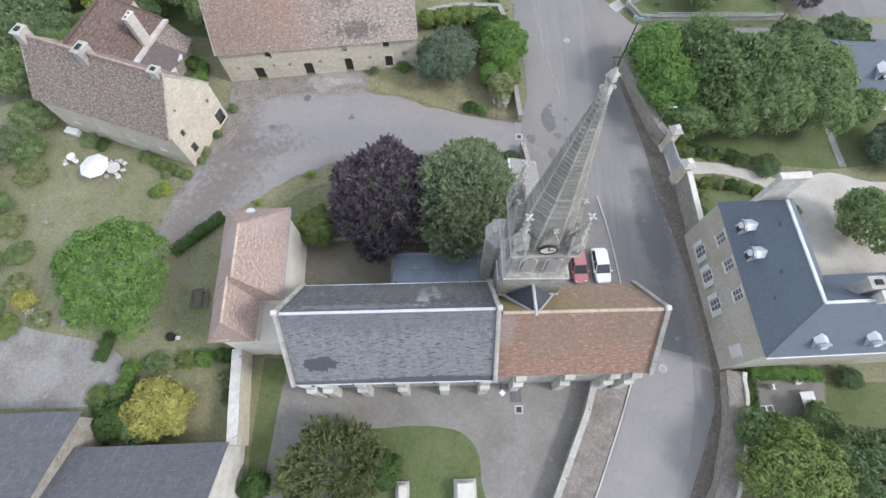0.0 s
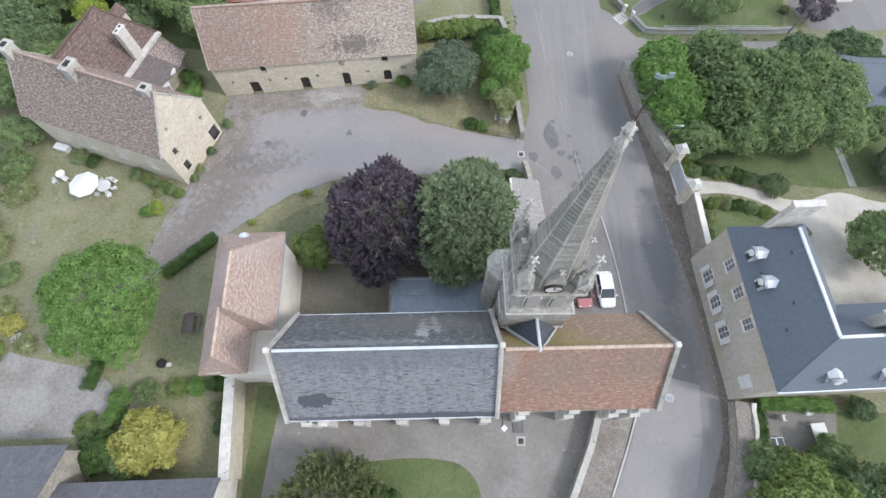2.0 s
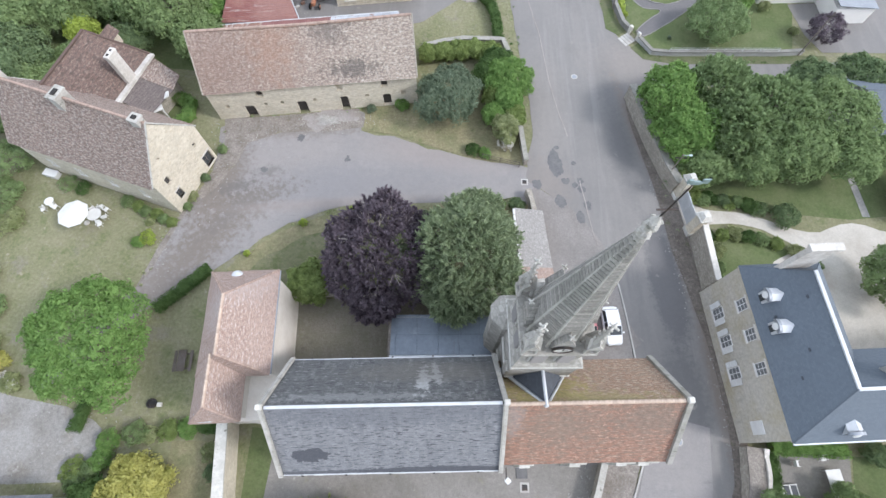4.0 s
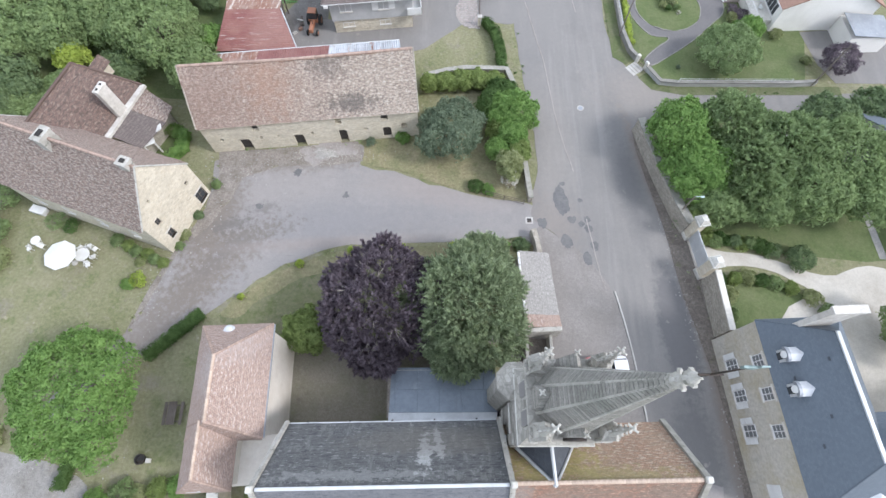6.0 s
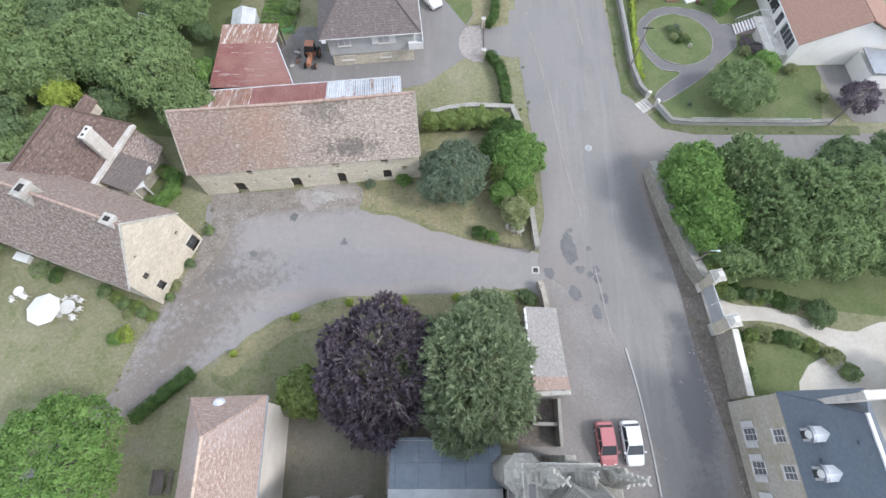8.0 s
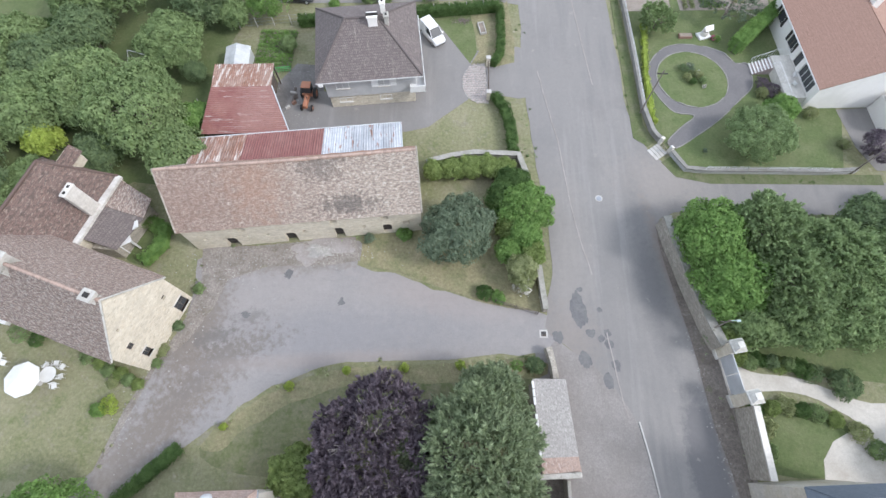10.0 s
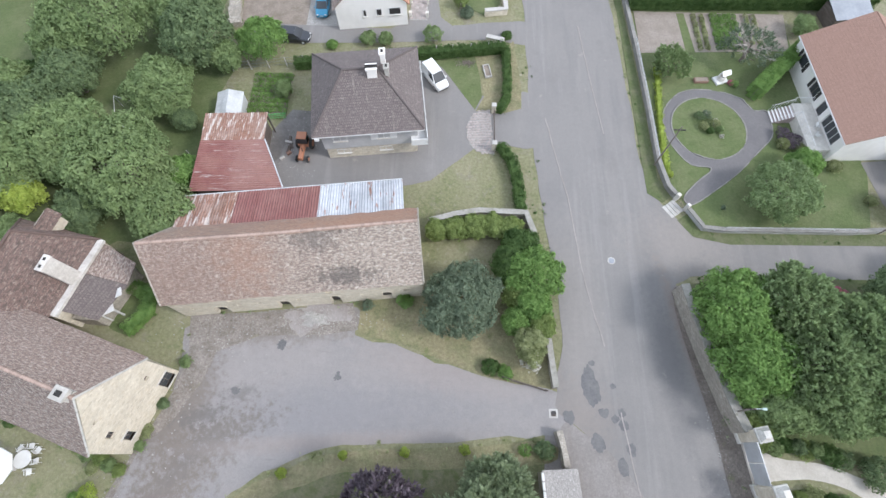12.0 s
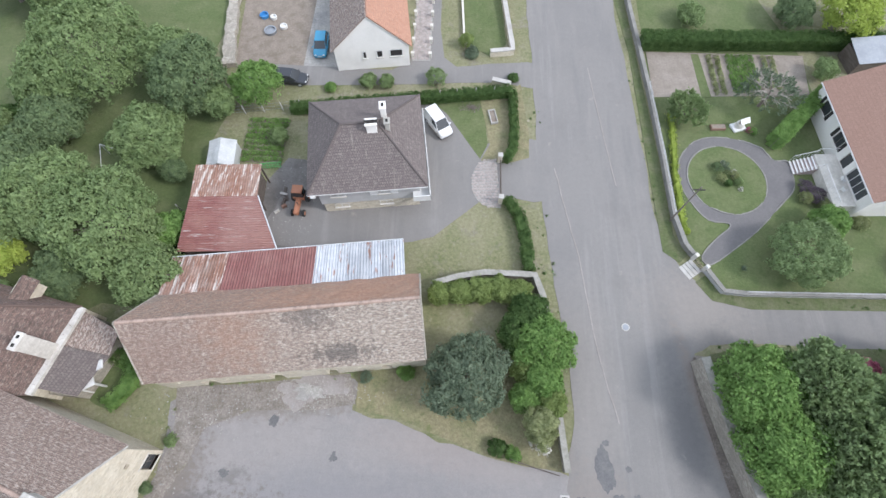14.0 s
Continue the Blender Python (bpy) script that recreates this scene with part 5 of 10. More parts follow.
def leaning(bm, z0=18.2):
    for v in bm.verts:
        if v.co.z > z0:
            v.co.x += LEAN[0] * (v.co.z - z0)
            v.co.y += LEAN[1] * (v.co.z - z0)
    return bm


part("tower_wall", boxes((-2.3, 2.3, -2.3, 2.3, 0, 14.2)), M["tower_stone"], tower, "weathered coursed stone tower shaft")
belfry = part("belfry", boxes((-1.95, 1.95, -1.95, 1.95, 14.2, 18.0)), M["tower_stone"], tower, "stone belfry stage")
for z, e in ((6.0, 2.4), (10.4, 2.4), (14.2, 2.42)):
    part("string_course", boxes((-e, e, -e, e, z - 0.12, z + 0.14), bevel=0.04), M["pale_stone"], tower, "pale moulded string course")
# sloped weathering above the shaft
bm = bmesh.new()
lo = [bm.verts.new((2.38 * a, 2.38 * b, 14.3)) for a, b in ((-1, -1), (1, -1), (1, 1), (-1, 1))]
hi = [bm.verts.new((1.93 * a, 1.93 * b, 15.1)) for a, b in ((-1, -1), (1, -1), (1, 1), (-1, 1))]
for i in range(4):
    bm.faces.new((lo[i], lo[(i + 1) % 4], hi[(i + 1) % 4], hi[i]))
part("weathering", bm, M["tower_stone"], tower, "sloped stone weathering")
part("parapet_ledge", boxes((-2.3, 2.3, -2.3, 2.3, 17.9, 18.2), bevel=0.06), M["tower_stone"], tower, "pale moulded stone ledge")
part("cornice_band", boxes((-2.12, 2.12, -2.12, 2.12, 17.6, 17.9), bevel=0.05), M["grey_stone"], tower)


def star(bm, z, r, h):
    """A carved finial: a slim stem with four leaves crossing, and a bud above."""
    box(bm, -r * 0.22, r * 0.22, -r * 0.22, r * 0.22, z - h, z + h * 0.5)
    for a in range(4):
        m = pose(0, 0, z, 0, -25, 90 * a + 45)
        box(bm, r * 0.1, r * 1.0, -r * 0.2, r * 0.2, -h * 0.16, h * 0.2, m, 0, 0.02)
    lathe([(r * 0.12, z + h * 0.4), (r * 0.36, z + h * 0.7), (r * 0.1, z + h * 1.15)], 6, 0.3, bm)


for k in range(4):
    turn = pose(0, 0, 0, 0, 0, 90 * k)
    for x in (-0.85, 0.85):
        # The wall is uncut: a near-black panel paints the shade inside the opening.
        op = part("belfry_opening", boxes((x - 0.45, x + 0.45, -1.99, -1.96, 15.2, 17.2)), M["dark"], tower, "near-black panel behind louvres for the belfry opening's shade", turn)
        for j in range(7):
            m = pose(x, -2.04, 15.35 + 0.29 * j, 28, 0, 0)
            part("louvre", boxes((-0.42, 0.42, -0.20, 0.12, -0.03, 0.03)), M["shed_slate"], op, "", m)
        bm = bmesh.new()
        for s in (-1, 1):
            tube(bm, (x + s * 0.52, -2.0, 15.1), (x + s * 0.52, -2.0, 16.9), 0.08, 0.08, 6)
            tube(bm, (x + s * 0.52, -2.0, 16.9), (x, -2.0, 17.65), 0.09, 0.09, 6)
        part("arch_moulding", bm, M["pale_stone"], op, "moulded stone arch")
    # corner pinnacle: open gabled base, slim spirelet, carved finial
    bm = bmesh.new()
    for sx in (-1, 1):
        for sy in (-1, 1):
            tube(bm, (0.36 * sx, 0.36 * sy, 18.1), (0.36 * sx, 0.36 * sy, 19.4), 0.10, 0.08, 6)
    box(bm, -0.2, 0.2, -0.2, 0.2, 18.1, 19.6)
    for a in (0, 90, 180, 270):
        m = pose(0, 0, 0, 0, 0, a)
        vs = [bm.verts.new(m @ Vector(p)) for p in ((-0.48, -0.47, 19.3), (0.48, -0.47, 19.3), (0, -0.47, 20.35), (0, 0, 20.2))]
        for q in ((0, 1, 2), (0, 2, 3), (1, 3, 2)):
            bm.faces.new([vs[i] for i in q])
    lathe([(0.40, 19.4), (0.24, 20.6), (0.14, 21.7), (0.06, 22.7)], 8, 0.39, bm)
    for a in range(4):
        m = pose(0, 0, 0, 0, 0, 90 * a)
        for r, z in ((0.30, 20.5), (0.22, 21.2), (0.15, 21.9)):
            box(bm, r - 0.08, r + 0.08, -0.05, 0.05, z, z + 0.13, m)
    pin = part("pinnacle", bm, M["grey_stone"], tower, "crocketed stone corner pinnacle", turn @ pose(-1.78, -1.78, 0))
    bm = bmesh.new()
    star(bm, 22.85, 0.30, 0.30)
    part("knop", bm, M["pale_stone"], pin, "pale carved knop")
    # gabled lucarne on each face
    bm = bmesh.new()
    box(bm, -0.55, 0.55, -2.0, -0.9, 18.1, 19.7)
    vs = [bm.verts.new(p) for p in ((-0.7, -2.06, 19.4), (0.7, -2.06, 19.4), (0, -2.06, 21.2), (-0.7, -0.7, 19.4), (0.7, -0.7, 19.4), (0, -0.7, 21.2))]
    for q in ((0, 1, 2), (0, 2, 5, 3), (1, 4, 5, 2), (3, 5, 4)):
        bm.faces.new([vs[i] for i in q])
    bmesh.ops.recalc_face_normals(bm, faces=bm.faces[:])
    luc = part("lucarne", bm, M["spire_stone"], tower, "gabled stone lucarne at the spire's foot", turn)
    bm = bmesh.new()
    star(bm, 21.45, 0.22, 0.24)
    for v in bm.verts:
        v.co.y -= 2.0
    part("knop", bm, M["pale_stone"], luc, "pale carved knop")
    if k == 0:
        part("clock_face", lathe([(0.56, 0), (0.56, 0.08), (0.50, 0.10)], 22), M["clock_white"], luc, "round white clock face", pose(0, -2.08, 19.0, 90, 0, 0))
        part("clock_rim", lathe([(0.60, -0.02), (0.64, 0.10), (0.60, 0.15), (0.53, 0.14), (0.53, -0.02)], 22), M["iron"], luc, "dark clock rim", pose(0, -2.08, 19.0, 90, 0, 0))
        part("clock_pointers", boxes((-0.04, 0.04, -0.02, 0.48, 0.112, 0.13), (-0.02, 0.34, -0.04, 0.04, 0.112, 0.13)), M["iron"], luc, "black clock pointers", pose(0, -2.08, 19.0, 90, 0, 0))
# octagonal spire, one stepped skin of stone courses
S0, S1, R0, R1 = 18.1, 32.2, 1.92, 0.16
courses = 44
prof = []
for i in range(courses):
    a, b = i / courses, (i + 1) / courses
    ra, rb = R0 + (R1 - R0) * a, R0 + (R1 - R0) * b
    prof += [(ra + 0.05, S0 + (S1 - S0) * a), (rb + 0.06, S0 + (S1 - S0) * (a + 0.86 / courses)), (rb - 0.03, S0 + (S1 - S0) * (a + 0.88 / courses)), (rb - 0.03, S0 + (S1 - S0) * b)]
spire = part("spire", leaning(lathe(prof, 8, math.pi / 8)), M["spire_stone"], tower, "octagonal grey stone spire in stepped courses")
for k in range(8):
    a = math.pi / 8 + k * math.pi / 4
    bm = bmesh.new()
    n = 22
    for i in range(n):
        u, w = i / n, (i + 0.94) / n
        tube(bm, ((R0 + (R1 - R0) * u) * math.cos(a), (R0 + (R1 - R0) * u) * math.sin(a), S0 + (S1 - S0) * u), ((R0 + (R1 - R0) * w) * math.cos(a), (R0 + (R1 - R0) * w) * math.sin(a), S0 + (S1 - S0) * w), 0.10 - 0.05 * u, 0.095 - 0.05 * u, 6)
    part("rib", leaning(bm), M["grey_stone"], spire, "rolled stone rib")
finial = part("finial", leaning(lathe([(0.16, 32.1), (0.26, 32.2), (0.24, 32.4), (0.13, 32.55), (0.13, 32.75), (0.24, 32.95), (0.2, 33.2), (0.10, 33.4), (0.05, 33.6)], 8)), M["grey_stone"], tower, "carved grey stone finial")
for z, r in ((32.35, 0.26), (33.05, 0.22)):
    for k in range(4):
        a = k * math.pi / 2 + (0.4 if r > 0.28 else 0.0)
        bm = bmesh.new()
        box(bm, r * 0.5, r * 1.35, -0.07, 0.07, -0.05, 0.09, pose(0, 0, z, 0, -25, math.degrees(a)), 0, 0.02)
        part("crocket", leaning(bm), M["grey_stone"], finial)
bm = bmesh.new()
tube(bm, (0, 0, 33.4), (0, 0, 35.8), 0.035, 0.022, 7)
tube(bm, (-0.32, 0, 34.1), (0.32, 0, 34.1), 0.035, 0.035, 6)
part("iron_cross", leaning(bm), M["iron"], tower, "black iron cross")
bm = bmesh.new()
blob(bm, (0.03, 0, 35.8), (0.2, 0.05, 0.11), 8, 6)
box(bm, 0.14, 0.34, -0.02, 0.02, 35.78, 36.0)
box(bm, -0.22, -0.11, -0.03, 0.03, 35.8, 35.97)
part("weathercock", leaning(bm), M["copper_green"], tower, "green copper weathercock")
# stair turret against the north-west corner, and the corner buttresses
part("stair_turret", lathe([(1.25, 0), (1.25, 12.9), (1.36, 13.0), (1.36, 13.25), (1.2, 13.35), (0.7, 13.9), (0.02, 14.2)], 8, 0.4), M["tower_stone"], tower, "polygonal stone stair turret with a low stone cap", pose(-2.15, 1.75, 0))
for sx, sy in ((1, 1), (1, -1), (-1, -1)):
    for k, (dx, dy) in enumerate(((sx, 0), (0, sy))):
        lo, hi = (min(0, dx), max(0, dx)), (min(0, dy), max(0, dy))
        q = 0.42
        bm = boxes((lo[0] * 1.0 - q * abs(dy), hi[0] * 1.0 + q * abs(dy), lo[1] * 1.0 - q * abs(dx), hi[1] * 1.0 + q * abs(dx), 0, 9.0),
                   (lo[0] * 0.6 - q * 0.9 * abs(dy), hi[0] * 0.6 + q * 0.9 * abs(dy), lo[1] * 0.6 - q * 0.9 * abs(dx), hi[1] * 0.6 + q * 0.9 * abs(dx), 9.0, 12.6), bevel=0.05)
        part("corner_buttress", bm, M["tower_stone"], tower, "angle buttress with stepped tops", pose(sx * 1.9, sy * 1.9, 0))

# ---- side chapel with its flat metal roof ----
chapel = thing("side_chapel", pose(-4.2, 11.3, 0, 0, 0, 1.5), "low stone side chapel with a grey sheet-metal roof", "chapel")
part("chapel_wall", boxes((0, 8.8, 0.0, 4.6, 0, 3.7)), M["grey_stone"], chapel)
bm = roof_slab((8.9, 4.8, 3.6), (-0.15, 4.8, 3.6), (-0.15, 1.0, 4.2), (8.9, 1.0, 4.2), 0.06, 1.0, 0, 0.01)
part("metal_roof", bm, M["zinc_blue"], chapel, "grey zinc sheet roof with standing seams")
for i in range(5):
    x = 0.3 + 1.9 * i
    bm = bmesh.new()
    tube(bm, (x, 1.0, 4.28), (x, 4.8, 3.68), 0.03, 0.03, 5)
    part("seam", bm, M["zinc_blue"], chapel)
bm = bmesh.new()
tube(bm, (0, 2.9, 3.98), (8.8, 2.9, 3.98), 0.03, 0.03, 5)
part("seam", bm, M["zinc_blue"], chapel)
part("gutter_board", boxes((-0.2, 8.9, -0.05, 1.0, 3.9, 4.25), bevel=0.02), M["zinc_pale"], chapel, "lead-lined gutter against the nave")
part("verge_board", boxes((-0.4, -0.15, 0.6, 4.8, 3.55, 3.85), bevel=0.02), M["dirt"], chapel, "mossy stone verge")

# ---- the long barn ----
def rows_of(parent, mat, slopes):
    for args, lab in slopes:
        part("roof_slope", roof_slab(*args), mat, parent, lab)


barn = thing("barn", pose(-27.25, 44.35, 0, 0, 0, 7.07), "long stone barn with an old mottled clay tile roof", "barn")
BL, BW, BE, BR = 23.6, 7.3, 4.7, 9.5
part("barn_wall", gable_walls(BL, BW, BE, BR, 0.6, (1,)), M["limestone"], barn, "cream rubble limestone wall")
bw = part("front_wall", boxes((0.6, BL - 0.6, -BW / 2, -BW / 2 + 0.6, 0, BE)), M["limestone"], barn, "cream rubble limestone wall with doors and hatches")
cuts = []
for x, w, z0, h in ((3.95, 1.25, 0.0, 1.9), (10.0, 1.15, 0.0, 1.95), (15.0, 0.95, 0.0, 2.15), (20.0, 0.95, 0.1, 2.0), (5.75, 0.75, 3.2, 4.2), (14.8, 0.7, 3.2, 4.25), (19.9, 0.75, 3.2, 4.25), (1.6, 0.35, 1.85, 2.3), (5.9, 0.35, 1.8, 2.2), (7.85, 0.35, 1.8, 2.2), (11.6, 0.4, 1.8, 2.25), (17.7, 0.4, 1.8, 2.2), (22.0, 0.6, 1.75, 2.5)):
    cuts.append((x - w / 2, x + w / 2, -BW / 2 - 0.3, -BW / 2 + 0.45, z0 - (0.05 if z0 == 0 else 0), h))
cut_openings(bw, cuts)
for c in cuts:
    w = c[1] - c[0]
    if w > 0.7:
        # Near-black panel paints the unlit depth of an open door or hatch.
        d = part("door" if c[4] < 1 else "hatch", boxes((c[0], c[1], -BW / 2 + 0.38, -BW / 2 + 0.44, max(c[4], 0), c[5])), M["opening_shade"], barn, "near-black panel standing in for the opening's inner shade")
        bm = bmesh.new()
        r = w / 2 + 0.16
        for k in range(9):
            a0, a1 = math.pi * k / 9, math.pi * (k + 0.93) / 9
            vs = []
            for yy in (-BW / 2 - 0.035, -BW / 2 + 0.1):
                for rr, aa in ((r - 0.17, a0), (r - 0.01, a0), (r - 0.01, a1), (r - 0.17, a1)):
                    vs.append(bm.verts.new(((c[0] + c[1]) / 2 + rr * math.cos(aa), yy, c[5] - 0.22 + rr * 0.72 * math.sin(aa))))
            for q in ((0, 1, 2, 3), (4, 7, 6, 5), (0, 4, 5, 1), (1, 5, 6, 2), (2, 6, 7, 3), (3, 7, 4, 0)):
                bm.faces.new([vs[i] for i in q])
        part("arch_stone", bm, M["limestone"], d, "pale arch stones")
part("roof_slope", roof_slab((-0.15, -BW / 2 - 0.22, BE - 0.28), (BL + 0.12, -BW / 2 - 0.22, BE - 0.28), (BL + 0.12, 0, BR + 0.05), (-0.15, 0, BR + 0.05), 0.14, 0.5, 0.22, 0.09, 1), M["tile_barn"], barn, "mottled old clay tile slope with lichen")
part("roof_slope", roof_slab((BL + 0.12, BW / 2 + 0.22, BE - 0.28), (-0.15, BW / 2 + 0.22, BE - 0.28), (-0.15, 0, BR + 0.05), (BL + 0.12, 0, BR + 0.05), 0.14, 0.5, 0.22, 0.09, 9), M["tile_barn_north"], barn, "brown old clay tile slope")
ridge_tiles((0, 0, BR + 0.12), (BL / 2, 0, BR - 0.08), 0.15, M["tile_hip"], barn, 0.36)
ridge_tiles((BL / 2, 0, BR - 0.08), (BL, 0, BR + 0.12), 0.15, M["tile_hip"], barn, 0.36)
for x in (-0.12, BL + 0.1):
    bm = bmesh.new()
    for s in (-1, 1):
        tube(bm, (x, s * (BW / 2 + 0.25), BE - 0.15), (x, 0, BR + 0.2), 0.09, 0.09, 6)
    part("verge", bm, M["rubble"], barn, "mortared grey roof verge")

# ---- the old house with its gable ----
house = thing("old_house", pose(-27.4, 31.75, 0, 0, 0, 161.8), "old limestone house with steep brown tile roof and chimneys", "house")
HL, HW, HE, HR = 17.3, 7.7, 5.6, 10.6
hw = part("house_wall", gable_walls(HL, HW, HE, HR, 0.6), M["limestone"], house, "cream limestone walls")
GW = [(-2.85, 1.3, 0.3, 2.0), (2.35, 0.55, 3.9, 4.9), (2.3, 0.75, 1.3, 2.5), (-2.5, 0.4, 3.9, 4.4), (1.5, 0.28, 6.9, 7.25)]
cut_openings(hw, [(-0.3, 0.5, y - w / 2, y + w / 2, z0, z1) for y, w, z0, z1 in GW])
for y, w, z0, z1 in GW:
    window_unit(house, pose(0.22, y, z0, 0, 0, -90), w, z1 - z0, 0.22, (2, 2), M["dark_wood"], sill=w > 0.6, lintel=M["white_stone"] if w > 0.6 else None)
for x in (3.0, 7.0, 11.0, 14.6):
    win = window_unit(house, pose(x, HW / 2 + 0.02, 2.0, 0, 0, 180), 0.8, 1.2, 0.04, (2, 3))
part("roof_slope", roof_slab((0.1, HW / 2 + 0.25, HE - 0.3), (HL + 0.1, HW / 2 + 0.25, HE - 0.3), (HL + 0.1, 0, HR + 0.05), (0.1, 0, HR + 0.05), 0.14, 0.5, 0.18, 0.08, 11), M["tile_house"], house, "brown weathered plain tile slope")
part("roof_slope", roof_slab((HL + 0.1, -HW / 2 - 0.2, HE - 0.3), (0.1, -HW / 2 - 0.2, HE - 0.3), (0.1, 0, HR + 0.05), (HL + 0.1, 0, HR + 0.05), 0.14, 0.5, 0.18, 0.08, 14), M["tile_house_north"], house, "mottled plain tile slope")
ridge_tiles((0.1, 0, HR + 0.12), (HL, 0, HR + 0.12), 0.15, M["tile_hip"], house, 0.36)
for x in (0.05, HL):
    bm = bmesh.new()
    for s in (-1, 1):
        tube(bm, (x, s * (HW / 2 + 0.2), HE - 0.15), (x, 0, HR + 0.2), 0.08, 0.08, 6)
    part("verge", bm, M["pale_stone"], house, "pale mortared roof verge")


def chimney(parent, x, y, z0, z1, lx, ly, mat=None, pots=1):
    bm = boxes((x - lx / 2, x + lx / 2, y - ly / 2, y + ly / 2, z0, z1 - 0.15), bevel=0.02)
    box(bm, x - lx / 2 - 0.08, x + lx / 2 + 0.08, y - ly / 2 - 0.08, y + ly / 2 + 0.08, z1 - 0.3, z1 - 0.12)
    c = part("chimney", bm, mat or M["grey_stone"], parent, "pale stone chimney stack")
    for p in range(pots):
        px = x + (p - (pots - 1) / 2) * 0.4 if lx > ly else x
        py = y + (p - (pots - 1) / 2) * 0.4 if ly >= lx else y
        part("flue", boxes((px - lx * 0.24, px + lx * 0.24, py - ly * 0.24, py + ly * 0.24, z1 - 0.14, z1 - 0.02)), M["dark"], c, "dark flue mouth")
    return c


chimney(house, 0.9, 0.0, HR - 1.2, HR + 0.8, 0.95, 0.85)
chimney(house, 9.5, 0.0, HR - 1.2, HR + 0.9, 0.9, 1.5)
chimney(house, HL - 0.5, 0.0, HR - 1.2, HR + 1.0, 0.9, 1.3)

wing = thing("house_wing", pose(0, 0, 0), "stone house wing with a steep brown tile roof and tall chimney", "house")
SE, NEc, NWc, SW = (-36.7, 39.3), (-34.9, 47.1), (-43.4, 49.0), (-45.2, 41.2)
part("wing_wall", prism([SE, NEc, NWc, SW], 0, 3.7), M["limestone"], wing, "cream limestone walls")
RN, RS = (-39.3, 45.7, 8.3), (-41.2, 38.0, 8.3)
part("roof_slope", roof_slab((*SE, 3.9), (*NEc, 3.6), RN, RS, 0.14, 0.5, 0.12, 0.08, 21), M["tile_wing"], wing, "dark brown weathered tile slope")
part("roof_slope", roof_slab((*NEc, 3.6), (*NWc, 3.6), RN, RN, 0.14, 0.5, 0.05, 0.07, 23), M["tile_wing"], wing, "dark brown hipped tile slope")
part("roof_slope", roof_slab((*NWc, 3.6), (*SW, 3.9), RS, RN, 0.14, 0.5, 0.12, 0.08, 25), M["tile_wing"], wing, "dark brown weathered tile slope")
ridge_tiles((RS[0], RS[1], 8.45), (RN[0], RN[1], 8.45), 0.15, M["tile_wing"], wing, 0.36)
for e in (NEc, NWc):
    ridge_tiles((e[0], e[1], 3.8), (RN[0], RN[1], 8.42), 0.13, M["tile_wing"], wing, 0.36, "hip_tile")
bm = bmesh.new()
p, q = Vector((SE[0] + 0.1, SE[1], 4.05)), Vector((NEc[0] + 0.1, NEc[1], 3.75))
m = Matrix.Translation(p) @ (q - p).to_track_quat("X", "Z").to_matrix().to_4x4()
for k in range(9):
    bm = bmesh.new()
    box(bm, (q - p).length * k / 9, (q - p).length * (k + 0.97) / 9, -0.38, 0.38, -0.15, 0.16, m)
    part("wall_coping", bm, M["old_render"], wing, "broad pale stone wall coping")
m = pose(-35.9, 43.0, 0, 0, 0, 77)
stack = boxes((-0.7, 0.7, -0.28, 0.28, 3.0, 7.9), (-0.76, 0.76, -0.34, 0.34, 7.75, 8.0), bevel=0.03)
cst = part("chimney", stack, M["old_render"], wing, "tall pale rendered chimney stack", m)
for k in (-0.35, 0.35):
    part("flue", boxes((k - 0.14, k + 0.14, -0.12, 0.12, 8.0, 8.03)), M["dark"], cst)
part("dormer_gable", boxes((-0.7, 0.7, -0.8, 0.8, 4.0, 5.6)), M["limestone"], wing, "", pose(-39.3, 48.2, 0, 0, 0, -13))
part("dormer_roof", roof_slab((-0.9, -1.2, 5.3), (-0.9, 1.2, 5.3), (0, 1.2, 6.1), (0, -1.2, 6.1), 0.1, 0.4, 0, 0.03, 27), M["tile_wing"], wing, "", pose(-39.3, 48.0, 0, 0, 0, -13))
part("dormer_roof", roof_slab((0.9, 1.2, 5.3), (0.9, -1.2, 5.3), (0, -1.2, 6.1), (0, 1.2, 6.1), 0.1, 0.4, 0, 0.03, 28), M["tile_wing"], wing, "", pose(-39.3, 48.0, 0, 0, 0, -13))
lean = thing("lean_to", pose(0, 0, 0), "low lean-to with a dark grey-brown tile roof", "outbuilding")
part("lean_wall", prism([(-36.3, 39.6), (-34.1, 39.5), (-32.1, 44.7), (-34.6, 46.7)], 0, 2.2), M["rubble"], lean)
part("roof_slope", roof_slab((-33.8, 39.5, 2.15), (-32.0, 43.1, 2.2), (-35.4, 43.6, 3.65), (-36.2, 39.9, 3.85), 0.12, 0.4, 0.03, 0.04, 31), M["tile_villa"], lean, "dark grey-brown tile slope")
part("roof_slope", roof_slab((-32.0, 43.1, 2.2), (-31.8, 45.3, 2.2), (-34.7, 46.8, 3.4), (-35.4, 43.6, 3.65), 0.12, 0.4, 0.03, 0.06, 32), M["tile_house"], lean, "lichened old tile slope")
part("skylight", boxes((-0.45, 0.45, -0.4, 0.4, 0, 0.15), bevel=0.02), M["white_paint"], lean, "white-framed skylight", pose(-32.6, 42.2, 2.3, 0, -22, 20))
part("porch_slab", boxes((-0.7, 0.7, -0.55, 0.55, 1.85, 2.0), bevel=0.02), M["white_paint"], lean, "white porch slab", pose(-33.6, 40.7, 0, 0, 0, 30))
part("porch_post", boxes((-0.65, -0.5, -0.45, -0.3, 0, 1.85), (0.5, 0.65, -0.45, -0.3, 0, 1.85)), M["white_paint"], lean, "", pose(-33.6, 40.7, 0, 0, 0, 30))

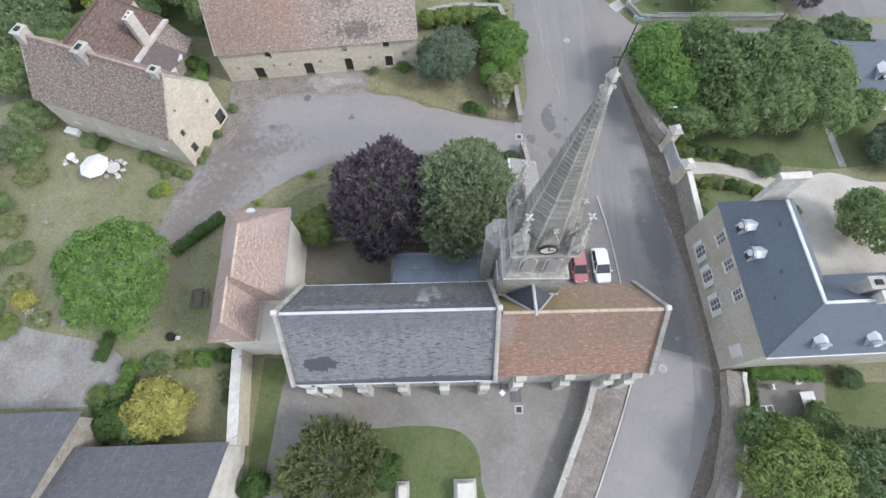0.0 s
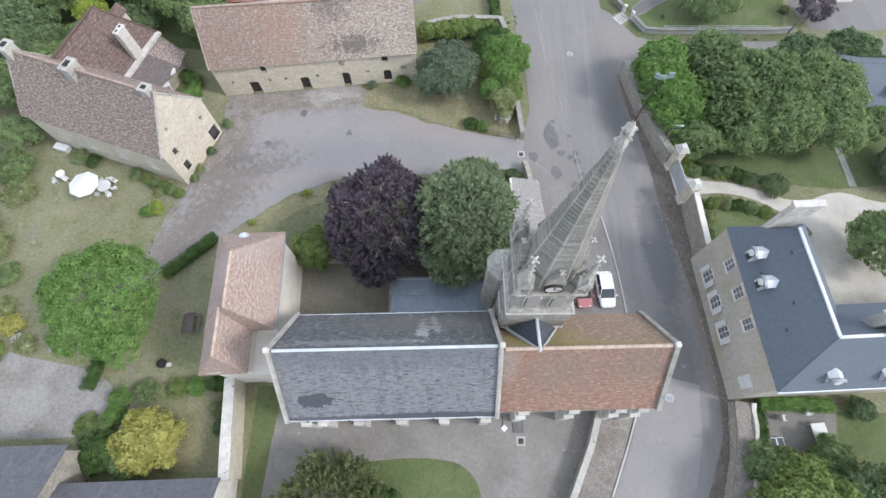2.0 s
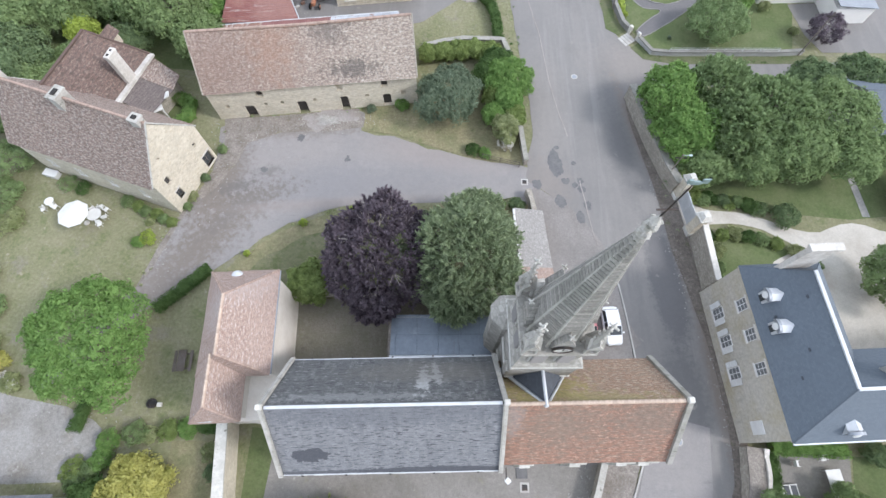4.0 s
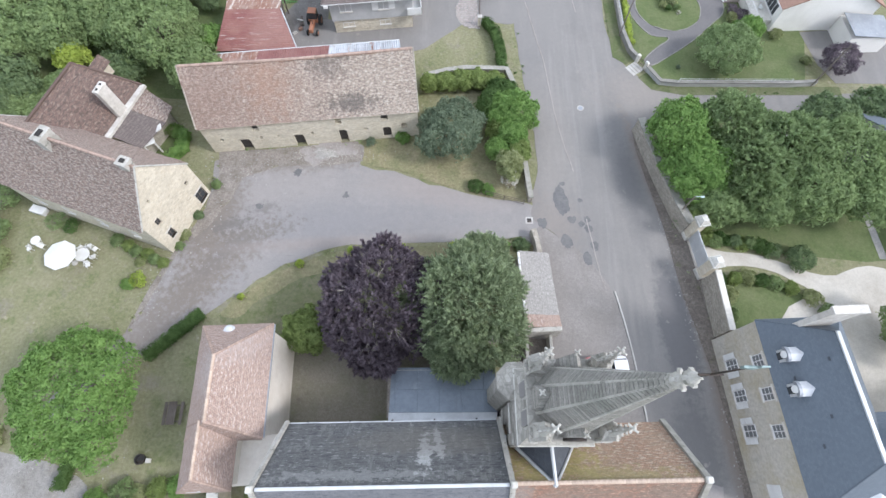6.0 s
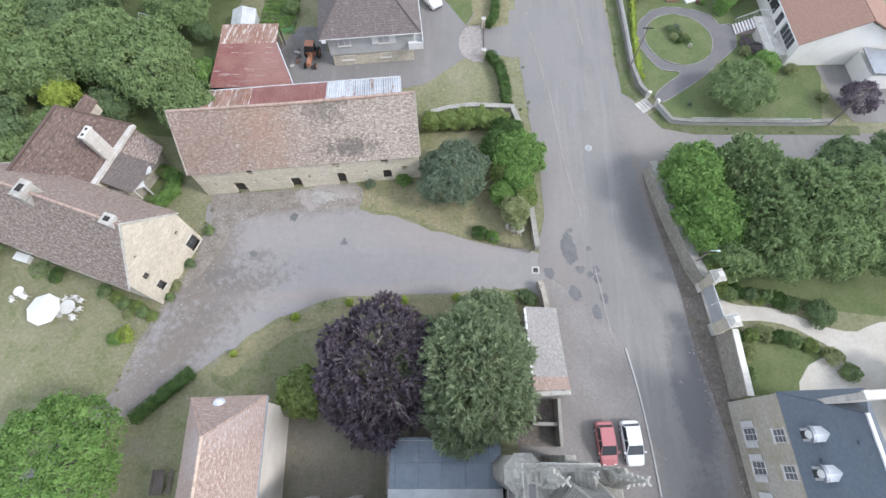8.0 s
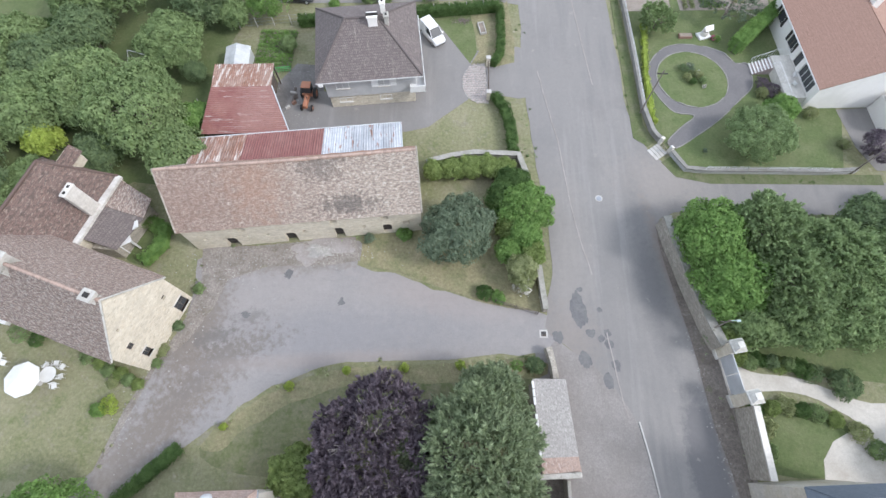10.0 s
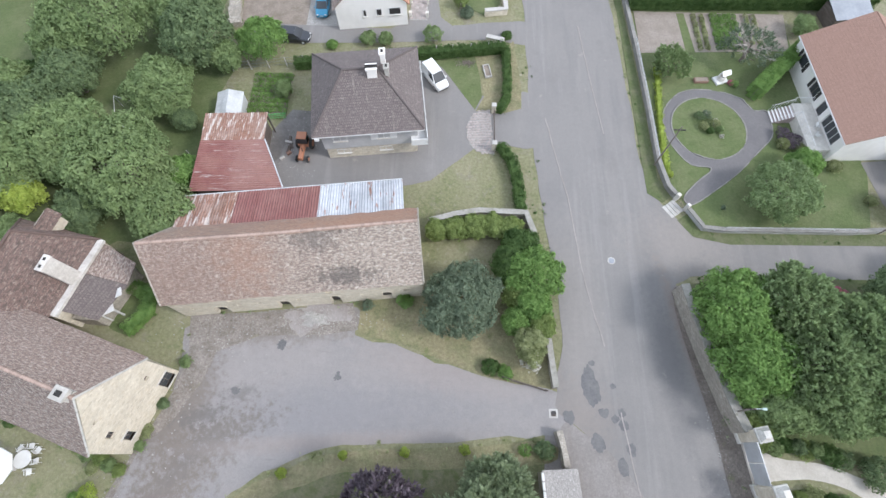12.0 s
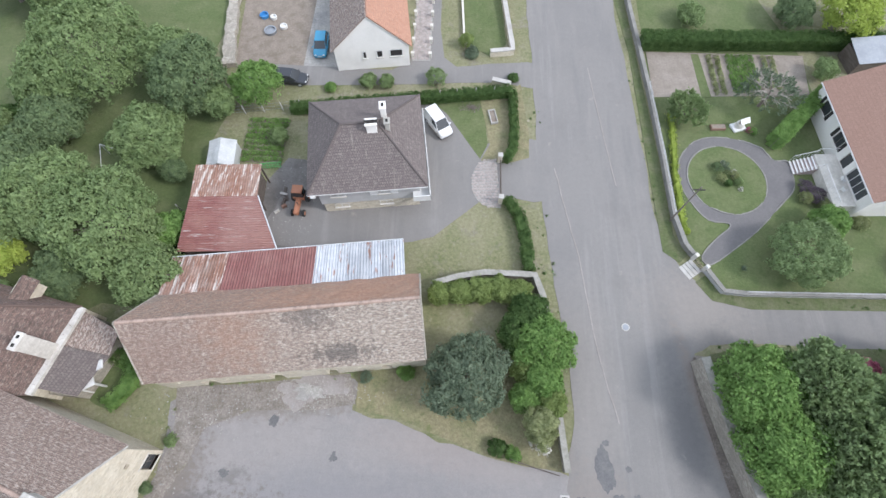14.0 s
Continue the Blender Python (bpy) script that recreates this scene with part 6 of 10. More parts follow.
# ---- presbytery west of the nave: two hipped blocks, the south one narrower ----
ves = thing("presbytery", pose(-16.6, 14.0, 0, 0, 0, 3.5), "cream plastered house with a hipped pinkish tile roof", "house")
VE, VR = 7.7, 10.6
part("wall", boxes((-2.5, 2.5, -3.9, 4.3, 0, VE)), M["plaster"], ves, "cream lime-plastered wall")
part("wall", boxes((-2.5, 0.6, -7.3, -3.88, 0, VE)), M["plaster"], ves, "cream lime-plastered wall")


def hipped(parent, x0, x1, y0, y1, z, ridge_z, xr, ya, yb, seeds):
    """A hipped roof over a rectangle, ridge at xr from ya to yb."""
    c = [(x0, y0, z), (x1, y0, z), (x1, y1, z), (x0, y1, z)]
    ra, rb = (xr, ya, ridge_z), (xr, yb, ridge_z)
    for k, q in enumerate(((c[1], c[2], rb, ra), (c[3], c[0], ra, rb), (c[2], c[3], rb, rb), (c[0], c[1], ra, ra))):
        part("roof_slope", roof_slab(*q, 0.12, 0.5, 0.04, 0.04, seeds + k), M["tile_vestry"], parent, "pinkish clay tile slope with pale lichen")
    ridge_tiles((ra[0], ra[1], ra[2] + 0.08), (rb[0], rb[1], rb[2] + 0.08), 0.12, M["tile_bedded"], parent)
    for a, b in ((c[0], ra), (c[1], ra), (c[2], rb), (c[3], rb)):
        ridge_tiles((a[0], a[1], a[2] + 0.09), (b[0], b[1], b[2] + 0.09), 0.10, M["tile_hip"], parent, 0.36, "hip_tile")


hipped(ves, -2.85, 2.88, -4.2, 4.6, VE - 0.05, VR, -0.3, -3.1, 1.6, 40)
hipped(ves, -2.85, 0.95, -7.65, -3.2, VE - 0.1, VR - 0.4, -0.8, -6.8, -3.0, 50)
part("rooflight_dome", lathe([(0.5, VE + 0.25), (0.5, VE + 0.5), (0.35, VE + 0.75), (0.1, VE + 0.85)], 14), M["zinc_pale"], ves, "round pale skylight dome", pose(-0.5, 4.05, 0))
part("rooflight", boxes((-0.55, 0.55, -0.5, 0.5, 0, 0.18), bevel=0.03), M["zinc_pale"], ves, "pale square skylight", pose(-1.6, -7.3, VE + 0.55, 60, 0, 0))
bm = bmesh.new()
tube(bm, (2.95, -4.2, VE - 0.1), (2.95, 4.6, VE - 0.1), 0.08, 0.08, 6)
part("gutter", bm, M["zinc"], ves, "grey zinc gutter")
annex = thing("presbytery_annex", pose(-15.3, 8.4, 0, 0, 0, 5.5), "small plastered link between house and nave", "outbuilding")
part("wall", boxes((-1.0, 2.3, -1.7, 1.75, 0, 4.6)), M["plaster"], annex)
part("roof_slope", roof_slab((2.5, -1.8, 4.4), (2.5, 1.8, 4.4), (-1.05, 1.8, 5.7), (-1.05, -1.8, 5.7), 0.1, 0.5, 0, 0.02, 46), M["plaster"], annex, "pale mortar-covered lean-to roof")

# ---- manor ----
manor = thing("manor", pose(27.0, 5.85, 0, 0, 0, 93.7), "large grey-rendered manor with a steep blue slate roof and dormers", "manor")
# local x runs north along the street front, local -y is east
ML, MW, ME, MR = 14.2, 6.9, 7.3, 11.0
mw = part("manor_wall", boxes((0, ML, -MW, 0, 0, ME)), M["manor_wall"], manor, "grey-buff rendered street wall, stained at the south end")
part("cornice", boxes((-0.1, ML + 0.06, -MW - 0.1, 0.08, ME - 0.14, ME + 0.04), bevel=0.03), M["manor_wall"], manor, "thin moulded eaves cornice")
E0 = ((-0.12, 0.06, ME + 0.02), (ML + 0.05, 0.06, ME + 0.02), (ML + 0.05, -MW - 0.1, ME + 0.02), (-0.12, -MW - 0.1, ME + 0.02))
r0, r1 = (3.2, -3.3, MR), (12.2, -3.4, MR)
part("roof_slope", roof_slab(E0[0], E0[1], r1, r0, 0.08, 0.8, 0, 0.01, 51), M["slate_blue"], manor, "smooth blue-grey slate slope")
part("roof_slope", roof_slab(E0[2], E0[3], r0, r1, 0.08, 0.8, 0, 0.01, 52), M["slate_blue"], manor, "smooth blue-grey slate slope")
part("roof_slope", roof_slab(E0[1], E0[2], r1, r1, 0.08, 0.8, 0, 0.01, 55), M["slate_blue"], manor, "smooth blue-grey slate hip")
part("lead_ridge", boxes((3.2, 12.3, -3.52, -3.2, MR + 0.04, MR + 0.2), bevel=0.04), M["zinc_pale"], manor, "pale zinc ridge")
for x, y in ((6.4, -1.9), (9.3, -0.9), (10.4, -2.6), (4.4, -1.2)):
    part("roof_vent", boxes((-0.14, 0.14, -0.12, 0.12, -0.02, 0.12), bevel=0.02), M["slate_dark"], manor, "small dark roof vent", pose(x, y, ME + 0.16 - y * (MR - ME) / 3.4, 47, 0, 0))
wing2 = thing("manor_wing", pose(27.0, 5.85, 0, 0, 0, 93.7), "south wing of the manor with blue slate roof", "manor")
part("wing_wall", boxes((-0.02, 6.3, -26.0, -MW - 0.02, 0, ME - 0.2)), M["manor_wall"], wing2)
part("roof_slope", roof_slab((-0.2, -26, ME), (-0.2, 0.06, ME), r0, (3.2, -26, MR), 0.08, 0.8, 0, 0.01, 53), M["slate_blue"], wing2, "smooth blue-grey slate slope")
part("roof_slope", roof_slab((6.6, -MW + 0.2, ME), (6.6, -26, ME), (3.2, -26, MR), (3.2, -3.4, MR), 0.08, 0.8, 0, 0.01, 54), M["slate_blue"], wing2, "smooth blue-grey slate slope")
part("lead_ridge", boxes((3.07, 3.33, -26, -3.3, MR - 0.02, MR + 0.16), bevel=0.03), M["zinc_pale"], wing2, "pale zinc ridge")
bm = bmesh.new()
tube(bm, (3.2, -3.3, MR + 0.1), (-0.15, 0.05, ME + 0.1), 0.06, 0.06, 6)
part("lead_hip", bm, M["slate_blue"], wing2)
part("gutter", boxes((-0.32, -0.16, -26, 0.06, ME - 0.05, ME + 0.1), bevel=0.03), M["zinc_pale"], wing2)
for xl, xu in ((5.8, 5.6), (8.7, 8.45), (11.35, 11.1)):
    window_unit(manor, pose(xl, 0.05, 1.5, 0, 0, 180), 1.05, 1.75, 0.04, (2, 3), shutters=True, pane=M["glass_pale"])
    window_unit(manor, pose(xu, 0.05, 5.45, 0, 0, 180), 1.05, 1.45, 0.04, (2, 3), lintel=M["white_stone"], pane=M["glass_pale"])
part("blind_window", boxes((0.6, 1.7, 0.0, 0.06, 2.6, 4.3), bevel=0.015), M["white_paint"], manor, "white painted blind window")


def dormer(parent, at, w=1.25, h=1.7, d=2.0, rounded=True):
    dm = new("dormer")
    dm.parent, dm.matrix_basis = parent, at
    bm = boxes((-w / 2, w / 2, 0, d, 0, h * 0.7))
    part("cheek", bm, M["zinc_pale"], dm)
    bm = bmesh.new()
    pts = [(-w / 2 - 0.12, h * 0.7)] + [(-(w / 2 + 0.12) * math.cos(math.pi * k / 8), h * 0.7 + 0.1 + 0.36 * math.sin(math.pi * k / 8)) for k in range(9)] + [(w / 2 + 0.12, h * 0.7)]
    f = [bm.verts.new((x, -0.12, z)) for x, z in pts]
    r = [bm.verts.new((x, 0.12, z)) for x, z in pts]
    bm.faces.new(f)
    bm.faces.new(r[::-1])
    for i in range(len(pts)):
        bm.faces.new((f[i], r[i], r[(i + 1) % len(pts)], f[(i + 1) % len(pts)]))
    part("pediment", bm, M["zinc"], dm, "rounded grey zinc pediment")
    for s in (-1, 1):
        e = s * (w / 2 + 0.06)
        p = [(e, 0.2, h * 0.70), (e, d + 0.2, h * 0.70), (0, d + 0.2, h * 0.70 + 0.3), (0, 0.2, h * 0.70 + 0.3)]
        part("roof", roof_slab(*(p if s < 0 else (p[1], p[0], p[3], p[2])), 0.05, 0.5), M["zinc_pale"], dm)
    part("oval_window", lathe([(0.3, 0), (0.3, 0.05), (0.24, 0.07)], 14), M["white_paint"], dm, "oval window frame", pose(0, -0.13, h * 0.72, 75, 0, 0))
    part("pane", boxes((-w * 0.3, w * 0.3, -0.03, 0.02, 0.2, h * 0.62)), M["glass"], dm)
    return dm


for x in (8.45, 11.07):
    dormer(manor, pose(x, -0.45, ME + 0.1, 0, 0, 180), 0.95, 2.2, 2.3)
for y in (-3.9, -8.2):
    dormer(wing2, pose(0.3, y, ME + 0.05, 0, 0, -90), 1.0, 1.9, 2.0)
chimney(manor, ML - 0.9, -3.0, ME + 0.6, 13.4, 0.45, 2.3, M["old_render"], pots=0)
part("chimney_cap", boxes((ML - 1.22, ML - 0.58, -4.3, -1.7, 13.3, 13.44), bevel=0.03), M["old_render"], manor, "pale stone cap slab")
chimney(wing2, 4.4, -7.4, MR - 1.6, MR + 1.0, 0.9, 1.2, pots=1)
chimney(wing2, 3.3, -8.2, MR - 0.4, MR + 1.0, 0.7, 1.6, M["white_stone"], pots=1)

# ---- villa with hipped roof ----
villa = thing("villa", pose(-10.5, 65.2, 0, 0, 0, 7.2), "rendered villa on a stone basement with a hipped brown tile roof", "villa")
part("basement", boxes((-5.0, 5.0, -4.95, 4.9, 0, 1.9)), M["limestone"], villa, "rubble stone basement")
part("wall", boxes((-5.15, 5.15, -5.1, 5.0, 1.9, 4.9)), M["grey_render"], villa, "grey-white rendered wall")
o, z = 0.75, 4.9
e = [(-5.15 - o, -5.0 - o, z), (5.15 + o, -5.0 - o, z), (5.15 + o, 4.95 + o, z), (-5.15 - o, 4.95 + o, z)]
ra, rb = (-2.0, -0.2, 8.3), (1.5, -0.2, 8.3)
for k, q in enumerate(((e[0], e[1], rb, ra), (e[2], e[3], ra, rb), (e[1], e[2], rb, rb), (e[3], e[0], ra, ra))):
    part("roof_slope", roof_slab(*q, 0.14, 0.6, 0, 0.012, 60 + k), M["tile_villa"], villa, "dark brown concrete tile slope")
ridge_tiles((ra[0], ra[1], ra[2] + 0.12), (rb[0], rb[1], rb[2] + 0.12), 0.12, M["tile_villa"], villa)
for a, b in ((e[0], ra), (e[3], ra), (e[1], rb), (e[2], rb)):
    ridge_tiles((a[0], a[1], a[2] + 0.14), (b[0], b[1], b[2] + 0.14), 0.11, M["tile_villa"], villa, 0.38, "hip_tile")
for a, b in ((0, 1), (1, 2), (3, 0)):
    bm = bmesh.new()
    tube(bm, e[a], e[b], 0.09, 0.09, 6)
    part("gutter", bm, M["white_paint"], villa, "white eaves gutter")
for x, w in ((-3.2, 1.5), (1.5, 1.4)):
    window_unit(villa, pose(x, -5.13, 3.2, 0, 0, 0), w, 1.3, 0.04, (2, 1), shutters=x > 0)
    window_unit(villa, pose(x, -4.98, 0.8, 0, 0, 0), w, 0.7, 0.04, (2, 1))
part("balcony", boxes((4.4, 6.2, -6.2, -5.05, 2.9, 3.1), (4.4, 6.2, -6.2, -6.1, 3.1, 3.9), (6.1, 6.2, -6.2, 4.8, 3.1, 3.9), (5.15, 6.2, -5.05, 4.8, 2.9, 3.1), bevel=0.015), M["white_paint"], villa, "white rendered balcony")
part("barge_lamp", boxes((-5.7, -5.2, -5.9, -5.4, 4.45, 4.85), bevel=0.05), M["white_paint"], villa, "white gutter box")
chimney(villa, 1.0, -0.75, 7.2, 9.3, 1.0, 0.7, M["white_render"], 3)
chimney(villa, 2.2, 0.9, 7.0, 9.6, 0.5, 0.75, M["white_render"], 1)
chimney(villa, 2.5, -0.5, 6.9, 9.0, 0.45, 0.6, M["grey_stone"], 1)

# ---- white house to the north ----
wh = thing("white_house", pose(-11.6, 80.0, 0, 0, 0, 98), "white rendered house with orange and brown tile roof", "house")
part("wall", gable_walls(16, 8.9, 3.4, 7.7, 0.35), M["white_render"], wh)
part("roof_slope", roof_slab((-0.15, -4.75, 3.1), (16.2, -4.75, 3.1), (16.2, 0, 7.75), (-0.15, 0, 7.75), 0.13, 0.6, 0, 0.01, 70), M["tile_orange"], wh, "bright orange tile slope")
part("roof_slope", roof_slab((16.2, 4.75, 3.1), (-0.15, 4.75, 3.1), (-0.15, 0, 7.75), (16.2, 0, 7.75), 0.13, 0.6, 0, 0.01, 71), M["tile_house"], wh, "brown tile slope")
for y, w in ((-2.9, 1.5), (-0.9, 0.7), (0.9, 0.4)):
    # No recess is cut; this near-black slab paints its shade behind the frame.
    part("window_recess", boxes((-0.03, 0.03, y - w / 2, y + w / 2, 1.75, 2.75)), M["dark"], wh, "near-black slab for the window recess's shade")
    window_unit(wh, pose(-0.06, y, 1.75, 0, 0, -90), w, 1.0, 0.04, (1, 1))

# ---- house with the brown roof, east of the road ----
eh = thing("east_house", pose(43.6, 61.2, 0, 0, 0, 93), "white rendered house with a large reddish-brown roof", "house")
part("wall", gable_walls(15.2, 12.0, 3.7, 6.6, 0.35, (-1,)), M["white_render"], eh, "white rendered wall", pose(0, -3.9, 0))
# centre, width, sill and head of each opening in the garden front
EH_WIN = ((12.7, 1.5, 1.6, 3.25, 1), (8.4, 1.5, 1.5, 3.25, 2), (5.7, 1.1, 1.27, 3.4, 1), (2.75, 3.3, 1.27, 3.4, 4))
panels, edge_x = [], 0.35
for x, w, z0, z1, n in sorted(EH_WIN):
    panels += [(edge_x, x - w / 2, 0, 3.7), (x - w / 2, x + w / 2, 0, z0), (x - w / 2, x + w / 2, z1, 3.7)]
    edge_x = x + w / 2
for x0, x1, z0, z1 in panels + [(edge_x, 14.85, 0, 3.7)]:
    part("wall_panel", boxes((x0, x1, 1.75, 2.1, z0, z1)), M["white_render"], eh, "white rendered garden front")
part("roof_slope", roof_slab((15.3, 2.55, 3.55), (-0.35, 2.55, 3.55), (-0.35, -3.9, 6.9), (15.3, -3.9, 6.9), 0.13, 0.7, 0, 0.005, 80), M["tile_brown"], eh, "plain reddish-brown tile slope")
part("roof_slope", roof_slab((-0.35, -10.4, 3.5), (15.3, -10.4, 3.5), (15.3, -3.9, 6.9), (-0.35, -3.9, 6.9), 0.13, 0.7, 0, 0.005, 81), M["tile_brown"], eh, "plain reddish-brown tile slope")
bm = bmesh.new()
tube(bm, (15.3, 2.6, 3.55), (-0.35, 2.6, 3.55), 0.09, 0.09, 6)
part("gutter", bm, M["white_paint"], eh, "white eaves gutter")
for x, w, z0, z1, n in EH_WIN:
    window_unit(eh, pose(x, 1.97, z0, 0, 0, 180), w, z1 - z0, 0.12, (n, 1), M["white_paint"] if n == 4 else M["dark_wood"], sill=False)
for x in (11.65, 13.75, 7.35, 9.45):
    part("shutter", boxes((x - 0.22, x + 0.22, 2.1, 2.15, 1.6, 3.2), bevel=0.012), M["dark"], eh, "dark painted shutter folded back")
part("cellar_door", boxes((13.9, 14.7, 2.1, 2.15, 0.05, 1.2)), M["dark_wood"], eh, "dark cellar hatch")
part("terrace", boxes((0.6, 7.2, 2.12, 4.5, 0, 1.25)), M["white_stone"], eh, "pale paved raised terrace")
for k in range(7):
    part("step", boxes((5.35, 7.05, 4.5 + 0.31 * k, 4.81 + 0.31 * k, 0, 1.1 - 0.155 * k), bevel=0.02), M["pink_step"], eh, "worn pinkish terrace step")
    part("nosing", boxes((5.35, 7.05, 4.66 + 0.31 * k, 4.83 + 0.31 * k, 1.09 - 0.155 * k, 1.115 - 0.155 * k)), M["white_paint"], eh, "white step nosing")
bm = bmesh.new()
for a, b in (((7.3, 2.2), (7.3, 4.4)), ((7.1, 4.5), (7.1, 6.6)), ((5.3, 4.5), (5.3, 6.6)), ((0.7, 4.4), (5.3, 4.4))):
    za, zb = 2.15, (2.15 if b[1] < 4.5 else 1.1)
    tube(bm, (*a, za), (*b, zb), 0.03, 0.03, 5)
    for k in range(8):
        x, y, z = a[0] + (b[0] - a[0]) * k / 7, a[1] + (b[1] - a[1]) * k / 7, za + (zb - za) * k / 7
        tube(bm, (x, y, z - 0.9), (x, y, z), 0.015, 0.015, 4)
part("railing", bm, M["white_paint"], eh, "white metal railing")
part("chimney", boxes((9.0, 9.8, -5.2, -4.3, 5.5, 7.6), bevel=0.03), M["white_render"], eh)
part("lean_roof", roof_slab((-0.4, -11.0, 2.4), (-4.2, -11.0, 2.3), (-4.2, -5.6, 2.9), (-0.4, -5.6, 3.0), 0.08, 0.8), M["zinc"], eh, "grey flat garage roof")
part("garage_wall", boxes((-4.0, -0.1, -10.8, -5.8, 0, 2.3)), M["white_render"], eh)

# ---- metal-roofed sheds behind the barn ----
def corrugated(a, b, c, d, pitch=0.24, amp=0.05):
    """Corrugated sheet over eave a-b and ridge d-c."""
    a, b, c, d = (Vector(p) for p in (a, b, c, d))
    n = int((b - a).length / pitch) * 4
    bm = bmesh.new()
    nrm = (b - a).cross(d - a).normalized()
    if nrm.z < 0:
        nrm = -nrm
    lo, hi = [], []
    for i in range(n + 1):
        k = nrm * (amp * math.sin(math.tau * i / 4 + 0.4))
        lo.append((bm.verts.new(a.lerp(b, i / n) + k), bm.verts.new(a.lerp(b, i / n) + k - nrm * 0.02)))
        hi.append((bm.verts.new(d.lerp(c, i / n) + k), bm.verts.new(d.lerp(c, i / n) + k - nrm * 0.02)))
    for i in range(n):
        bm.faces.new((lo[i][0], lo[i + 1][0], hi[i + 1][0], hi[i][0]))
        bm.faces.new((lo[i][1], hi[i][1], hi[i + 1][1], lo[i + 1][1]))
        bm.faces.new((lo[i][0], lo[i][1], lo[i + 1][1], lo[i + 1][0]))
        bm.faces.new((hi[i][0], hi[i + 1][0], hi[i + 1][1], hi[i][1]))
    return bm


def sheet_edge(p, q, r=0.07):
    bm = bmesh.new()
    tube(bm, p, q, r, r, 6)
    return bm


sh = thing("long_shed", pose(-27.25, 44.35, 0, 0, 0, 7.07), "long lean-to shed with patched corrugated metal roof", "shed")
part("shed_wall", boxes((0.3, 22.0, 4.2, 7.8, 0, 3.0)), M["dark_wood"], sh, "dark plank wall")
for (x0, x1), mt, lab in (((0.0, 5.4), "rust_sheet", "rusty pale-streaked corrugated sheets"), ((5.4, 13.8), "red_sheet", "dull red corrugated sheets"), ((13.8, 22.3), "grey_sheet", "pale blue-grey corrugated sheets with rust")):
    n = round((x1 - x0) / 1.05)
    for i in range(n):
        a, b = x0 + (x1 - x0) * i / n, x0 + (x1 - x0) * (i + 1) / n + 0.05
        u = 0.012 * (i % 2)
        part("roof_sheet", corrugated((b, 8.2 + 0.06 * (i % 3), 3.1 + u), (a, 8.2 + 0.06 * (i % 3), 3.1 + u), (a, 3.8, 4.6 + u), (b, 3.8, 4.6 + u)), M[mt], sh, lab)
part("eaves_strip", sheet_edge((0, 8.25, 3.12), (22.3, 8.25, 3.12)), M["zinc_pale"], sh, "pale metal eaves strip")
sh2 = thing("red_shed", pose(-28.0, 53.2, 0, 0, 0, 3), "open shed with dull red corrugated metal roof", "shed")
part("shed_wall", boxes((0.3, 6.4, 0.3, 9.6, 0, 2.5)), M["dark_wood"], sh2)
for y in (0.4, 3.3, 6.0, 9.4):
    part("post", boxes((6.75, 6.9, y, y + 0.15, 0, 2.9)), M["dark_wood"], sh2)
part("verge", sheet_edge((9.65, 0, 2.95), (7.5, 5.4, 4.25)), M["zinc_pale"], sh2, "pale metal edge strip")
part("roof_sheet", corrugated((-0.2, 0, 2.9), (0.7, 5.4, 4.2), (7.4, 5.4, 4.2), (9.6, 0, 2.9)), M["red_worn_sheet"], sh2, "dull red corrugated sheets")
part("roof_sheet", corrugated((-0.2, 10.1, 2.8), (6.8, 10.1, 2.8), (7.4, 5.4, 4.15), (0.7, 5.4, 4.15)), M["rust_sheet"], sh2, "rusty pale-streaked corrugated sheets")

# ---- slate-roofed farm building in the south-west ----
fb = thing("farm_building", pose(-17.2, -6.2, 0, 0, 0, 183), "long farm building with a dark slate roof and pale gable", "farm building")
part("wall", gable_walls(17.5, 9.0, 3.6, 6.4, 0.5), M["white_stone"], fb, "pale stone wall")
part("roof_slope", roof_slab((0.1, -4.75, 3.4), (17.5, -4.75, 3.4), (17.5, 0, 6.5), (0.1, 0, 6.5), 0.1, 0.7, 0.03, 0.02, 90), M["slate_barn"], fb, "dark slate slope")
part("roof_slope", roof_slab((17.5, 4.75, 3.4), (0.1, 4.75, 3.4), (0.1, 0, 6.5), (17.5, 0, 6.5), 0.1, 0.7, 0.03, 0.02, 91), M["slate_barn"], fb, "dark slate slope")
fb2 = thing("farm_building", pose(-30.5, -5.6, 0, 0, 0, 183), "farm building with a dark slate roof", "farm building")
part("wall", gable_walls(25, 12.0, 3.9, 6.8, 0.5), M["rubble"], fb2)
part("roof_slope", roof_slab((-0.2, -6.4, 3.7), (25, -6.4, 3.7), (25, 0, 6.95), (-0.2, 0, 6.95), 0.1, 0.8, 0.03, 0.02, 92), M["slate_barn"], fb2, "dark slate slope")
part("roof_slope", roof_slab((25, 6.4, 3.7), (-0.2, 6.4, 3.7), (-0.2, 0, 6.95), (25, 0, 6.95), 0.1, 0.8, 0.03, 0.02, 93), M["slate_barn"], fb2, "dark slate slope")

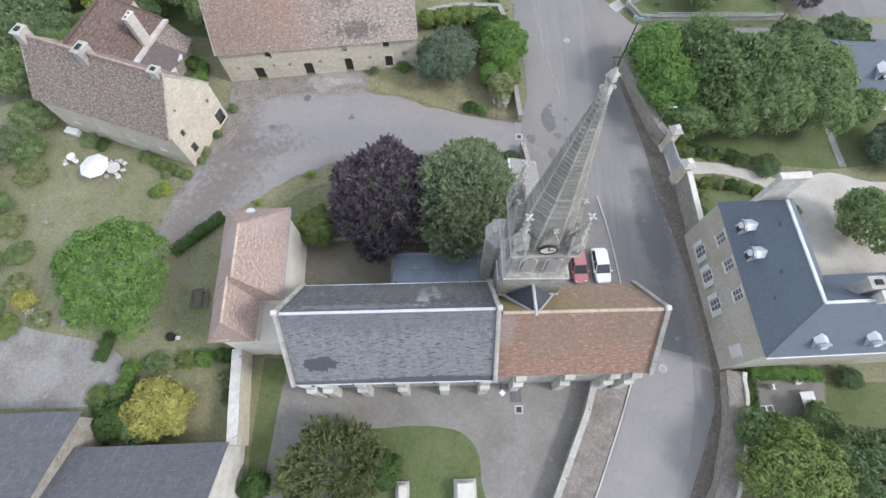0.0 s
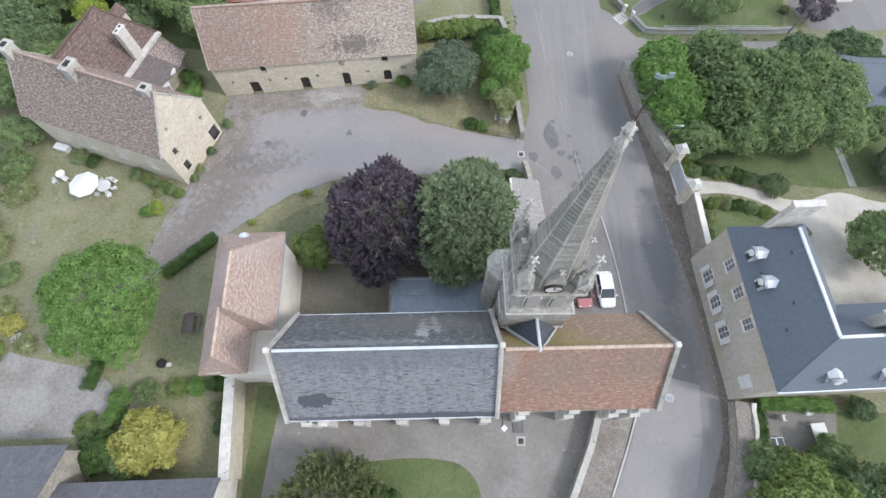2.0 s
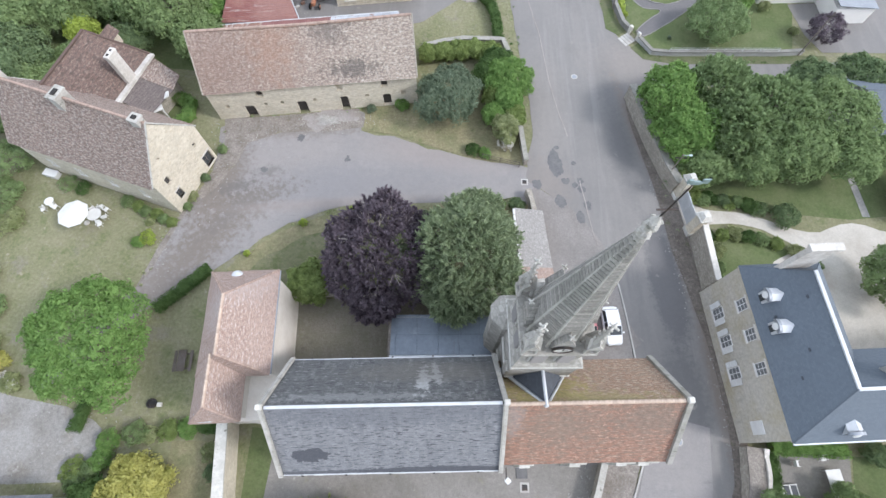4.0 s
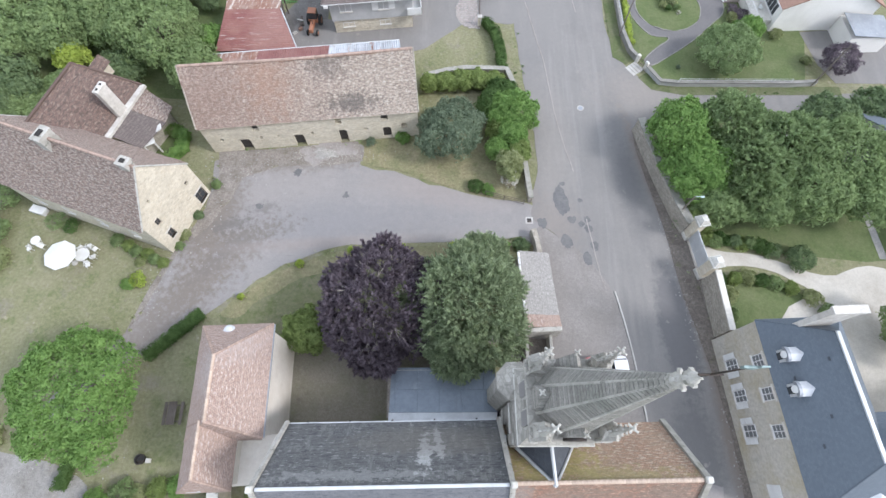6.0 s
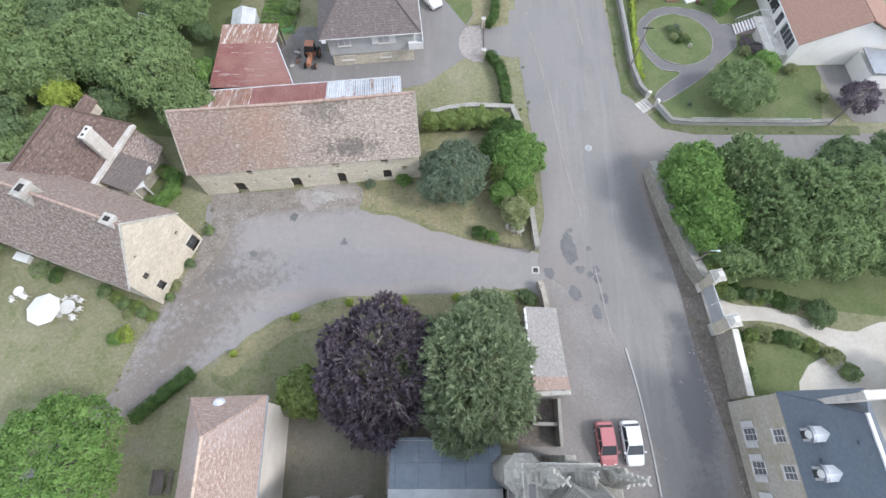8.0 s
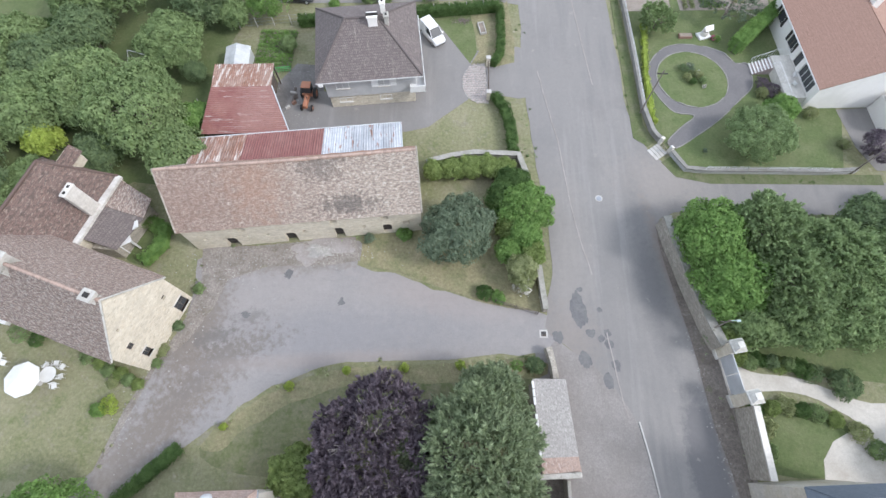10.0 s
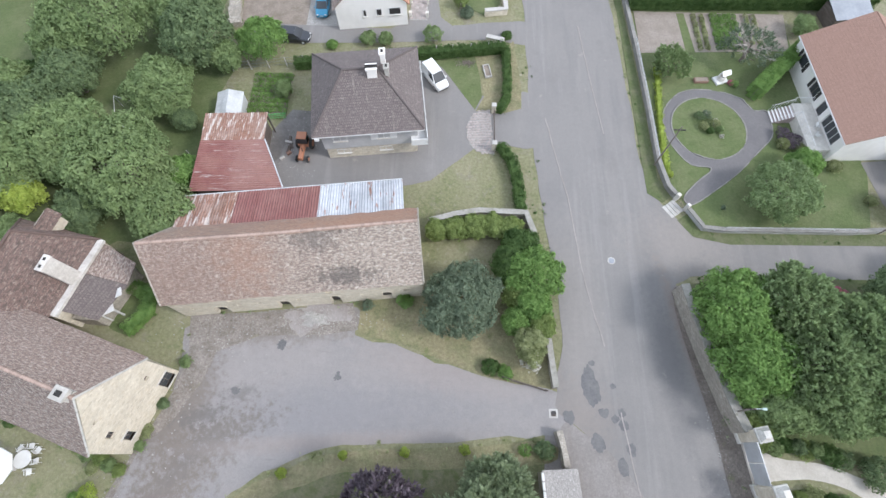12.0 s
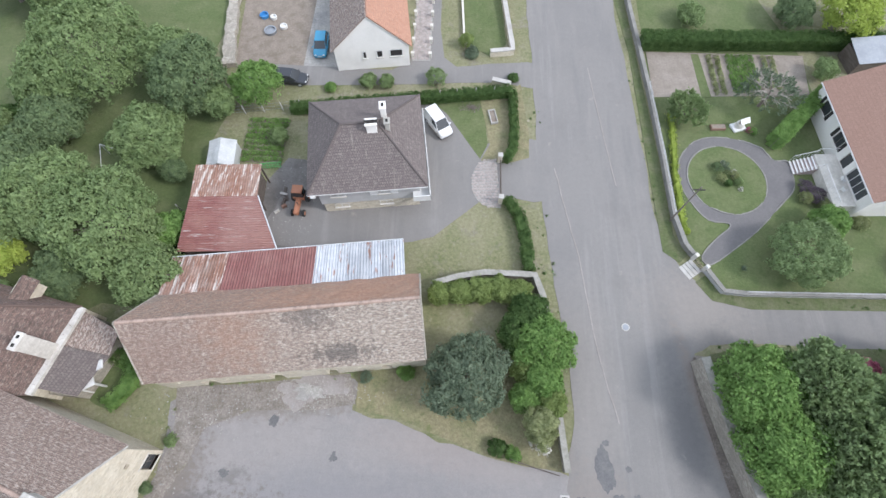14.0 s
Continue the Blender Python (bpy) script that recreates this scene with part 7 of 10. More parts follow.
# ---- trees ----
tree(-31.3, 13.2, 5.5, 1.0, 7.2, "bright", "round bright green lime tree with a dense crown on the lawn", 3, 30000, 0.22, 40)
beech = tree(-5.7, 21.3, 5.6, 1.2, 8.8, "purple", "copper beech with dark purple leaves beside the churchyard wall", 5, 18000, 0.26, 32, squash=0.5, shape=1.1, plume=0.5)
twigs(beech, 5.3, 1.2, 9.0, 14, 4)
low = tree(-6.6, 17.0, 1.7, 2.0, 4.6, "purple", "low side crown of the copper beech", 6, 2000, 0.22, 8, shape=1.25, plume=0.5)
twigs(low, 1.6, 2.0, 4.7, 3, 8)
tree(2.2, 21.0, 4.9, 1.0, 10.4, "pine", "tall grey-green pine beside the copper beech", 8, 19000, 0.32, 44, squash=0.3, shape=1.1, plume=0.8)
tree(1.4, 17.4, 2.5, 3.8, 7.0, "pine", "low southern limb of the grey-green pine", 11, 6000, 0.30, 14, squash=0.3, shape=1.1, plume=0.75)
tree(3.4, 26.0, 2.9, 1.0, 6.4, "pine", "lower grey-green pine beside the copper beech", 9, 8000, 0.30, 18, squash=0.3, shape=1.1, plume=0.75)
tree(-12.9, 19.7, 2.4, 0.3, 3.8, "lime", "bright green shrubby tree against the presbytery", 10, 4500, 0.24, 14)
GROVE = "trees behind the road wall"
for k, (x, y, r, z0, z1, c) in enumerate((
        (25.3, 42.0, 3.5, 0.6, 6.8, "bright"), (26.4, 37.6, 3.4, 0.5, 6.4, "bright"), (28.2, 33.8, 2.4, 0.4, 4.6, "mid"), (30.2, 42.2, 3.4, 0.8, 7.6, "feather"), (31.4, 37.4, 3.7, 0.8, 7.4, "feather"), (33.0, 33.9, 2.8, 0.5, 5.6, "mid"),
        (35.6, 39.4, 3.6, 0.8, 7.8, "feather"), (37.2, 35.2, 3.8, 0.8, 7.2, "mid"), (41.2, 38.6, 4.2, 0.8, 8.2, "mid"), (42.6, 34.4, 3.0, 0.8, 6.6, "mid"), (41.6, 43.6, 2.9, 0.5, 6.4, "dark"), (26.6, 32.9, 1.5, 0.3, 2.6, "lime"), (48.5, 45.5, 3.0, 0.5, 5.0, "dark"))):
    tree(x, y, r * 1.1, z0, z1, c, "broadleaf garden tree in full leaf behind the road wall", 20 + k, int(2600 * r), 0.27, 26, group=GROVE, plume=0.5 if c == "feather" else 0.0)
tree(0.3, 42.2, 3.7, 0.4, 5.4, "silver", "grey-green rounded tree beside the barn", 41, 13000, 0.22, 26)
tree(7.4, 45.4, 2.9, 0.3, 4.4, "bright", "bright green shrubby tree beside the road wall", 43, 7500, 0.22, 18)
tree(6.2, 48.8, 1.9, 0.2, 3.2, "hedge", "dark green shrub against the garden wall", 44, 3600, 0.2, 12)
tree(5.8, 43.6, 1.6, 0.2, 3.0, "lime", "shrub growing beside the road wall", 45, 2600, 0.2, 10)
tree(7.3, 42.4, 1.9, 0.2, 3.6, "bright", "bright green shrub beside the road wall", 46, 3600, 0.22, 12)
tree(5.2, 46.6, 2.2, 0.2, 3.6, "hedge", "dark green shrub filling the garden corner", 48, 4200, 0.2, 14)
tree(5.6, 40.9, 1.5, 0.2, 2.8, "bright", "leafy shrub in the roadside border", 49, 2600, 0.2, 10)
tree(8.0, 40.6, 1.4, 0.2, 3.0, "lime", "leafy shrub in the roadside border", 38, 2400, 0.2, 10)
tree(6.8, 38.6, 1.8, 0.2, 3.6, "pale", "pale flowering shrub with white blossoms", 47, 2800, 0.18, 12)
for k, (x, y) in enumerate(((7.0, 36.7), (7.0, 37.9), (6.5, 37.2))):
    bush(x, y, 0.7, 2.4, "bloom", "shrub covered with white flowers", 50 + k, 230, 0.10, group="white flowering shrubs")
for k, (x, y, r) in enumerate(((-2.4, 50.4, 1.3), (-0.4, 50.7, 1.5), (1.7, 50.9, 1.5), (3.6, 51.0, 1.5), (5.3, 50.8, 1.4))):
    tree(x, y, r, 0.2, 2.3, "lime", "leafy shrub along the stone garden wall", 55 + k, 2300, 0.2, 10, name="shrub", group="shrubs along the garden wall", category="shrub")
bush(-5.3, 43.0, 0.9, 1.1, "bright", "green shrub at the barn's foot", 61, 700, 0.15)
bush(-8.9, 42.3, 0.6, 0.8, "silver", "grey-green shrub at the barn's foot", 62, 400, 0.14)
bush(3.2, 36.7, 0.9, 1.0, "hedge", "green shrub beside the field gate", 63, 700, 0.15)
bush(4.6, 36.2, 0.8, 0.9, "bright", "green shrub beside the field gate", 64, 600, 0.15)
# south-east garden
tree(29.6, -3.2, 4.4, 0.5, 6.2, "lime", "leafy light green tree beside the garden wall", 65, 9500, 0.27, 22)
tree(28.4, 0.2, 2.2, 0.4, 4.0, "mid", "leafy green shrub beside the garden wall", 66, 4200, 0.22, 14)
tree(37.0, -3.6, 4.6, 0.5, 6.0, "dark", "dark green garden tree", 67, 9500, 0.27, 22)
tree(34.2, 0.9, 2.0, 0.2, 2.6, "mid", "spreading shrub at the terrace edge", 68, 3200, 0.2, 12)
tree(38.4, 5.2, 1.2, 0.2, 1.6, "dark", "low dark shrub along the wing", 69, 1500, 0.18, 8)
tree(43.6, 20.4, 3.4, 0.8, 6.2, "mid", "round garden tree on the pale gravel court", 70, 7500, 0.26, 20)
tree(50.4, 30.6, 3.0, 0.3, 3.4, "silver", "large grey-leaved shrub on the lawn", 71, 5000, 0.24, 14)
tree(48.4, 36.0, 2.4, 0.3, 4.2, "mid", "garden tree beside the slate-roofed house", 72, 4500, 0.24, 14)
hedge("hedge", [(29.4, 5.6), (35.8, 5.4)], 1.1, 1.3, "bright", "clipped green hedge under the manor wall", 73)
hedge("hedge", [(29.0, 1.2), (29.2, 5.0)], 1.0, 0.9, "hedge", "green hedge along the terrace", 74)
sheet("garden_lawn", [(26.4, 45.6), (60, 45.8), (60, 30.4), (44, 28.6), (33, 29.6), (27.0, 31.4)], 0.014, M["lawn"], "shaded garden lawn under the trees", "lawn")
sheet("garden_lawn", [(36.8, 5.0), (60, 5.0), (60, -9), (30, -9), (35.8, 0.8)], 0.014, M["lawn"], "garden lawn south of the manor", "lawn")
sheet("east_drive", [(45.6, 61.0), (60, 62.5), (60, 52.6), (47.8, 52.6), (46.4, 55.5)], 0.022, M["asphalt"], "grey drive beside the brown-roofed house", "drive", 0.1, 0.1)
sheet("stepping_path", [(45.0, 40.5), (45.7, 40.5), (46.2, 29.0), (45.4, 29.0)], 0.03, M["gravel"], "narrow worn gravel path in the lawn", "path", 0.1, 0.15)
sheet("terrace", [(29.8, 5.0), (36.6, 5.2), (35.6, 0.8), (29.5, 0.8)], 0.03, M["yard"], "brown paved terrace behind the manor", "terrace", 0.1, 0.08)
# shrubs along the manor drive
g = random.Random(5)
for k in range(16):
    a = k / 15
    x, y = (27.4 + 11.0 * a, 30.4 - 2.6 * a ** 2 + g.uniform(0, 0.8)) if k < 10 else (28.0 + 7.0 * (k - 10) / 5, 26.0 - g.uniform(-0.6, 0.6))
    bush(x, y, g.uniform(0.6, 1.1), g.uniform(0.6, 1.3), g.choice(["mid", "hedge", "pale", "dark", "lime"]), "mixed shrub in the border of the drive", 80 + k, 600, 0.15, group="border shrubs")
bush(36.6, 28.6, 1.5, 1.5, "dark", "dark green shrub beside the drive", 97, 1600, 0.17)
for k, (x, y) in enumerate(((36.8, 24.4), (38.0, 23.0), (28.4, 24.6), (28.2, 22.6))):
    bush(x, y, 1.0, 1.0, ("pale", "mid")[k % 2], "low mixed shrub beside the manor lawn", 98 + k, 700, 0.15, group="border shrubs")
bush(25.2, 32.9, 0.8, 1.2, "dark", "weedy shrub at the wall foot", 103, 700, 0.15)
# presbytery garden
tree(-25.3, 1.4, 3.0, 0.2, 3.0, "yellow", "golden yellow shrub behind the garden wall", 110, 6500, 0.24, 18)
tree(-29.4, 0.2, 1.9, 0.2, 2.2, "hedge", "dark green shrub by the farm building", 111, 3600, 0.2, 12)
tree(-27.2, -0.4, 1.5, 0.2, 2.0, "mid", "green shrub by the farm building", 112, 2400, 0.2, 10)
for k, (x, y, r, h, c) in enumerate(((-29.4, 4.9, 1.1, 1.3, "bright"), (-29.6, 3.4, 1.1, 1.2, "bright"), (-27.2, 5.6, 1.2, 1.2, "mid"), (-26.0, 5.5, 0.8, 0.7, "pale"), (-24.2, 5.9, 1.0, 1.2, "lime"), (-22.5, 6.1, 1.0, 1.3, "bright"), (-20.9, 6.4, 0.8, 1.3, "hedge"), (-20.0, 6.4, 0.8, 1.3, "hedge"), (-20.0, 4.2, 1.0, 0.9, "pale"), (-19.6, 2.6, 0.9, 1.0, "dark"), (-32.0, 2.6, 1.1, 0.9, "lime"), (-30.4, 2.6, 0.9, 1.0, "mid"), (-31.6, 1.6, 1.0, 0.9, "mid"))):
    bush(x, y, r, h, c, "rounded garden shrub in a mixed border", 115 + k, 900, 0.14, group="presbytery border")
hedge("hedge", [(-23.9, 21.4), (-25.8, 19.6), (-28.2, 17.2)], 0.9, 1.1, "hedge", "clipped dark green hedge along the lane", 130, 110)
hedge("hedge", [(-32.5, 8.4), (-32.7, 5.7)], 0.9, 1.0, "hedge", "short clipped dark green hedge", 131)
tree(-8.6, -3.6, 4.0, 0.2, 4.6, "yew", "spreading olive green yew beside the churchyard lawn", 132, 8500, 0.30, 26, squash=0.32, plume=0.9, shape=1.1)
tree(-4.7, -3.4, 1.8, 0.2, 3.6, "hedge", "upright green conifer beside the churchyard lawn", 133, 3600, 0.2, 14)
tree(-15.6, -4.9, 1.4, 0.1, 2.2, "hedge", "clipped round box bush beside the wall", 134, 3000, 0.17, 14)
# old house garden
for k, (x, y, r, h, c) in enumerate(((-34.6, 29.2, 0.8, 0.9, "mid"), (-33.2, 28.6, 0.75, 0.9, "lime"), (-32.2, 28.0, 0.75, 1.0, "mid"), (-31.0, 27.7, 0.7, 0.9, "lime"), (-30.2, 27.2, 0.65, 0.8, "mid"), (-29.2, 26.8, 0.6, 0.8, "lime"), (-31.6, 26.9, 0.6, 0.7, "pale"), (-31.2, 24.9, 0.95, 1.0, "golden"), (-32.2, 24.4, 0.75, 0.7, "bright"), (-41.8, 31.2, 1.2, 1.1, "mid"), (-40.0, 30.8, 0.9, 0.9, "hedge"), (-25.6, 36.2, 0.6, 0.8, "mid"), (-26.8, 32.4, 0.6, 0.7, "dark"), (-27.8, 30.0, 0.7, 0.6, "pale"), (-28.0, 28.8, 0.5, 0.6, "mid"))):
    bush(x, y, r, h, c, "small rounded shrub at the old house's foot", 140 + k, 600, 0.12, group="shrubs by the old house")
for k, (x, y, r, h, c) in enumerate(((-48.4, 33.6, 2.6, 3.4, "mid"), (-51.0, 29.6, 2.8, 3.0, "dark"), (-48.0, 29.4, 2.2, 1.8, "mid"), (-47.2, 26.8, 2.0, 0.9, "pale"), (-49.4, 22.4, 1.9, 1.4, "mid"), (-47.0, 20.0, 1.7, 1.2, "pale"), (-44.8, 16.8, 1.5, 1.0, "mid"), (-43.8, 13.4, 1.2, 1.0, "pale"), (-42.3, 11.6, 1.3, 1.1, "yellow"), (-40.3, 9.8, 1.0, 0.9, "pale"), (-43.2, 9.0, 1.4, 1.0, "lime"), (-45.6, 11.0, 1.8, 1.5, "mid"), (-47.5, 15.4, 1.8, 1.4, "mid"), (-52, 26, 2.4, 2.4, "mid"))):
    tree(x, y, r, 0.1, h, c, "leafy shrub in the garden border", 160 + k, int(900 * r), 0.18, 10, name="shrub", group="garden border shrubs", category="shrub")
for k, (x, y) in enumerate(((-40.0, 9.6), (-46.6, 19.4), (-41.2, 10.2))):
    bush(x, y, 0.6, 1.0, "bloom", "clump of white flowers in the border", 176 + k, 130, 0.1, group="white flower clumps")
# woods and orchard in the north-west
WOOD = ((-43.6, 76.4, 6.2, 9.0, "mid"), (-47.8, 72.8, 3.2, 6.5, "mid"), (-34.6, 66.6, 3.6, 5.6, "mid"), (-45.6, 68.2, 3.2, 5.6, "dark"), (-31.4, 74.0, 3.9, 8.0, "dark"), (-34.6, 77.4, 3.2, 7.0, "mid"), (-28.6, 72.2, 1.9, 4.2, "mid"), (-42.6, 58.6, 4.4, 7.2, "mid"), (-35.4, 55.6, 5.2, 7.6, "mid"), (-30.2, 50.6, 3.2, 5.4, "mid"), (-29.9, 56.0, 1.7, 3.6, "bright"), (-48.4, 62.6, 3.6, 6.0, "dark"), (-48.0, 55.6, 4.2, 6.6, "mid"), (-45.9, 52.6, 1.9, 4.2, "golden"), (-39.2, 50.8, 2.4, 3.6, "dark"), (-52.0, 46.0, 4.4, 7.0, "dark"), (-48.6, 44.4, 3.0, 5.0, "mid"), (-53.5, 51.0, 4.2, 7.0, "mid"), (-55.0, 60.5, 4.6, 7.6, "mid"), (-53.0, 66.0, 3.4, 5.6, "mid"), (-60, 55, 5, 8, "dark"), (-52.0, 39.6, 3.4, 5.4, "mid"), (-61, 66, 4.6, 8, "mid"), (-50.5, 87.5, 4.4, 8.0, "mid"), (-60, 90, 5.0, 9, "dark"), (-46.0, 47.8, 2.2, 3.4, "mid"))
for k, (x, y, r, z1, c) in enumerate(WOOD):
    tree(x, y, r * 1.12, 0.4, z1, c, "tall broadleaf tree in a dense garden wood", 190 + k, int(1800 * r), 0.3, 18, group="trees of the north-west wood")
tree(-31.9, 63.4, 1.5, 0.3, 2.8, "dark", "small blue-green conifer on the lawn", 225, 2200, 0.22, 12, squash=0.3)
tree(-24.3, 74.4, 2.9, 0.4, 5.4, "bright", "round bright green tree beside the drive", 226, 5000, 0.24, 18)
tree(-21.3, 68.6, 1.1, 0.2, 2.0, "mid", "small green tree in the kitchen garden", 227, 1400, 0.18, 8)
hedge("hedge", [(-62, 70.2), (-56.5, 70.7), (-51.6, 71.3)], 1.1, 1.4, "hedge", "clipped hedge across the back lawn", 228, 60)
# villa hedges and shrubs
hedge("hedge", [(-20.6, 72.7), (-8, 74.5), (5.2, 76.2)], 1.05, 1.5, "hedge", "long clipped hedge behind the villa", 230, 70)
hedge("hedge", [(5.4, 76.4), (5.5, 71), (5.3, 68.0), (4.5, 66.5)], 0.75, 1.2, "hedge", "clipped hedge along the roadside", 231, 70)
hedge("hedge", [(4.5, 61.5), (5.7, 59.6), (6.3, 57.0), (6.6, 53.4)], 1.0, 1.3, "hedge", "clipped hedge along the roadside", 232, 70)
for k, (x, y, r, h) in enumerate(((-12.0, 77.2, 1.1, 1.6), (-9.8, 77.3, 1.0, 1.5), (-3.8, 78.0, 1.4, 1.8), (-16.6, 76.4, 0.7, 0.9), (-0.2, 84.0, 0.9, 2.0), (0.5, 82.6, 1.0, 0.9), (5.6, 78.8, 0.7, 0.7))):
    bush(x, y, r, h, ("mid", "mid", "mid", "bright", "lime", "silver", "hedge")[k], "garden shrub beside the drive", 235 + k, 1000, 0.16, group="shrubs by the drives")
sheet("house_lawn", [(-0.5, 84.6), (-0.9, 98), (4.0, 98), (4.9, 84.6), (3.0, 82.4)], 0.03, M["lawn"], "lawn between low walls", "lawn")
sheet("house_terrace", [(-7.0, 81.4), (-7.0, 97), (-4.75, 97), (-4.75, 81.4)], 0.05, M["gravel"], "crazy-paved terrace beside the white house", "terrace", 0.1, 0.05)
terr = thing("terrace_paving", pose(-5.9, 81.5, 0), "irregular pale paving slabs on the terrace", "paving", kind="structure")
slabs = [mesh_of("slab", prism([(0.27 * f * math.cos(math.tau * k / 5 + f), 0.4 * f * math.sin(math.tau * k / 5 + f)) for k in range(5)], 0.0, 0.04), M["cobble_pink"]) for f in (0.85, 0.95, 1.05)]
g = random.Random(21)
for j in range(32):
    for i in range(4):
        c = new("slab", g.choice(slabs))
        c.parent = terr
        c.matrix_basis = pose(-0.85 + 0.5 * i + 0.2 * (j % 2) + g.uniform(-0.05, 0.05), 0.3 + 0.47 * j + g.uniform(-0.05, 0.05), 0.03, 0, 0, g.uniform(0, 360))
for x in (-6.95, -4.75):
    for k in range(5):
        t = thing("terrace_post", pose(x, 82.0 + 2.4 * k, 0), "short white stone post along the terrace", "post", "terrace posts")
        part("shaft", boxes((-0.16, 0.16, -0.16, 0.16, 0, 0.75), bevel=0.02), M["white_stone"], t)
        part("cap", boxes((-0.21, 0.21, -0.21, 0.21, 0.75, 0.83), bevel=0.02), M["white_stone"], t)
# lane-side topiary
for k, (x, y, r) in enumerate(((-15.0, 27.0, 0.5), (-9.8, 28.6, 0.45), (-4.4, 29.0, 0.5), (0.9, 29.4, 0.5), (6.2, 29.5, 0.65), (-20.4, 23.3, 0.35))):
    bush(x, y, r, 0.85, "golden" if k != 4 else "bright", "small clipped round bush along the lane", 250 + k, 520, 0.09, name="topiary", group="clipped bushes along the lane")
bush(7.9, 29.6, 0.9, 1.0, "dark", "flowering shrub at the churchyard corner", 257, 900, 0.14)
# east garden
PATH = smooth_line([(23.85, 65.0), (24.3, 67.8), (26.4, 70.3), (29.2, 71.0), (32.0, 70.6), (33.9, 69.7), (34.3, 69.0), (35.2, 68.0), (36.5, 67.9), (36.7, 66.2), (36.3, 64.2), (34.4, 62.2), (31.4, 59.2), (28.6, 57.0), (25.5, 54.9), (24.7, 55.8), (26.6, 57.9), (28.2, 59.2), (28.1, 59.8), (26.2, 60.1), (24.6, 62.3)], 3, True)
sheet("garden_path", PATH, 0.03, M["path_asphalt"], "dark grey asphalt path round the oval lawn", "path", 0.1, 0.05)
RING = [(29.15 + 4.35 * math.cos(math.tau * k / 40), 65.3 + 4.4 * math.sin(math.tau * k / 40)) for k in range(40)]
sheet("round_lawn", RING, 0.06, M["lawn"], "oval lawn inside the garden path", "lawn", 0.1, 0.03)
edging = thing("path_edging", pose(0, 0, 0), "thin pale stone edging along the garden path", "edging", kind="structure")
part("inner_edging", band(RING + RING[:1], 0.13, 0.0, 0.085, None, 0.25, 2.0), M["wall_grey"], edging)
part("outer_edging", band(PATH + PATH[:1], 0.12, 0.0, 0.07, None, 0.3, 4.0), M["wall_grey"], edging)
bush(23.35, 58.6, 0.45, 0.7, "golden", "small yellow-green shrub by the garden wall", 258, 350, 0.1)
bush(33.3, 71.8, 0.55, 0.6, "bright", "small bright green shrub beside the path", 259, 400, 0.1)
bush(28.7, 54.6, 0.3, 0.4, "silver", "small grey seedling on the lawn", 293, 160, 0.08)
for k, (x, y, r, c) in enumerate(((28.2, 66.6, 0.7, "dark"), (29.0, 66.9, 0.6, "silver"), (29.8, 65.6, 0.6, "pale"), (28.4, 65.2, 0.6, "pale"), (30.2, 64.8, 0.5, "mid"), (29.0, 64.6, 0.45, "hedge"))):
    bush(x, y, r, 0.8, c, "flowering plant in the round lawn's bed", 260 + k, 420, 0.1, group="flower bed plants")
for k, (x, y) in enumerate(((30.3, 64.0), (28.9, 67.3), (30.0, 66.2))):
    bush(x, y, 0.3, 0.5, "bloom", "small clump of white roses", 268 + k, 60, 0.09, group="white roses")
tree(34.0, 55.6, 3.7, 0.3, 4.4, "feather", "spreading feathery green garden tree on the lawn", 272, 7500, 0.22, 24, droop=0.4)
tree(37.6, 59.4, 1.9, 0.3, 3.4, "bright", "leafy garden tree by the terrace", 273, 3200, 0.22, 12)
for k, (x, y, r, c) in enumerate(((37.2, 64.2, 0.9, "purple"), (38.3, 63.3, 1.1, "purple"), (38.9, 62.0, 1.0, "yew"), (42.0, 60.0, 0.9, "pale"), (36.9, 62.9, 0.7, "pale"))):
    bush(x, y, r, 1.2, c, "rose bush beside the terrace", 275 + k, 600, 0.13, group="terrace shrubs")
fruit = tree(35.0, 75.8, 3.2, 0.5, 3.6, "silver", "thin grey-leaved fruit tree with bare twigs", 281, 1500, 0.17, 18, plume=0.6)
twigs(fruit, 3.1, 0.8, 3.7, 22, 12)
tree(25.6, 73.8, 2.3, 0.3, 2.6, "mid", "small fruit tree beside the vegetable beds", 282, 1700, 0.2, 14, plume=0.5)
hedge("hedge", [(34.9, 69.8), (38, 73.0), (42.3, 77.0)], 1.7, 2.3, "bright", "tall clipped green hedge beside the house", 283, 60)
hedge("hedge", [(21.8, 84.8), (32, 85.1), (44, 85.5), (54, 85.8)], 1.9, 2.0, "hedge", "long dark green hedge behind the vegetable beds", 284, 70)
hedge("low_hedge", [(24.2, 74), (23.4, 66), (23.2, 58.6)], 0.5, 0.5, "golden", "low light green border along the wall", 285, 60)
tree(47.6, 88.8, 3.9, 0.6, 5.8, "golden", "yellow-green tree behind the hedge", 286, 6500, 0.28, 18)
tree(41.6, 89.6, 2.6, 0.4, 3.6, "dark", "dark garden shrub behind the hedge", 287, 3500, 0.24, 12)
tree(28.6, 89.4, 2.0, 0.3, 2.4, "mid", "small fruit tree on the back lawn", 288, 1800, 0.22, 10)
tree(47.6, 54.6, 2.2, 0.4, 3.6, "purple", "small dark purple-leaved tree by the gate", 289, 2600, 0.2, 12)
tree(43.4, 80.6, 1.6, 0.3, 2.4, "mid", "green shrub beside the greenhouse", 290, 1800, 0.2, 10)
bush(38.2, 44.7, 1.1, 0.9, "pink", "pink flowering bed above the wall", 291, 900, 0.13)
bush(44.8, 55.8, 0.7, 0.8, "pale", "low shrub on the lawn", 292, 400, 0.14)
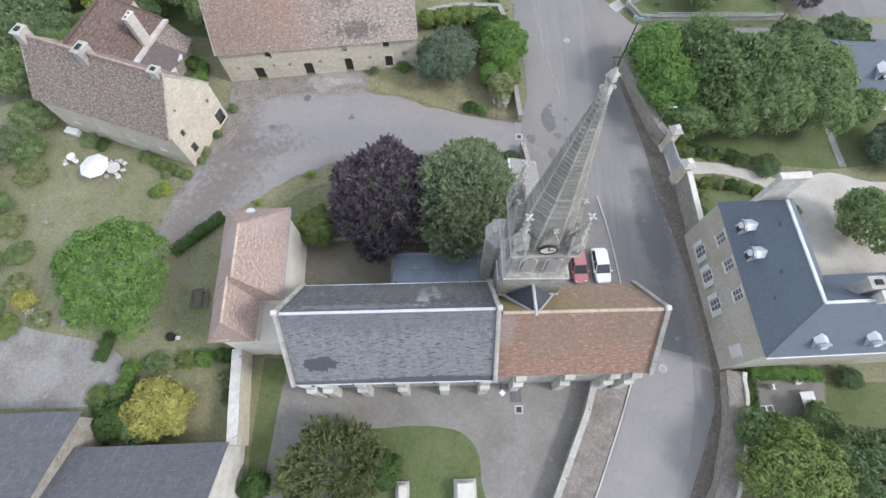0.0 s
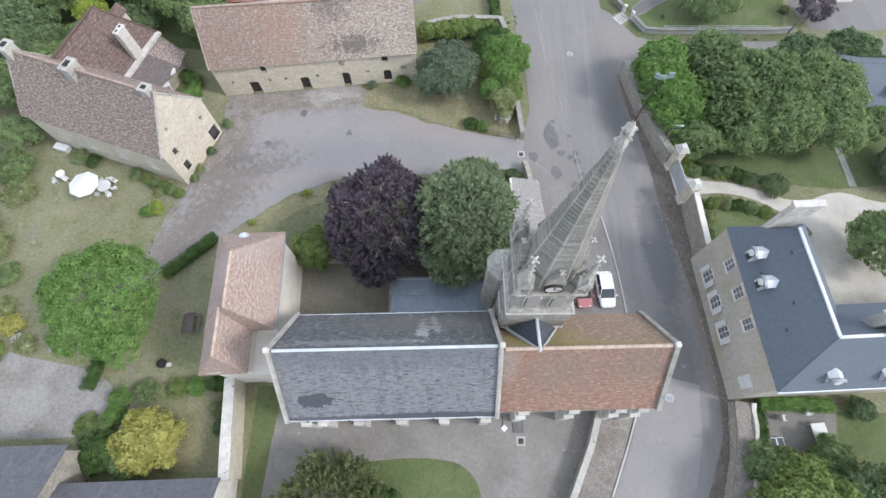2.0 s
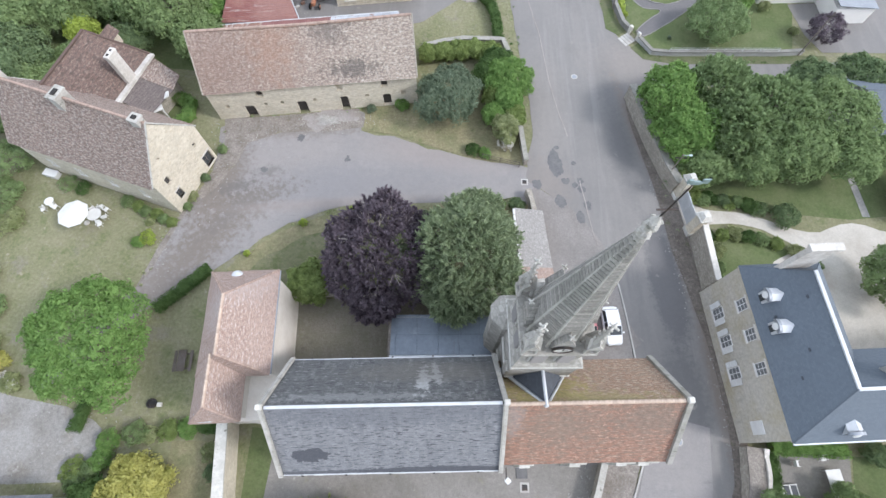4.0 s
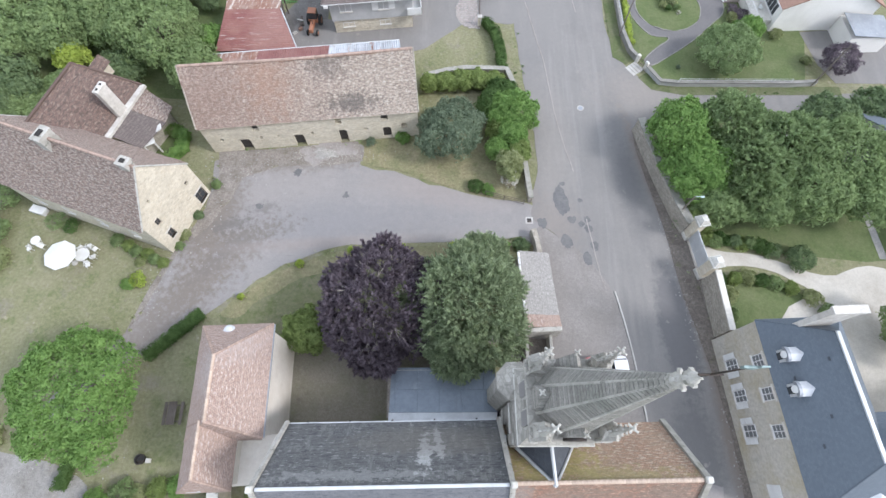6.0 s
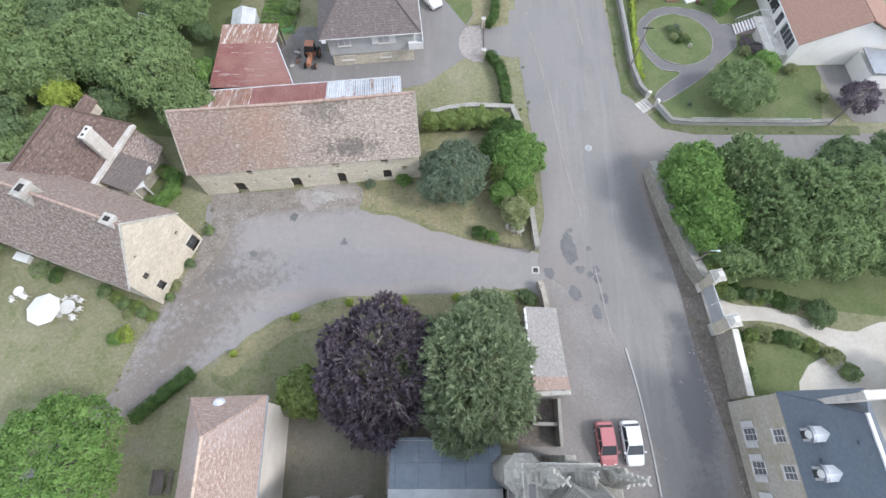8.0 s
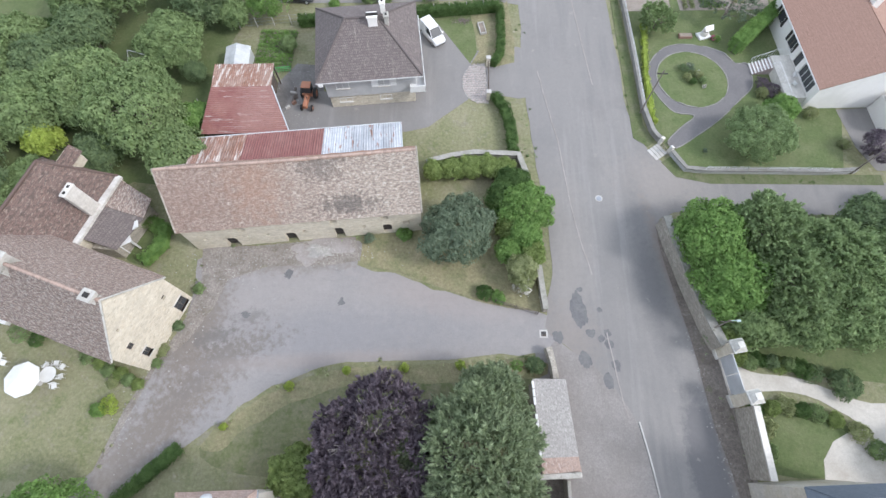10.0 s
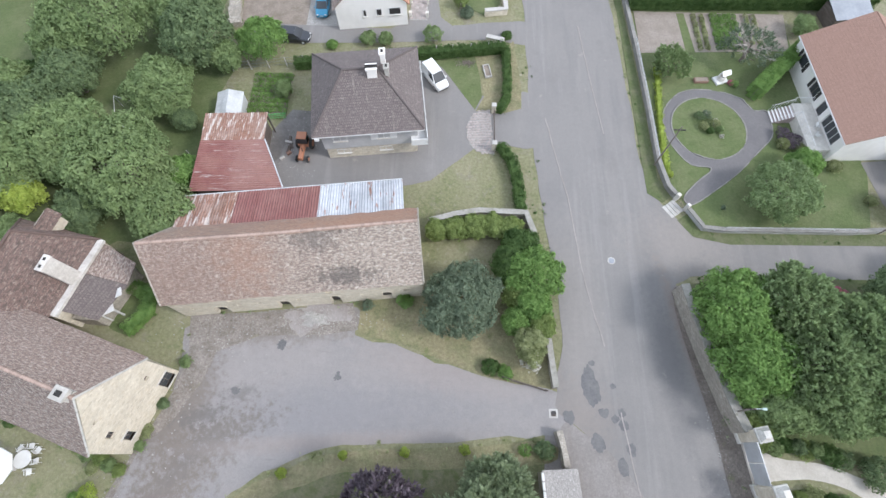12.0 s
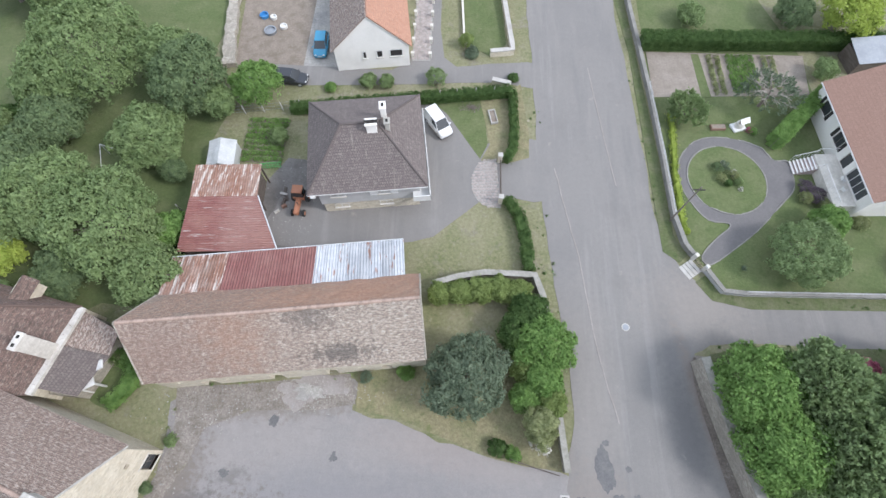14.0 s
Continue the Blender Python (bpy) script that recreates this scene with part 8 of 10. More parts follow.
sheet("orchard_lawn", smooth_line([(-27.6, 47.5), (-29.0, 54), (-29.4, 66), (-28.4, 72.6), (-28.8, 76), (-33, 78), (-33.5, 98), (-75, 98), (-75, 44), (-47, 43), (-36, 48.5)], 3, True), 0.012, M["lawn"], "rough mown orchard grass under the trees", "lawn", 0.1, 0.4)
sheet("shed_green", smooth_line([(-33.0, 43.2), (-30.4, 42.6), (-30.6, 40.8), (-31.6, 38.8), (-33.8, 39.2), (-34.2, 40.2)], 3, True), 0.03, M["lawn"], "small bright lawn between barn and house", "lawn")
hedge("low_hedge", [(-32.8, 43.6), (-30.6, 42.8), (-30.4, 40.9), (-31.8, 38.9)], 1.3, 1.1, "bright", "curved bright green hedge between barn and house", 295, 60)
bush(-32.2, 43.2, 0.8, 1.2, "pale", "flowering shrub beside the lean-to", 296, 500, 0.12)
# ivy and weeds on the presbytery wall's garden side
bush(25.6, 33.6, 0.7, 0.8, "hedge", "weeds at the gate pier's foot", 297, 400, 0.13)

# ---- slate-roofed house beyond the trees ----
sl = thing("slate_house", pose(45.3, 37.6, 0, 0, 0, -2), "rendered house with grey slate roof and small dormer", "house")
part("wall", gable_walls(14, 7.6, 3.4, 5.8, 0.35), M["white_render"], sl, "", pose(0, 3.6, 0))
part("roof_slope", roof_slab((-0.3, -0.5, 3.2), (14, -0.5, 3.2), (14, 3.6, 5.9), (-0.3, 3.6, 5.9), 0.1, 0.7, 0, 0.01, 99), M["slate_blue"], sl, "grey slate slope")
part("roof_slope", roof_slab((14, 7.7, 3.2), (-0.3, 7.7, 3.2), (-0.3, 3.6, 5.9), (14, 3.6, 5.9), 0.1, 0.7, 0, 0.01, 100), M["slate_blue"], sl, "grey slate slope")
dormer(sl, pose(4.4, 0.6, 3.9, 0, 0, 0), 1.2, 1.4, 2.0)
# glasshouse behind the east house
gl = thing("glasshouse", pose(49.4, 83.0, 0, 0, 0, 8), "small glazed garden shed with pale roof", "shed")
part("wall", boxes((-2.4, 2.4, -1.6, 1.6, 0, 2.0)), M["dark_wood"], gl)
part("roof", roof_slab((-2.6, -1.8, 1.95), (2.6, -1.8, 1.95), (2.6, 1.8, 2.6), (-2.6, 1.8, 2.6), 0.05, 0.6), M["zinc"], gl)

# ---- walls, gates, kerbs and road details ----
def wall(name, line, width, height, material, label, cap=None, cap_h=0.12, z0=0.0, wob=0.12, category="wall"):
    """A garden wall along a plan line, with an optional coping."""
    x0, y0 = line[0]
    pts = [(x - x0, y - y0) for x, y in stretch_line(line, 0.6)]
    t = thing(name, pose(x0, y0, 0), label, category, kind="structure")
    part("masonry", band(pts, width, -0.05, height, None, wob, x0), material, t)
    if cap:
        part("coping", band(pts, width + 0.14, height - 0.02, height + cap_h, None, wob * 0.4, x0 + 3), cap, t, "pale weathered coping")
    return t


wall("road_wall", [(22.0, 44.9), (22.4, 42.5), (23.4, 38.0), (24.5, 33.8), (25.3, 31.6)], 0.7, 2.2, M["rubble"], "old rubble garden wall along the road", M["lichen_coping"])
wall("road_wall", [(26.45, 26.2), (26.6, 20.3)], 0.42, 3.0, M["rubble"], "tall stone wall with white coping beside the manor", M["white_stone"], 0.14, wob=0.04)
wall("road_wall", [(27.6, 5.5), (27.3, 3.0), (26.4, -0.6), (25.0, -4.0), (22.6, -8.6)], 1.5, 1.4, M["rubble"], "broad mossy rubble wall below the manor garden", M["dirt"], 0.14, wob=0.2)
wall("wall_edging", [(28.35, 5.4), (28.1, 3.0), (27.3, -0.6), (26.0, -4.0), (23.6, -8.6)], 0.32, 1.7, M["old_render"], "rough pale stones edging the garden wall", None, wob=0.5)
sheet("wall_verge", [(26.75, 6.0), (27.9, 5.6), (27.2, 3.0), (26.5, 0.6), (25.4, -2.6), (23.0, -7.5), (21.6, -7.5), (24.6, -1.2), (26.4, 2.4)], 0.09, M["dark_dirt"], "mossy earth strip between wall and road", "verge")
sheet("wall_verge", [(21.2, 45.6), (23.4, 45.4), (25.4, 36.0), (26.4, 30.6), (27.0, 20.0), (27.2, 6.0), (25.4, 6.0), (24.6, 20), (23.4, 30.6), (22.0, 38)], 0.012, M["dirt"], "bare earth along the foot of the road wall", "verge")
sheet("wall_verge", [(24.0, -1.5), (25.9, 2.5), (26.5, 7), (27.8, 6), (27.0, 1), (25.2, -3.5), (22.6, -8.5), (20.4, -8.5)], 0.034, M["dark_dirt"], "dark earth strip between road and garden wall", "verge")
sheet("choir_apron", [(14.6, 4.4), (18.9, 5.0), (19.3, 12.0), (14.0, 12.0)], 0.016, M["bay_gravel"], "gravel strip behind the choir gable", "yard")
sheet("church_apron", [(6.4, 13.0), (19.4, 10.0), (19.2, 19.0), (17.4, 25.5), (10.0, 32.0), (8.2, 31.6), (7.4, 20.5)], 0.014, M["bay_gravel"], "worn gravel ground round the tower's foot", "yard")
sheet("gutter_strip", smooth_line([(21.7, 44.8), (22.1, 40), (22.8, 35.4), (23.5, 30.4), (24.2, 24.4), (25.3, 18.8), (26.2, 12), (26.3, 6), (25.7, 1.4), (23.2, -4.0), (24.4, -4.6), (26.3, 0.4), (27.0, 4), (27.0, 10), (26.75, 17), (26.2, 24), (25.6, 30), (24.6, 35.4), (23.3, 40), (22.7, 44.6)], 2, True), 0.07, M["dark_dirt"], "dark dirt and weeds along the wall foot", "verge", edge=0.25)


def pier(x, y, h, w, label):
    t = thing("gate_pier", pose(x, y, 0, 0, 0, 12), label, "gate pier", "manor gate piers")
    part("shaft", boxes((-w / 2, w / 2, -w / 2, w / 2, 0, h), bevel=0.03), M["limestone"], t)
    part("plinth", boxes((-w / 2 - 0.1, w / 2 + 0.1, -w / 2 - 0.1, w / 2 + 0.1, 0, 0.5), bevel=0.03), M["pale_stone"], t)
    bm = boxes((-w / 2 - 0.16, w / 2 + 0.16, -w / 2 - 0.16, w / 2 + 0.16, h, h + 0.22), bevel=0.04)
    box(bm, -w / 2 - 0.06, w / 2 + 0.06, -w / 2 - 0.06, w / 2 + 0.06, h + 0.22, h + 0.75, None, 0, 0.25)
    part("cap", bm, M["pale_stone"], t, "moulded pale stone cap")


pier(25.75, 31.3, 3.3, 0.95, "tall stone gate pier with a moulded cap")
pier(26.3, 26.9, 3.3, 0.95, "tall stone gate pier with a moulded cap")
gate = thing("manor_gate", pose(26.0, 29.1, 0, 0, 0, 97), "closed pale grey panelled entrance gate between stone piers", "gate")
for k in (-1, 1):
    bm = boxes((k * 0.95 - 0.93, k * 0.95 + 0.93, -0.04, 0.04, 0.1, 2.3), bevel=0.015)
    for j in range(5):
        box(bm, k * 0.95 - 0.85 + 0.36 * j, k * 0.95 - 0.58 + 0.36 * j, -0.06, 0.06, 0.3, 2.1)
    part("gate_leaf", bm, M["zinc_pale"], gate, "pale grey panelled leaf")

wall("churchyard_wall", [(14.75, 4.9), (13.6, 1.6), (11.9, -2.0), (10.2, -5.6), (8.6, -9.5)], 0.42, 1.25, M["rubble"], "stone churchyard wall with lichened coping", M["grey_stone"], 0.12)
wall("presbytery_wall", [(-18.6, 6.6), (-18.1, 2.4), (-17.55, -1.7)], 0.8, 2.7, M["limestone"], "thick pale rubble garden wall", M["pale_stone"], 0.16, wob=0.14)
wall("barn_garden_wall", [(-3.2, 51.3), (-0.5, 52.2), (2.1, 52.7), (7.0, 52.6), (7.7, 50.4), (7.9, 48.3)], 0.45, 1.5, M["rubble"], "grey stone garden wall behind shrubs", M["lichen_coping"], 0.1)
wall("barn_garden_wall", [(8.7, 39.6), (8.9, 37.2), (9.15, 34.9)], 0.4, 1.1, M["rubble"], "short lichened stone wall end by the road", M["lichen_coping"], 0.1)
wall("corner_wall", [(9.2, 31.2), (9.5, 29.8), (9.75, 28.2)], 0.55, 1.2, M["rubble"], "low rough stone wall at the churchyard corner", None, wob=0.3)
wall("yard_wall", [(-5.0, 18.9), (0.0, 19.1), (6.0, 19.4)], 0.35, 1.3, M["rubble"], "low stone wall between yard and garden", M["lichen_coping"], 0.1)
wall("yard_wall", [(-13.9, 18.9), (-9.5, 19.0), (-5.0, 18.9)], 0.3, 0.5, M["rubble"], "low stone wall between yard and garden", None)
wall("garden_wall", [(20.8, 100), (21.2, 90.5), (21.9, 77.9), (22.2, 68), (22.3, 60.2), (22.9, 56.9), (23.6, 55.7)], 0.32, 0.75, M["wall_grey"], "low grey garden wall along the road", M["wall_grey"], 0.08, wob=0.03)
wall("garden_wall", [(24.6, 54.2), (25.9, 51.9), (28, 51.7), (41.7, 51.9), (45, 52.2)], 0.3, 0.7, M["grey_render"], "low pale garden wall along the side road", M["wall_grey"], 0.08, wob=0.03)
wall("garden_wall", [(35.6, 43.7), (39.4, 43.9), (46, 44.2)], 0.35, 0.8, M["white_stone"], "low pale wall under the trees", None, wob=0.03)
wall("drive_wall", [(-0.9, 98), (-0.9, 92.4), (-0.5, 84.8), (0.6, 83.0)], 0.25, 0.5, M["white_stone"], "low white-edged drive wall", None, wob=0.02)
wall("drive_wall", [(4.0, 98), (4.6, 92.4), (5.5, 84.0), (5.6, 82.9), (2.8, 82.5)], 0.45, 0.9, M["limestone"], "stone wall round the lawn by the road", M["concrete"], 0.08, wob=0.03)
wall("drive_wall", [(3.0, 78.0), (5.2, 77.4)], 0.45, 0.9, M["limestone"], "short stone wall beside the drive entrance", M["concrete"], 0.08, wob=0.03)
wall("rubble_bank", [(-29.6, 79.4), (-30.4, 84), (-31.4, 92), (-32, 99)], 1.5, 0.7, M["rubble"], "rough stone bank beside the yard", None, wob=0.4)


def fence_rail(name, line, h, label, step=1.6, base=0.75, mat="zinc_pale"):
    """Posts and two rails on a low wall."""
    x0, y0 = line[0]
    t = thing(name, pose(x0, y0, 0), label, "railing")
    bm = bmesh.new()
    for a, b in zip(line, line[1:]):
        for z in (base + h * 0.55, base + h):
            tube(bm, (a[0] - x0, a[1] - y0, z), (b[0] - x0, b[1] - y0, z), 0.02, 0.02, 5)
    part("rail", bm, M[mat], t)
    for p in stretch_line(line, step):
        bm = bmesh.new()
        tube(bm, (p[0] - x0, p[1] - y0, 0.3), (p[0] - x0, p[1] - y0, base + h + 0.05), 0.03, 0.03, 6)
        part("post", bm, M[mat], t)


fence_rail("garden_railing", [(21.9, 78), (22.2, 68), (22.3, 60.2)], 0.5, "thin metal railing on a low garden wall")
fence_rail("garden_railing", [(28, 51.7), (41.7, 51.9)], 0.5, "thin metal railing on a low garden wall", 2.2)

# kerb line round the parking bay and the church strip
for nm, ln in (("kerb", [(17.3, 24.8), (17.9, 21.5), (18.3, 18.4), (18.6, 15.0), (18.8, 12.0)]), ("kerb", [(18.6, 5.0), (16.9, 1.0), (14.6, -4.0), (12.4, -8.5)])):
    pts = smooth_line(ln, 5)
    tagged(new(nm, mesh_of(nm, band(pts, 0.15, -0.05, 0.12, None, 0.05), M["concrete"])), "pale worn concrete kerb", "kerb", kind="structure")


def patch(name, cx, cy, rx, ry, material, label, top, seed, turn=0.0, rough=0.5, n=40, category="patch"):
    """A thin irregular patch on the road surface."""
    pts = []
    for k in range(n):
        a = math.tau * k / n
        q = 1 + rough * noise.noise((math.cos(a) * 1.3 + seed, math.sin(a) * 1.3, seed * 0.7)) + rough * 0.7 * noise.noise((math.cos(a) * 4 + seed, math.sin(a) * 4, seed))
        x, y = rx * q * math.cos(a), ry * q * math.sin(a)
        pts.append((cx + x * math.cos(turn) - y * math.sin(turn), cy + x * math.sin(turn) + y * math.cos(turn)))
    return sheet(name, pts, top, material, label, category, 0.02, 0.03)


for k, (x, y, rx, ry) in enumerate(((12.65, 35.1, 0.85, 1.75), (12.9, 37.4, 0.28, 0.25), (13.64, 32.9, 0.45, 0.42), (14.6, 32.4, 0.34, 0.36), (15.25, 32.9, 0.34, 0.4), (15.35, 31.9, 0.42, 0.42), (12.85, 30.3, 0.62, 0.85), (15.8, 29.8, 0.42, 0.55), (14.88, 28.4, 0.42, 0.8), (10.4, 32.4, 0.55, 0.6), (14.7, 35.3, 0.24, 0.26))):
    patch("tar_patch", x, y, rx, ry, M["dark_asphalt"], "dark tar repair on the road", 0.038 + 0.0015 * k, k + 1.3, 0.1, 0.32)
for k, (x, y, rx, ry) in enumerate(((-16.9, 38.2, 0.5, 0.45), (-11.2, 35.4, 0.35, 0.4), (-20.5, 33.8, 0.5, 0.3))):
    patch("tar_patch", x, y, rx, ry, M["dark_asphalt"], "dark worn spot in the lane", 0.034, k + 21.3, rough=0.6)
sheet("road_patch", [(21.4, 7.9), (24.6, 7.1), (23.95, 2.0), (22.8, -1.5), (20.2, -6.5), (17.0, -12.0), (11.2, -12.0), (13.3, -7.2), (15.2, -3.0), (17.3, 1.2), (18.7, 4.9), (19.6, 6.6)], 0.04, M["lane_asphalt"], "paler resurfaced stretch of the road", "patch", 0.02, 0.05)
patch("rubble_patch", -14.3, 41.1, 2.6, 1.5, M["worn_gravel"], "broken stones on the forecourt", 0.045, 4.4, 0.1, 0.8)
patch("white_stone_patch", -14.1, 41.0, 0.9, 0.5, M["gravel"], "patch of white crushed stone", 0.06, 6.4, 0.1, 1.4)
sheet("barn_apron", ragged([(-26.6, 40.6), (-20, 41.5), (-10.2, 42.6), (-9.9, 40.4), (-13.0, 39.2), (-19, 39.3), (-22.8, 37.2), (-24.0, 34.2), (-25.4, 31.0), (-28.0, 28.4), (-29.4, 24.6), (-30.6, 21.0), (-31.6, 19.5), (-30.2, 24.5), (-28.4, 28.0), (-26.4, 32.5), (-25.9, 36.5)], 0.5), 0.038, M["dirt"], "earth and loose stones along the lane edge", "verge", 0.1, 0.3)
sheet("road_verge", [(19.3, 98), (19.6, 93), (20.35, 83.8), (20.6, 72.4), (20.7, 59.2), (20.75, 56.2), (22.2, 55.1), (23.2, 55.9), (22.1, 58), (21.9, 68), (21.5, 77), (20.9, 92), (20.6, 98)], 0.048, M["verge_green"], "rough grass verge below the garden wall", "verge", 0.1, 0.2)
sheet("road_verge", [(23.4, 52.9), (24.8, 51.0), (28.6, 50.2), (41.9, 50.5), (48, 50.6), (48, 52.0), (28, 51.6), (26, 51.8), (24.8, 53.8)], 0.048, M["verge_green"], "rough grass verge below the garden wall", "verge", 0.1, 0.2)
sheet("road_verge", [(22.7, 44.7), (23.6, 45.7), (27.8, 46.6), (40.7, 46.7), (60, 46.8), (60, 44.6), (24, 44.2)], 0.048, M["verge_green"], "grass strip between the trees and the side road", "verge", 0.1, 0.2)
sheet("kerb_grass", smooth_line([(8.6, 30.2), (4, 30.0), (-2, 29.4), (-8.8, 29.0), (-13.3, 27.9), (-17.2, 26.1), (-20.4, 23.8), (-22.4, 21.6), (-20.6, 21.4), (-18.2, 23.4), (-14.6, 25.6), (-9.4, 27.2), (-2, 27.8), (8.4, 28.6)], 3, True), 0.016, M["dry_grass"], "dry sunlit grass along the lane kerb", "verge", 0.1, 0.4)
sheet("churchyard_garden", smooth_line([(8.6, 29.9), (4, 29.9), (-2, 29.2), (-8.8, 28.8), (-13.3, 27.7), (-17.2, 25.9), (-20.2, 23.6), (-22.4, 21.4), (-19.6, 19.6), (-14.2, 19.2), (-6, 19.6), (8.0, 20.4)], 3, True), 0.012, M["verge_grass"], "shaded garden lawn beside the lane", "lawn", 0.1, 0.3)
sheet("dry_verge", [(-9.7, 42.6), (-3.4, 43.6), (1, 45), (7.9, 45), (8.8, 39), (8.9, 34.9), (5.6, 35.2), (2.2, 36.0), (-2.4, 37.6), (-6.0, 38.9), (-9.5, 39.3)], 0.045, M["dry_grass"], "dry yellowed grass beside the barn", "grass", 0.1, 0.2)
sheet("garden_lawn", [(22.5, 97), (22.4, 76), (22.6, 60), (23.4, 57), (26.2, 52.0), (44, 52.3), (46, 60), (42, 75), (42, 84), (38, 97)], 0.015, M["lawn"], "green mown garden lawn", "lawn")
sheet("gate_lawn", [(-2.4, 73.3), (-4.9, 75.6), (1.5, 75.9), (2.2, 72.0), (2.4, 69.0), (1.55, 67.1)], 0.032, M["lawn"], "mown lawn beside the villa gate", "lawn", 0.1, 0.15)
sheet("bare_border", [(1.5, 75.9), (5.2, 76.6), (6.5, 78.0), (7.4, 70.6), (7.1, 67.4), (4.6, 66.4), (1.6, 67.0), (2.6, 69.2), (2.2, 72.0)], 0.028, M["dry_grass"], "dry brown grass on both sides of the clipped hedge", "verge", 0.1, 0.25)
sheet("villa_lawn", [(-3.4, 57.6), (-1.0, 58.6), (3.2, 61.4), (5.2, 61.4), (6.7, 58), (7.2, 53.4), (-3.6, 52.4)], 0.018, M["grass"], "mown lawn patched with dry grass", "lawn")
sheet("manor_lawn", smooth_line([(28.5, 26.4), (31.5, 27.0), (35.0, 25.8), (38.4, 22.8), (38.5, 21.0), (27.6, 21.0)], 3, True), 0.02, M["lawn"], "small green lawn before the manor", "lawn")
sheet("churchyard_strip", [(-17.0, 6.4), (-14.6, 6.2), (-15.0, 1.0), (-15.2, -4), (-16.4, -8), (-17.0, -2)], 0.03, M["lawn"], "grass strip along the wall", "lawn")
sheet("presbytery_lawn", [(-24.0, 5.0), (-19.0, 5.2), (-18.2, -1.2), (-24, -1.2)], 0.02, M["dry_grass"], "small dry lawn behind the wall", "lawn")
# cobbled apron at the villa gate, laid stone by stone
apron = thing("cobble_apron", pose(3.65, 63.9, 0, 0, 0, 4), "pale pinkish cobbled apron at the villa gate", "paving", kind="structure")
bow = [(0, -3.2)] + [(-3.0 * math.cos(a) ** 0.6, 3.0 * math.sin(a)) for a in [math.pi * (k / 16 - 0.5) for k in range(1, 16)]] + [(0, 3.2)]
part("bedding", prism(bow, -0.05, 0.045), M["gravel"], apron)
cob = mesh_of("cobble", boxes((-0.17, 0.17, -0.14, 0.14, 0, 0.05), bevel=0.03), M["cobble_pink"])
g = random.Random(3)
for j in range(17):
    for i in range(8):
        x, y = -2.85 + 0.39 * i + 0.17 * (j % 2), -2.95 + 0.37 * j
        if abs(x) / 2.95 < max(0.0, 1 - (y / 3.1) ** 2) ** 0.3 and x < -0.1:
            c = new("cobble", cob)
            c.parent = apron
            c.matrix_basis = pose(x + g.uniform(-0.04, 0.04), y + g.uniform(-0.04, 0.04), 0.03, 0, 0, g.uniform(-20, 20))
# worn centre cracks and manhole covers
for ln in ([(10.0, 66), (11.0, 60), (12.0, 54.4), (12.9, 46.1), (14.3, 39)], [(15.0, 81), (15.8, 72), (16.7, 64)], [(15.2, 33), (16.0, 26.8), (16.4, 25.2)]):
    pts = ragged(smooth_line(ln, 6), 0.1)
    tagged(new("road_seam", mesh_of("road_seam", band(pts, 0.11, 0.0, 0.05, None, 0.02), M["worn_gravel"])), "pale worn seam in the asphalt", "seam", kind="structure")


def manhole(x, y, label, r=0.4, square=False):
    t = thing("manhole_cover", pose(x, y, 0.03), label, "manhole cover", "manhole covers")
    if square:
        part("frame", boxes((-r, r, -r, r, 0, 0.02), bevel=0.005), M["concrete"], t)
        part("lid", boxes((-r * 0.6, r * 0.6, -r * 0.6, r * 0.6, 0.02, 0.03)), M["iron"], t)
    else:
        part("frame", lathe([(r, 0), (r, 0.02)], 20), M["concrete"], t)
        part("lid", lathe([(r * 0.75, 0.02), (r * 0.75, 0.03)], 18), M["zinc"], t)


manhole(15.9, 48.0, "round pale manhole cover in the road")
manhole(21.6, 5.9, "round manhole cover in the road patch")
manhole(9.0, 32.7, "square pale drain cover at the lane mouth", 0.4, True)
manhole(7.6, 1.9, "square pale drain cover in the churchyard", 0.4, True)
manhole(3.9, 28.9, "small pale square cover in the grass", 0.3, True)

# ---- long lean-to shed roof north of the tower ----
ls = thing("street_shed", pose(7.8, 20.7, 0, 0, 0, 93.8), "low roadside stone shed with a grey slate roof and white ridge", "shed")
part("shed_wall", boxes((-0.3, 7.1, -3.1, 0, 0, 1.75)), M["rubble"], ls)
part("roof_slope", roof_slab((0.8, -3.3, 1.7), (7.3, -3.1, 1.7), (7.3, 0.1, 2.6), (0.8, 0.1, 2.6), 0.1, 0.4, 0, 0.04, 97), M["shed_slate"], ls, "worn grey slate slope")
part("roof_slope", roof_slab((-0.4, -3.4, 1.7), (0.8, -3.3, 1.7), (0.8, 0.1, 2.6), (-0.4, 0.1, 2.6), 0.11, 0.3, 0, 0.05, 98), M["tile_vestry"], ls, "patch of orange and grey tiles")
for k in range(9):
    if k not in (2, 5):
        part("ridge_cap", boxes((0.9 + 0.7 * k, 0.9 + 0.7 * k + 0.62, -0.02, 0.2, 2.62, 2.8), bevel=0.02), M["white_paint"], ls, "broken white ridge capping")
part("gable_stone", boxes((-0.85, -0.4, -3.3, 2.3, 0, 2.3), bevel=0.06), M["grey_stone"], ls, "stone gable end with coping")
well = thing("area_steps", pose(7.7, 17.7, 0), "sunken yard beside the tower behind a stone parapet", "steps")
# Floor slab at ground level, darker than the gravel round it.
part("floor_slab", boxes((-1.2, 2.3, -1.9, 2.1, 0, 0.05)), M["dark_dirt"], well, "dark earth floor")
part("parapet", boxes((2.3, 2.6, -1.9, 2.15, 0, 1.6), bevel=0.04), M["lichen_coping"], well)
part("parapet", boxes((0.0, 0.3, -0.2, 2.15, 0, 1.7), bevel=0.04), M["lichen_coping"], well)
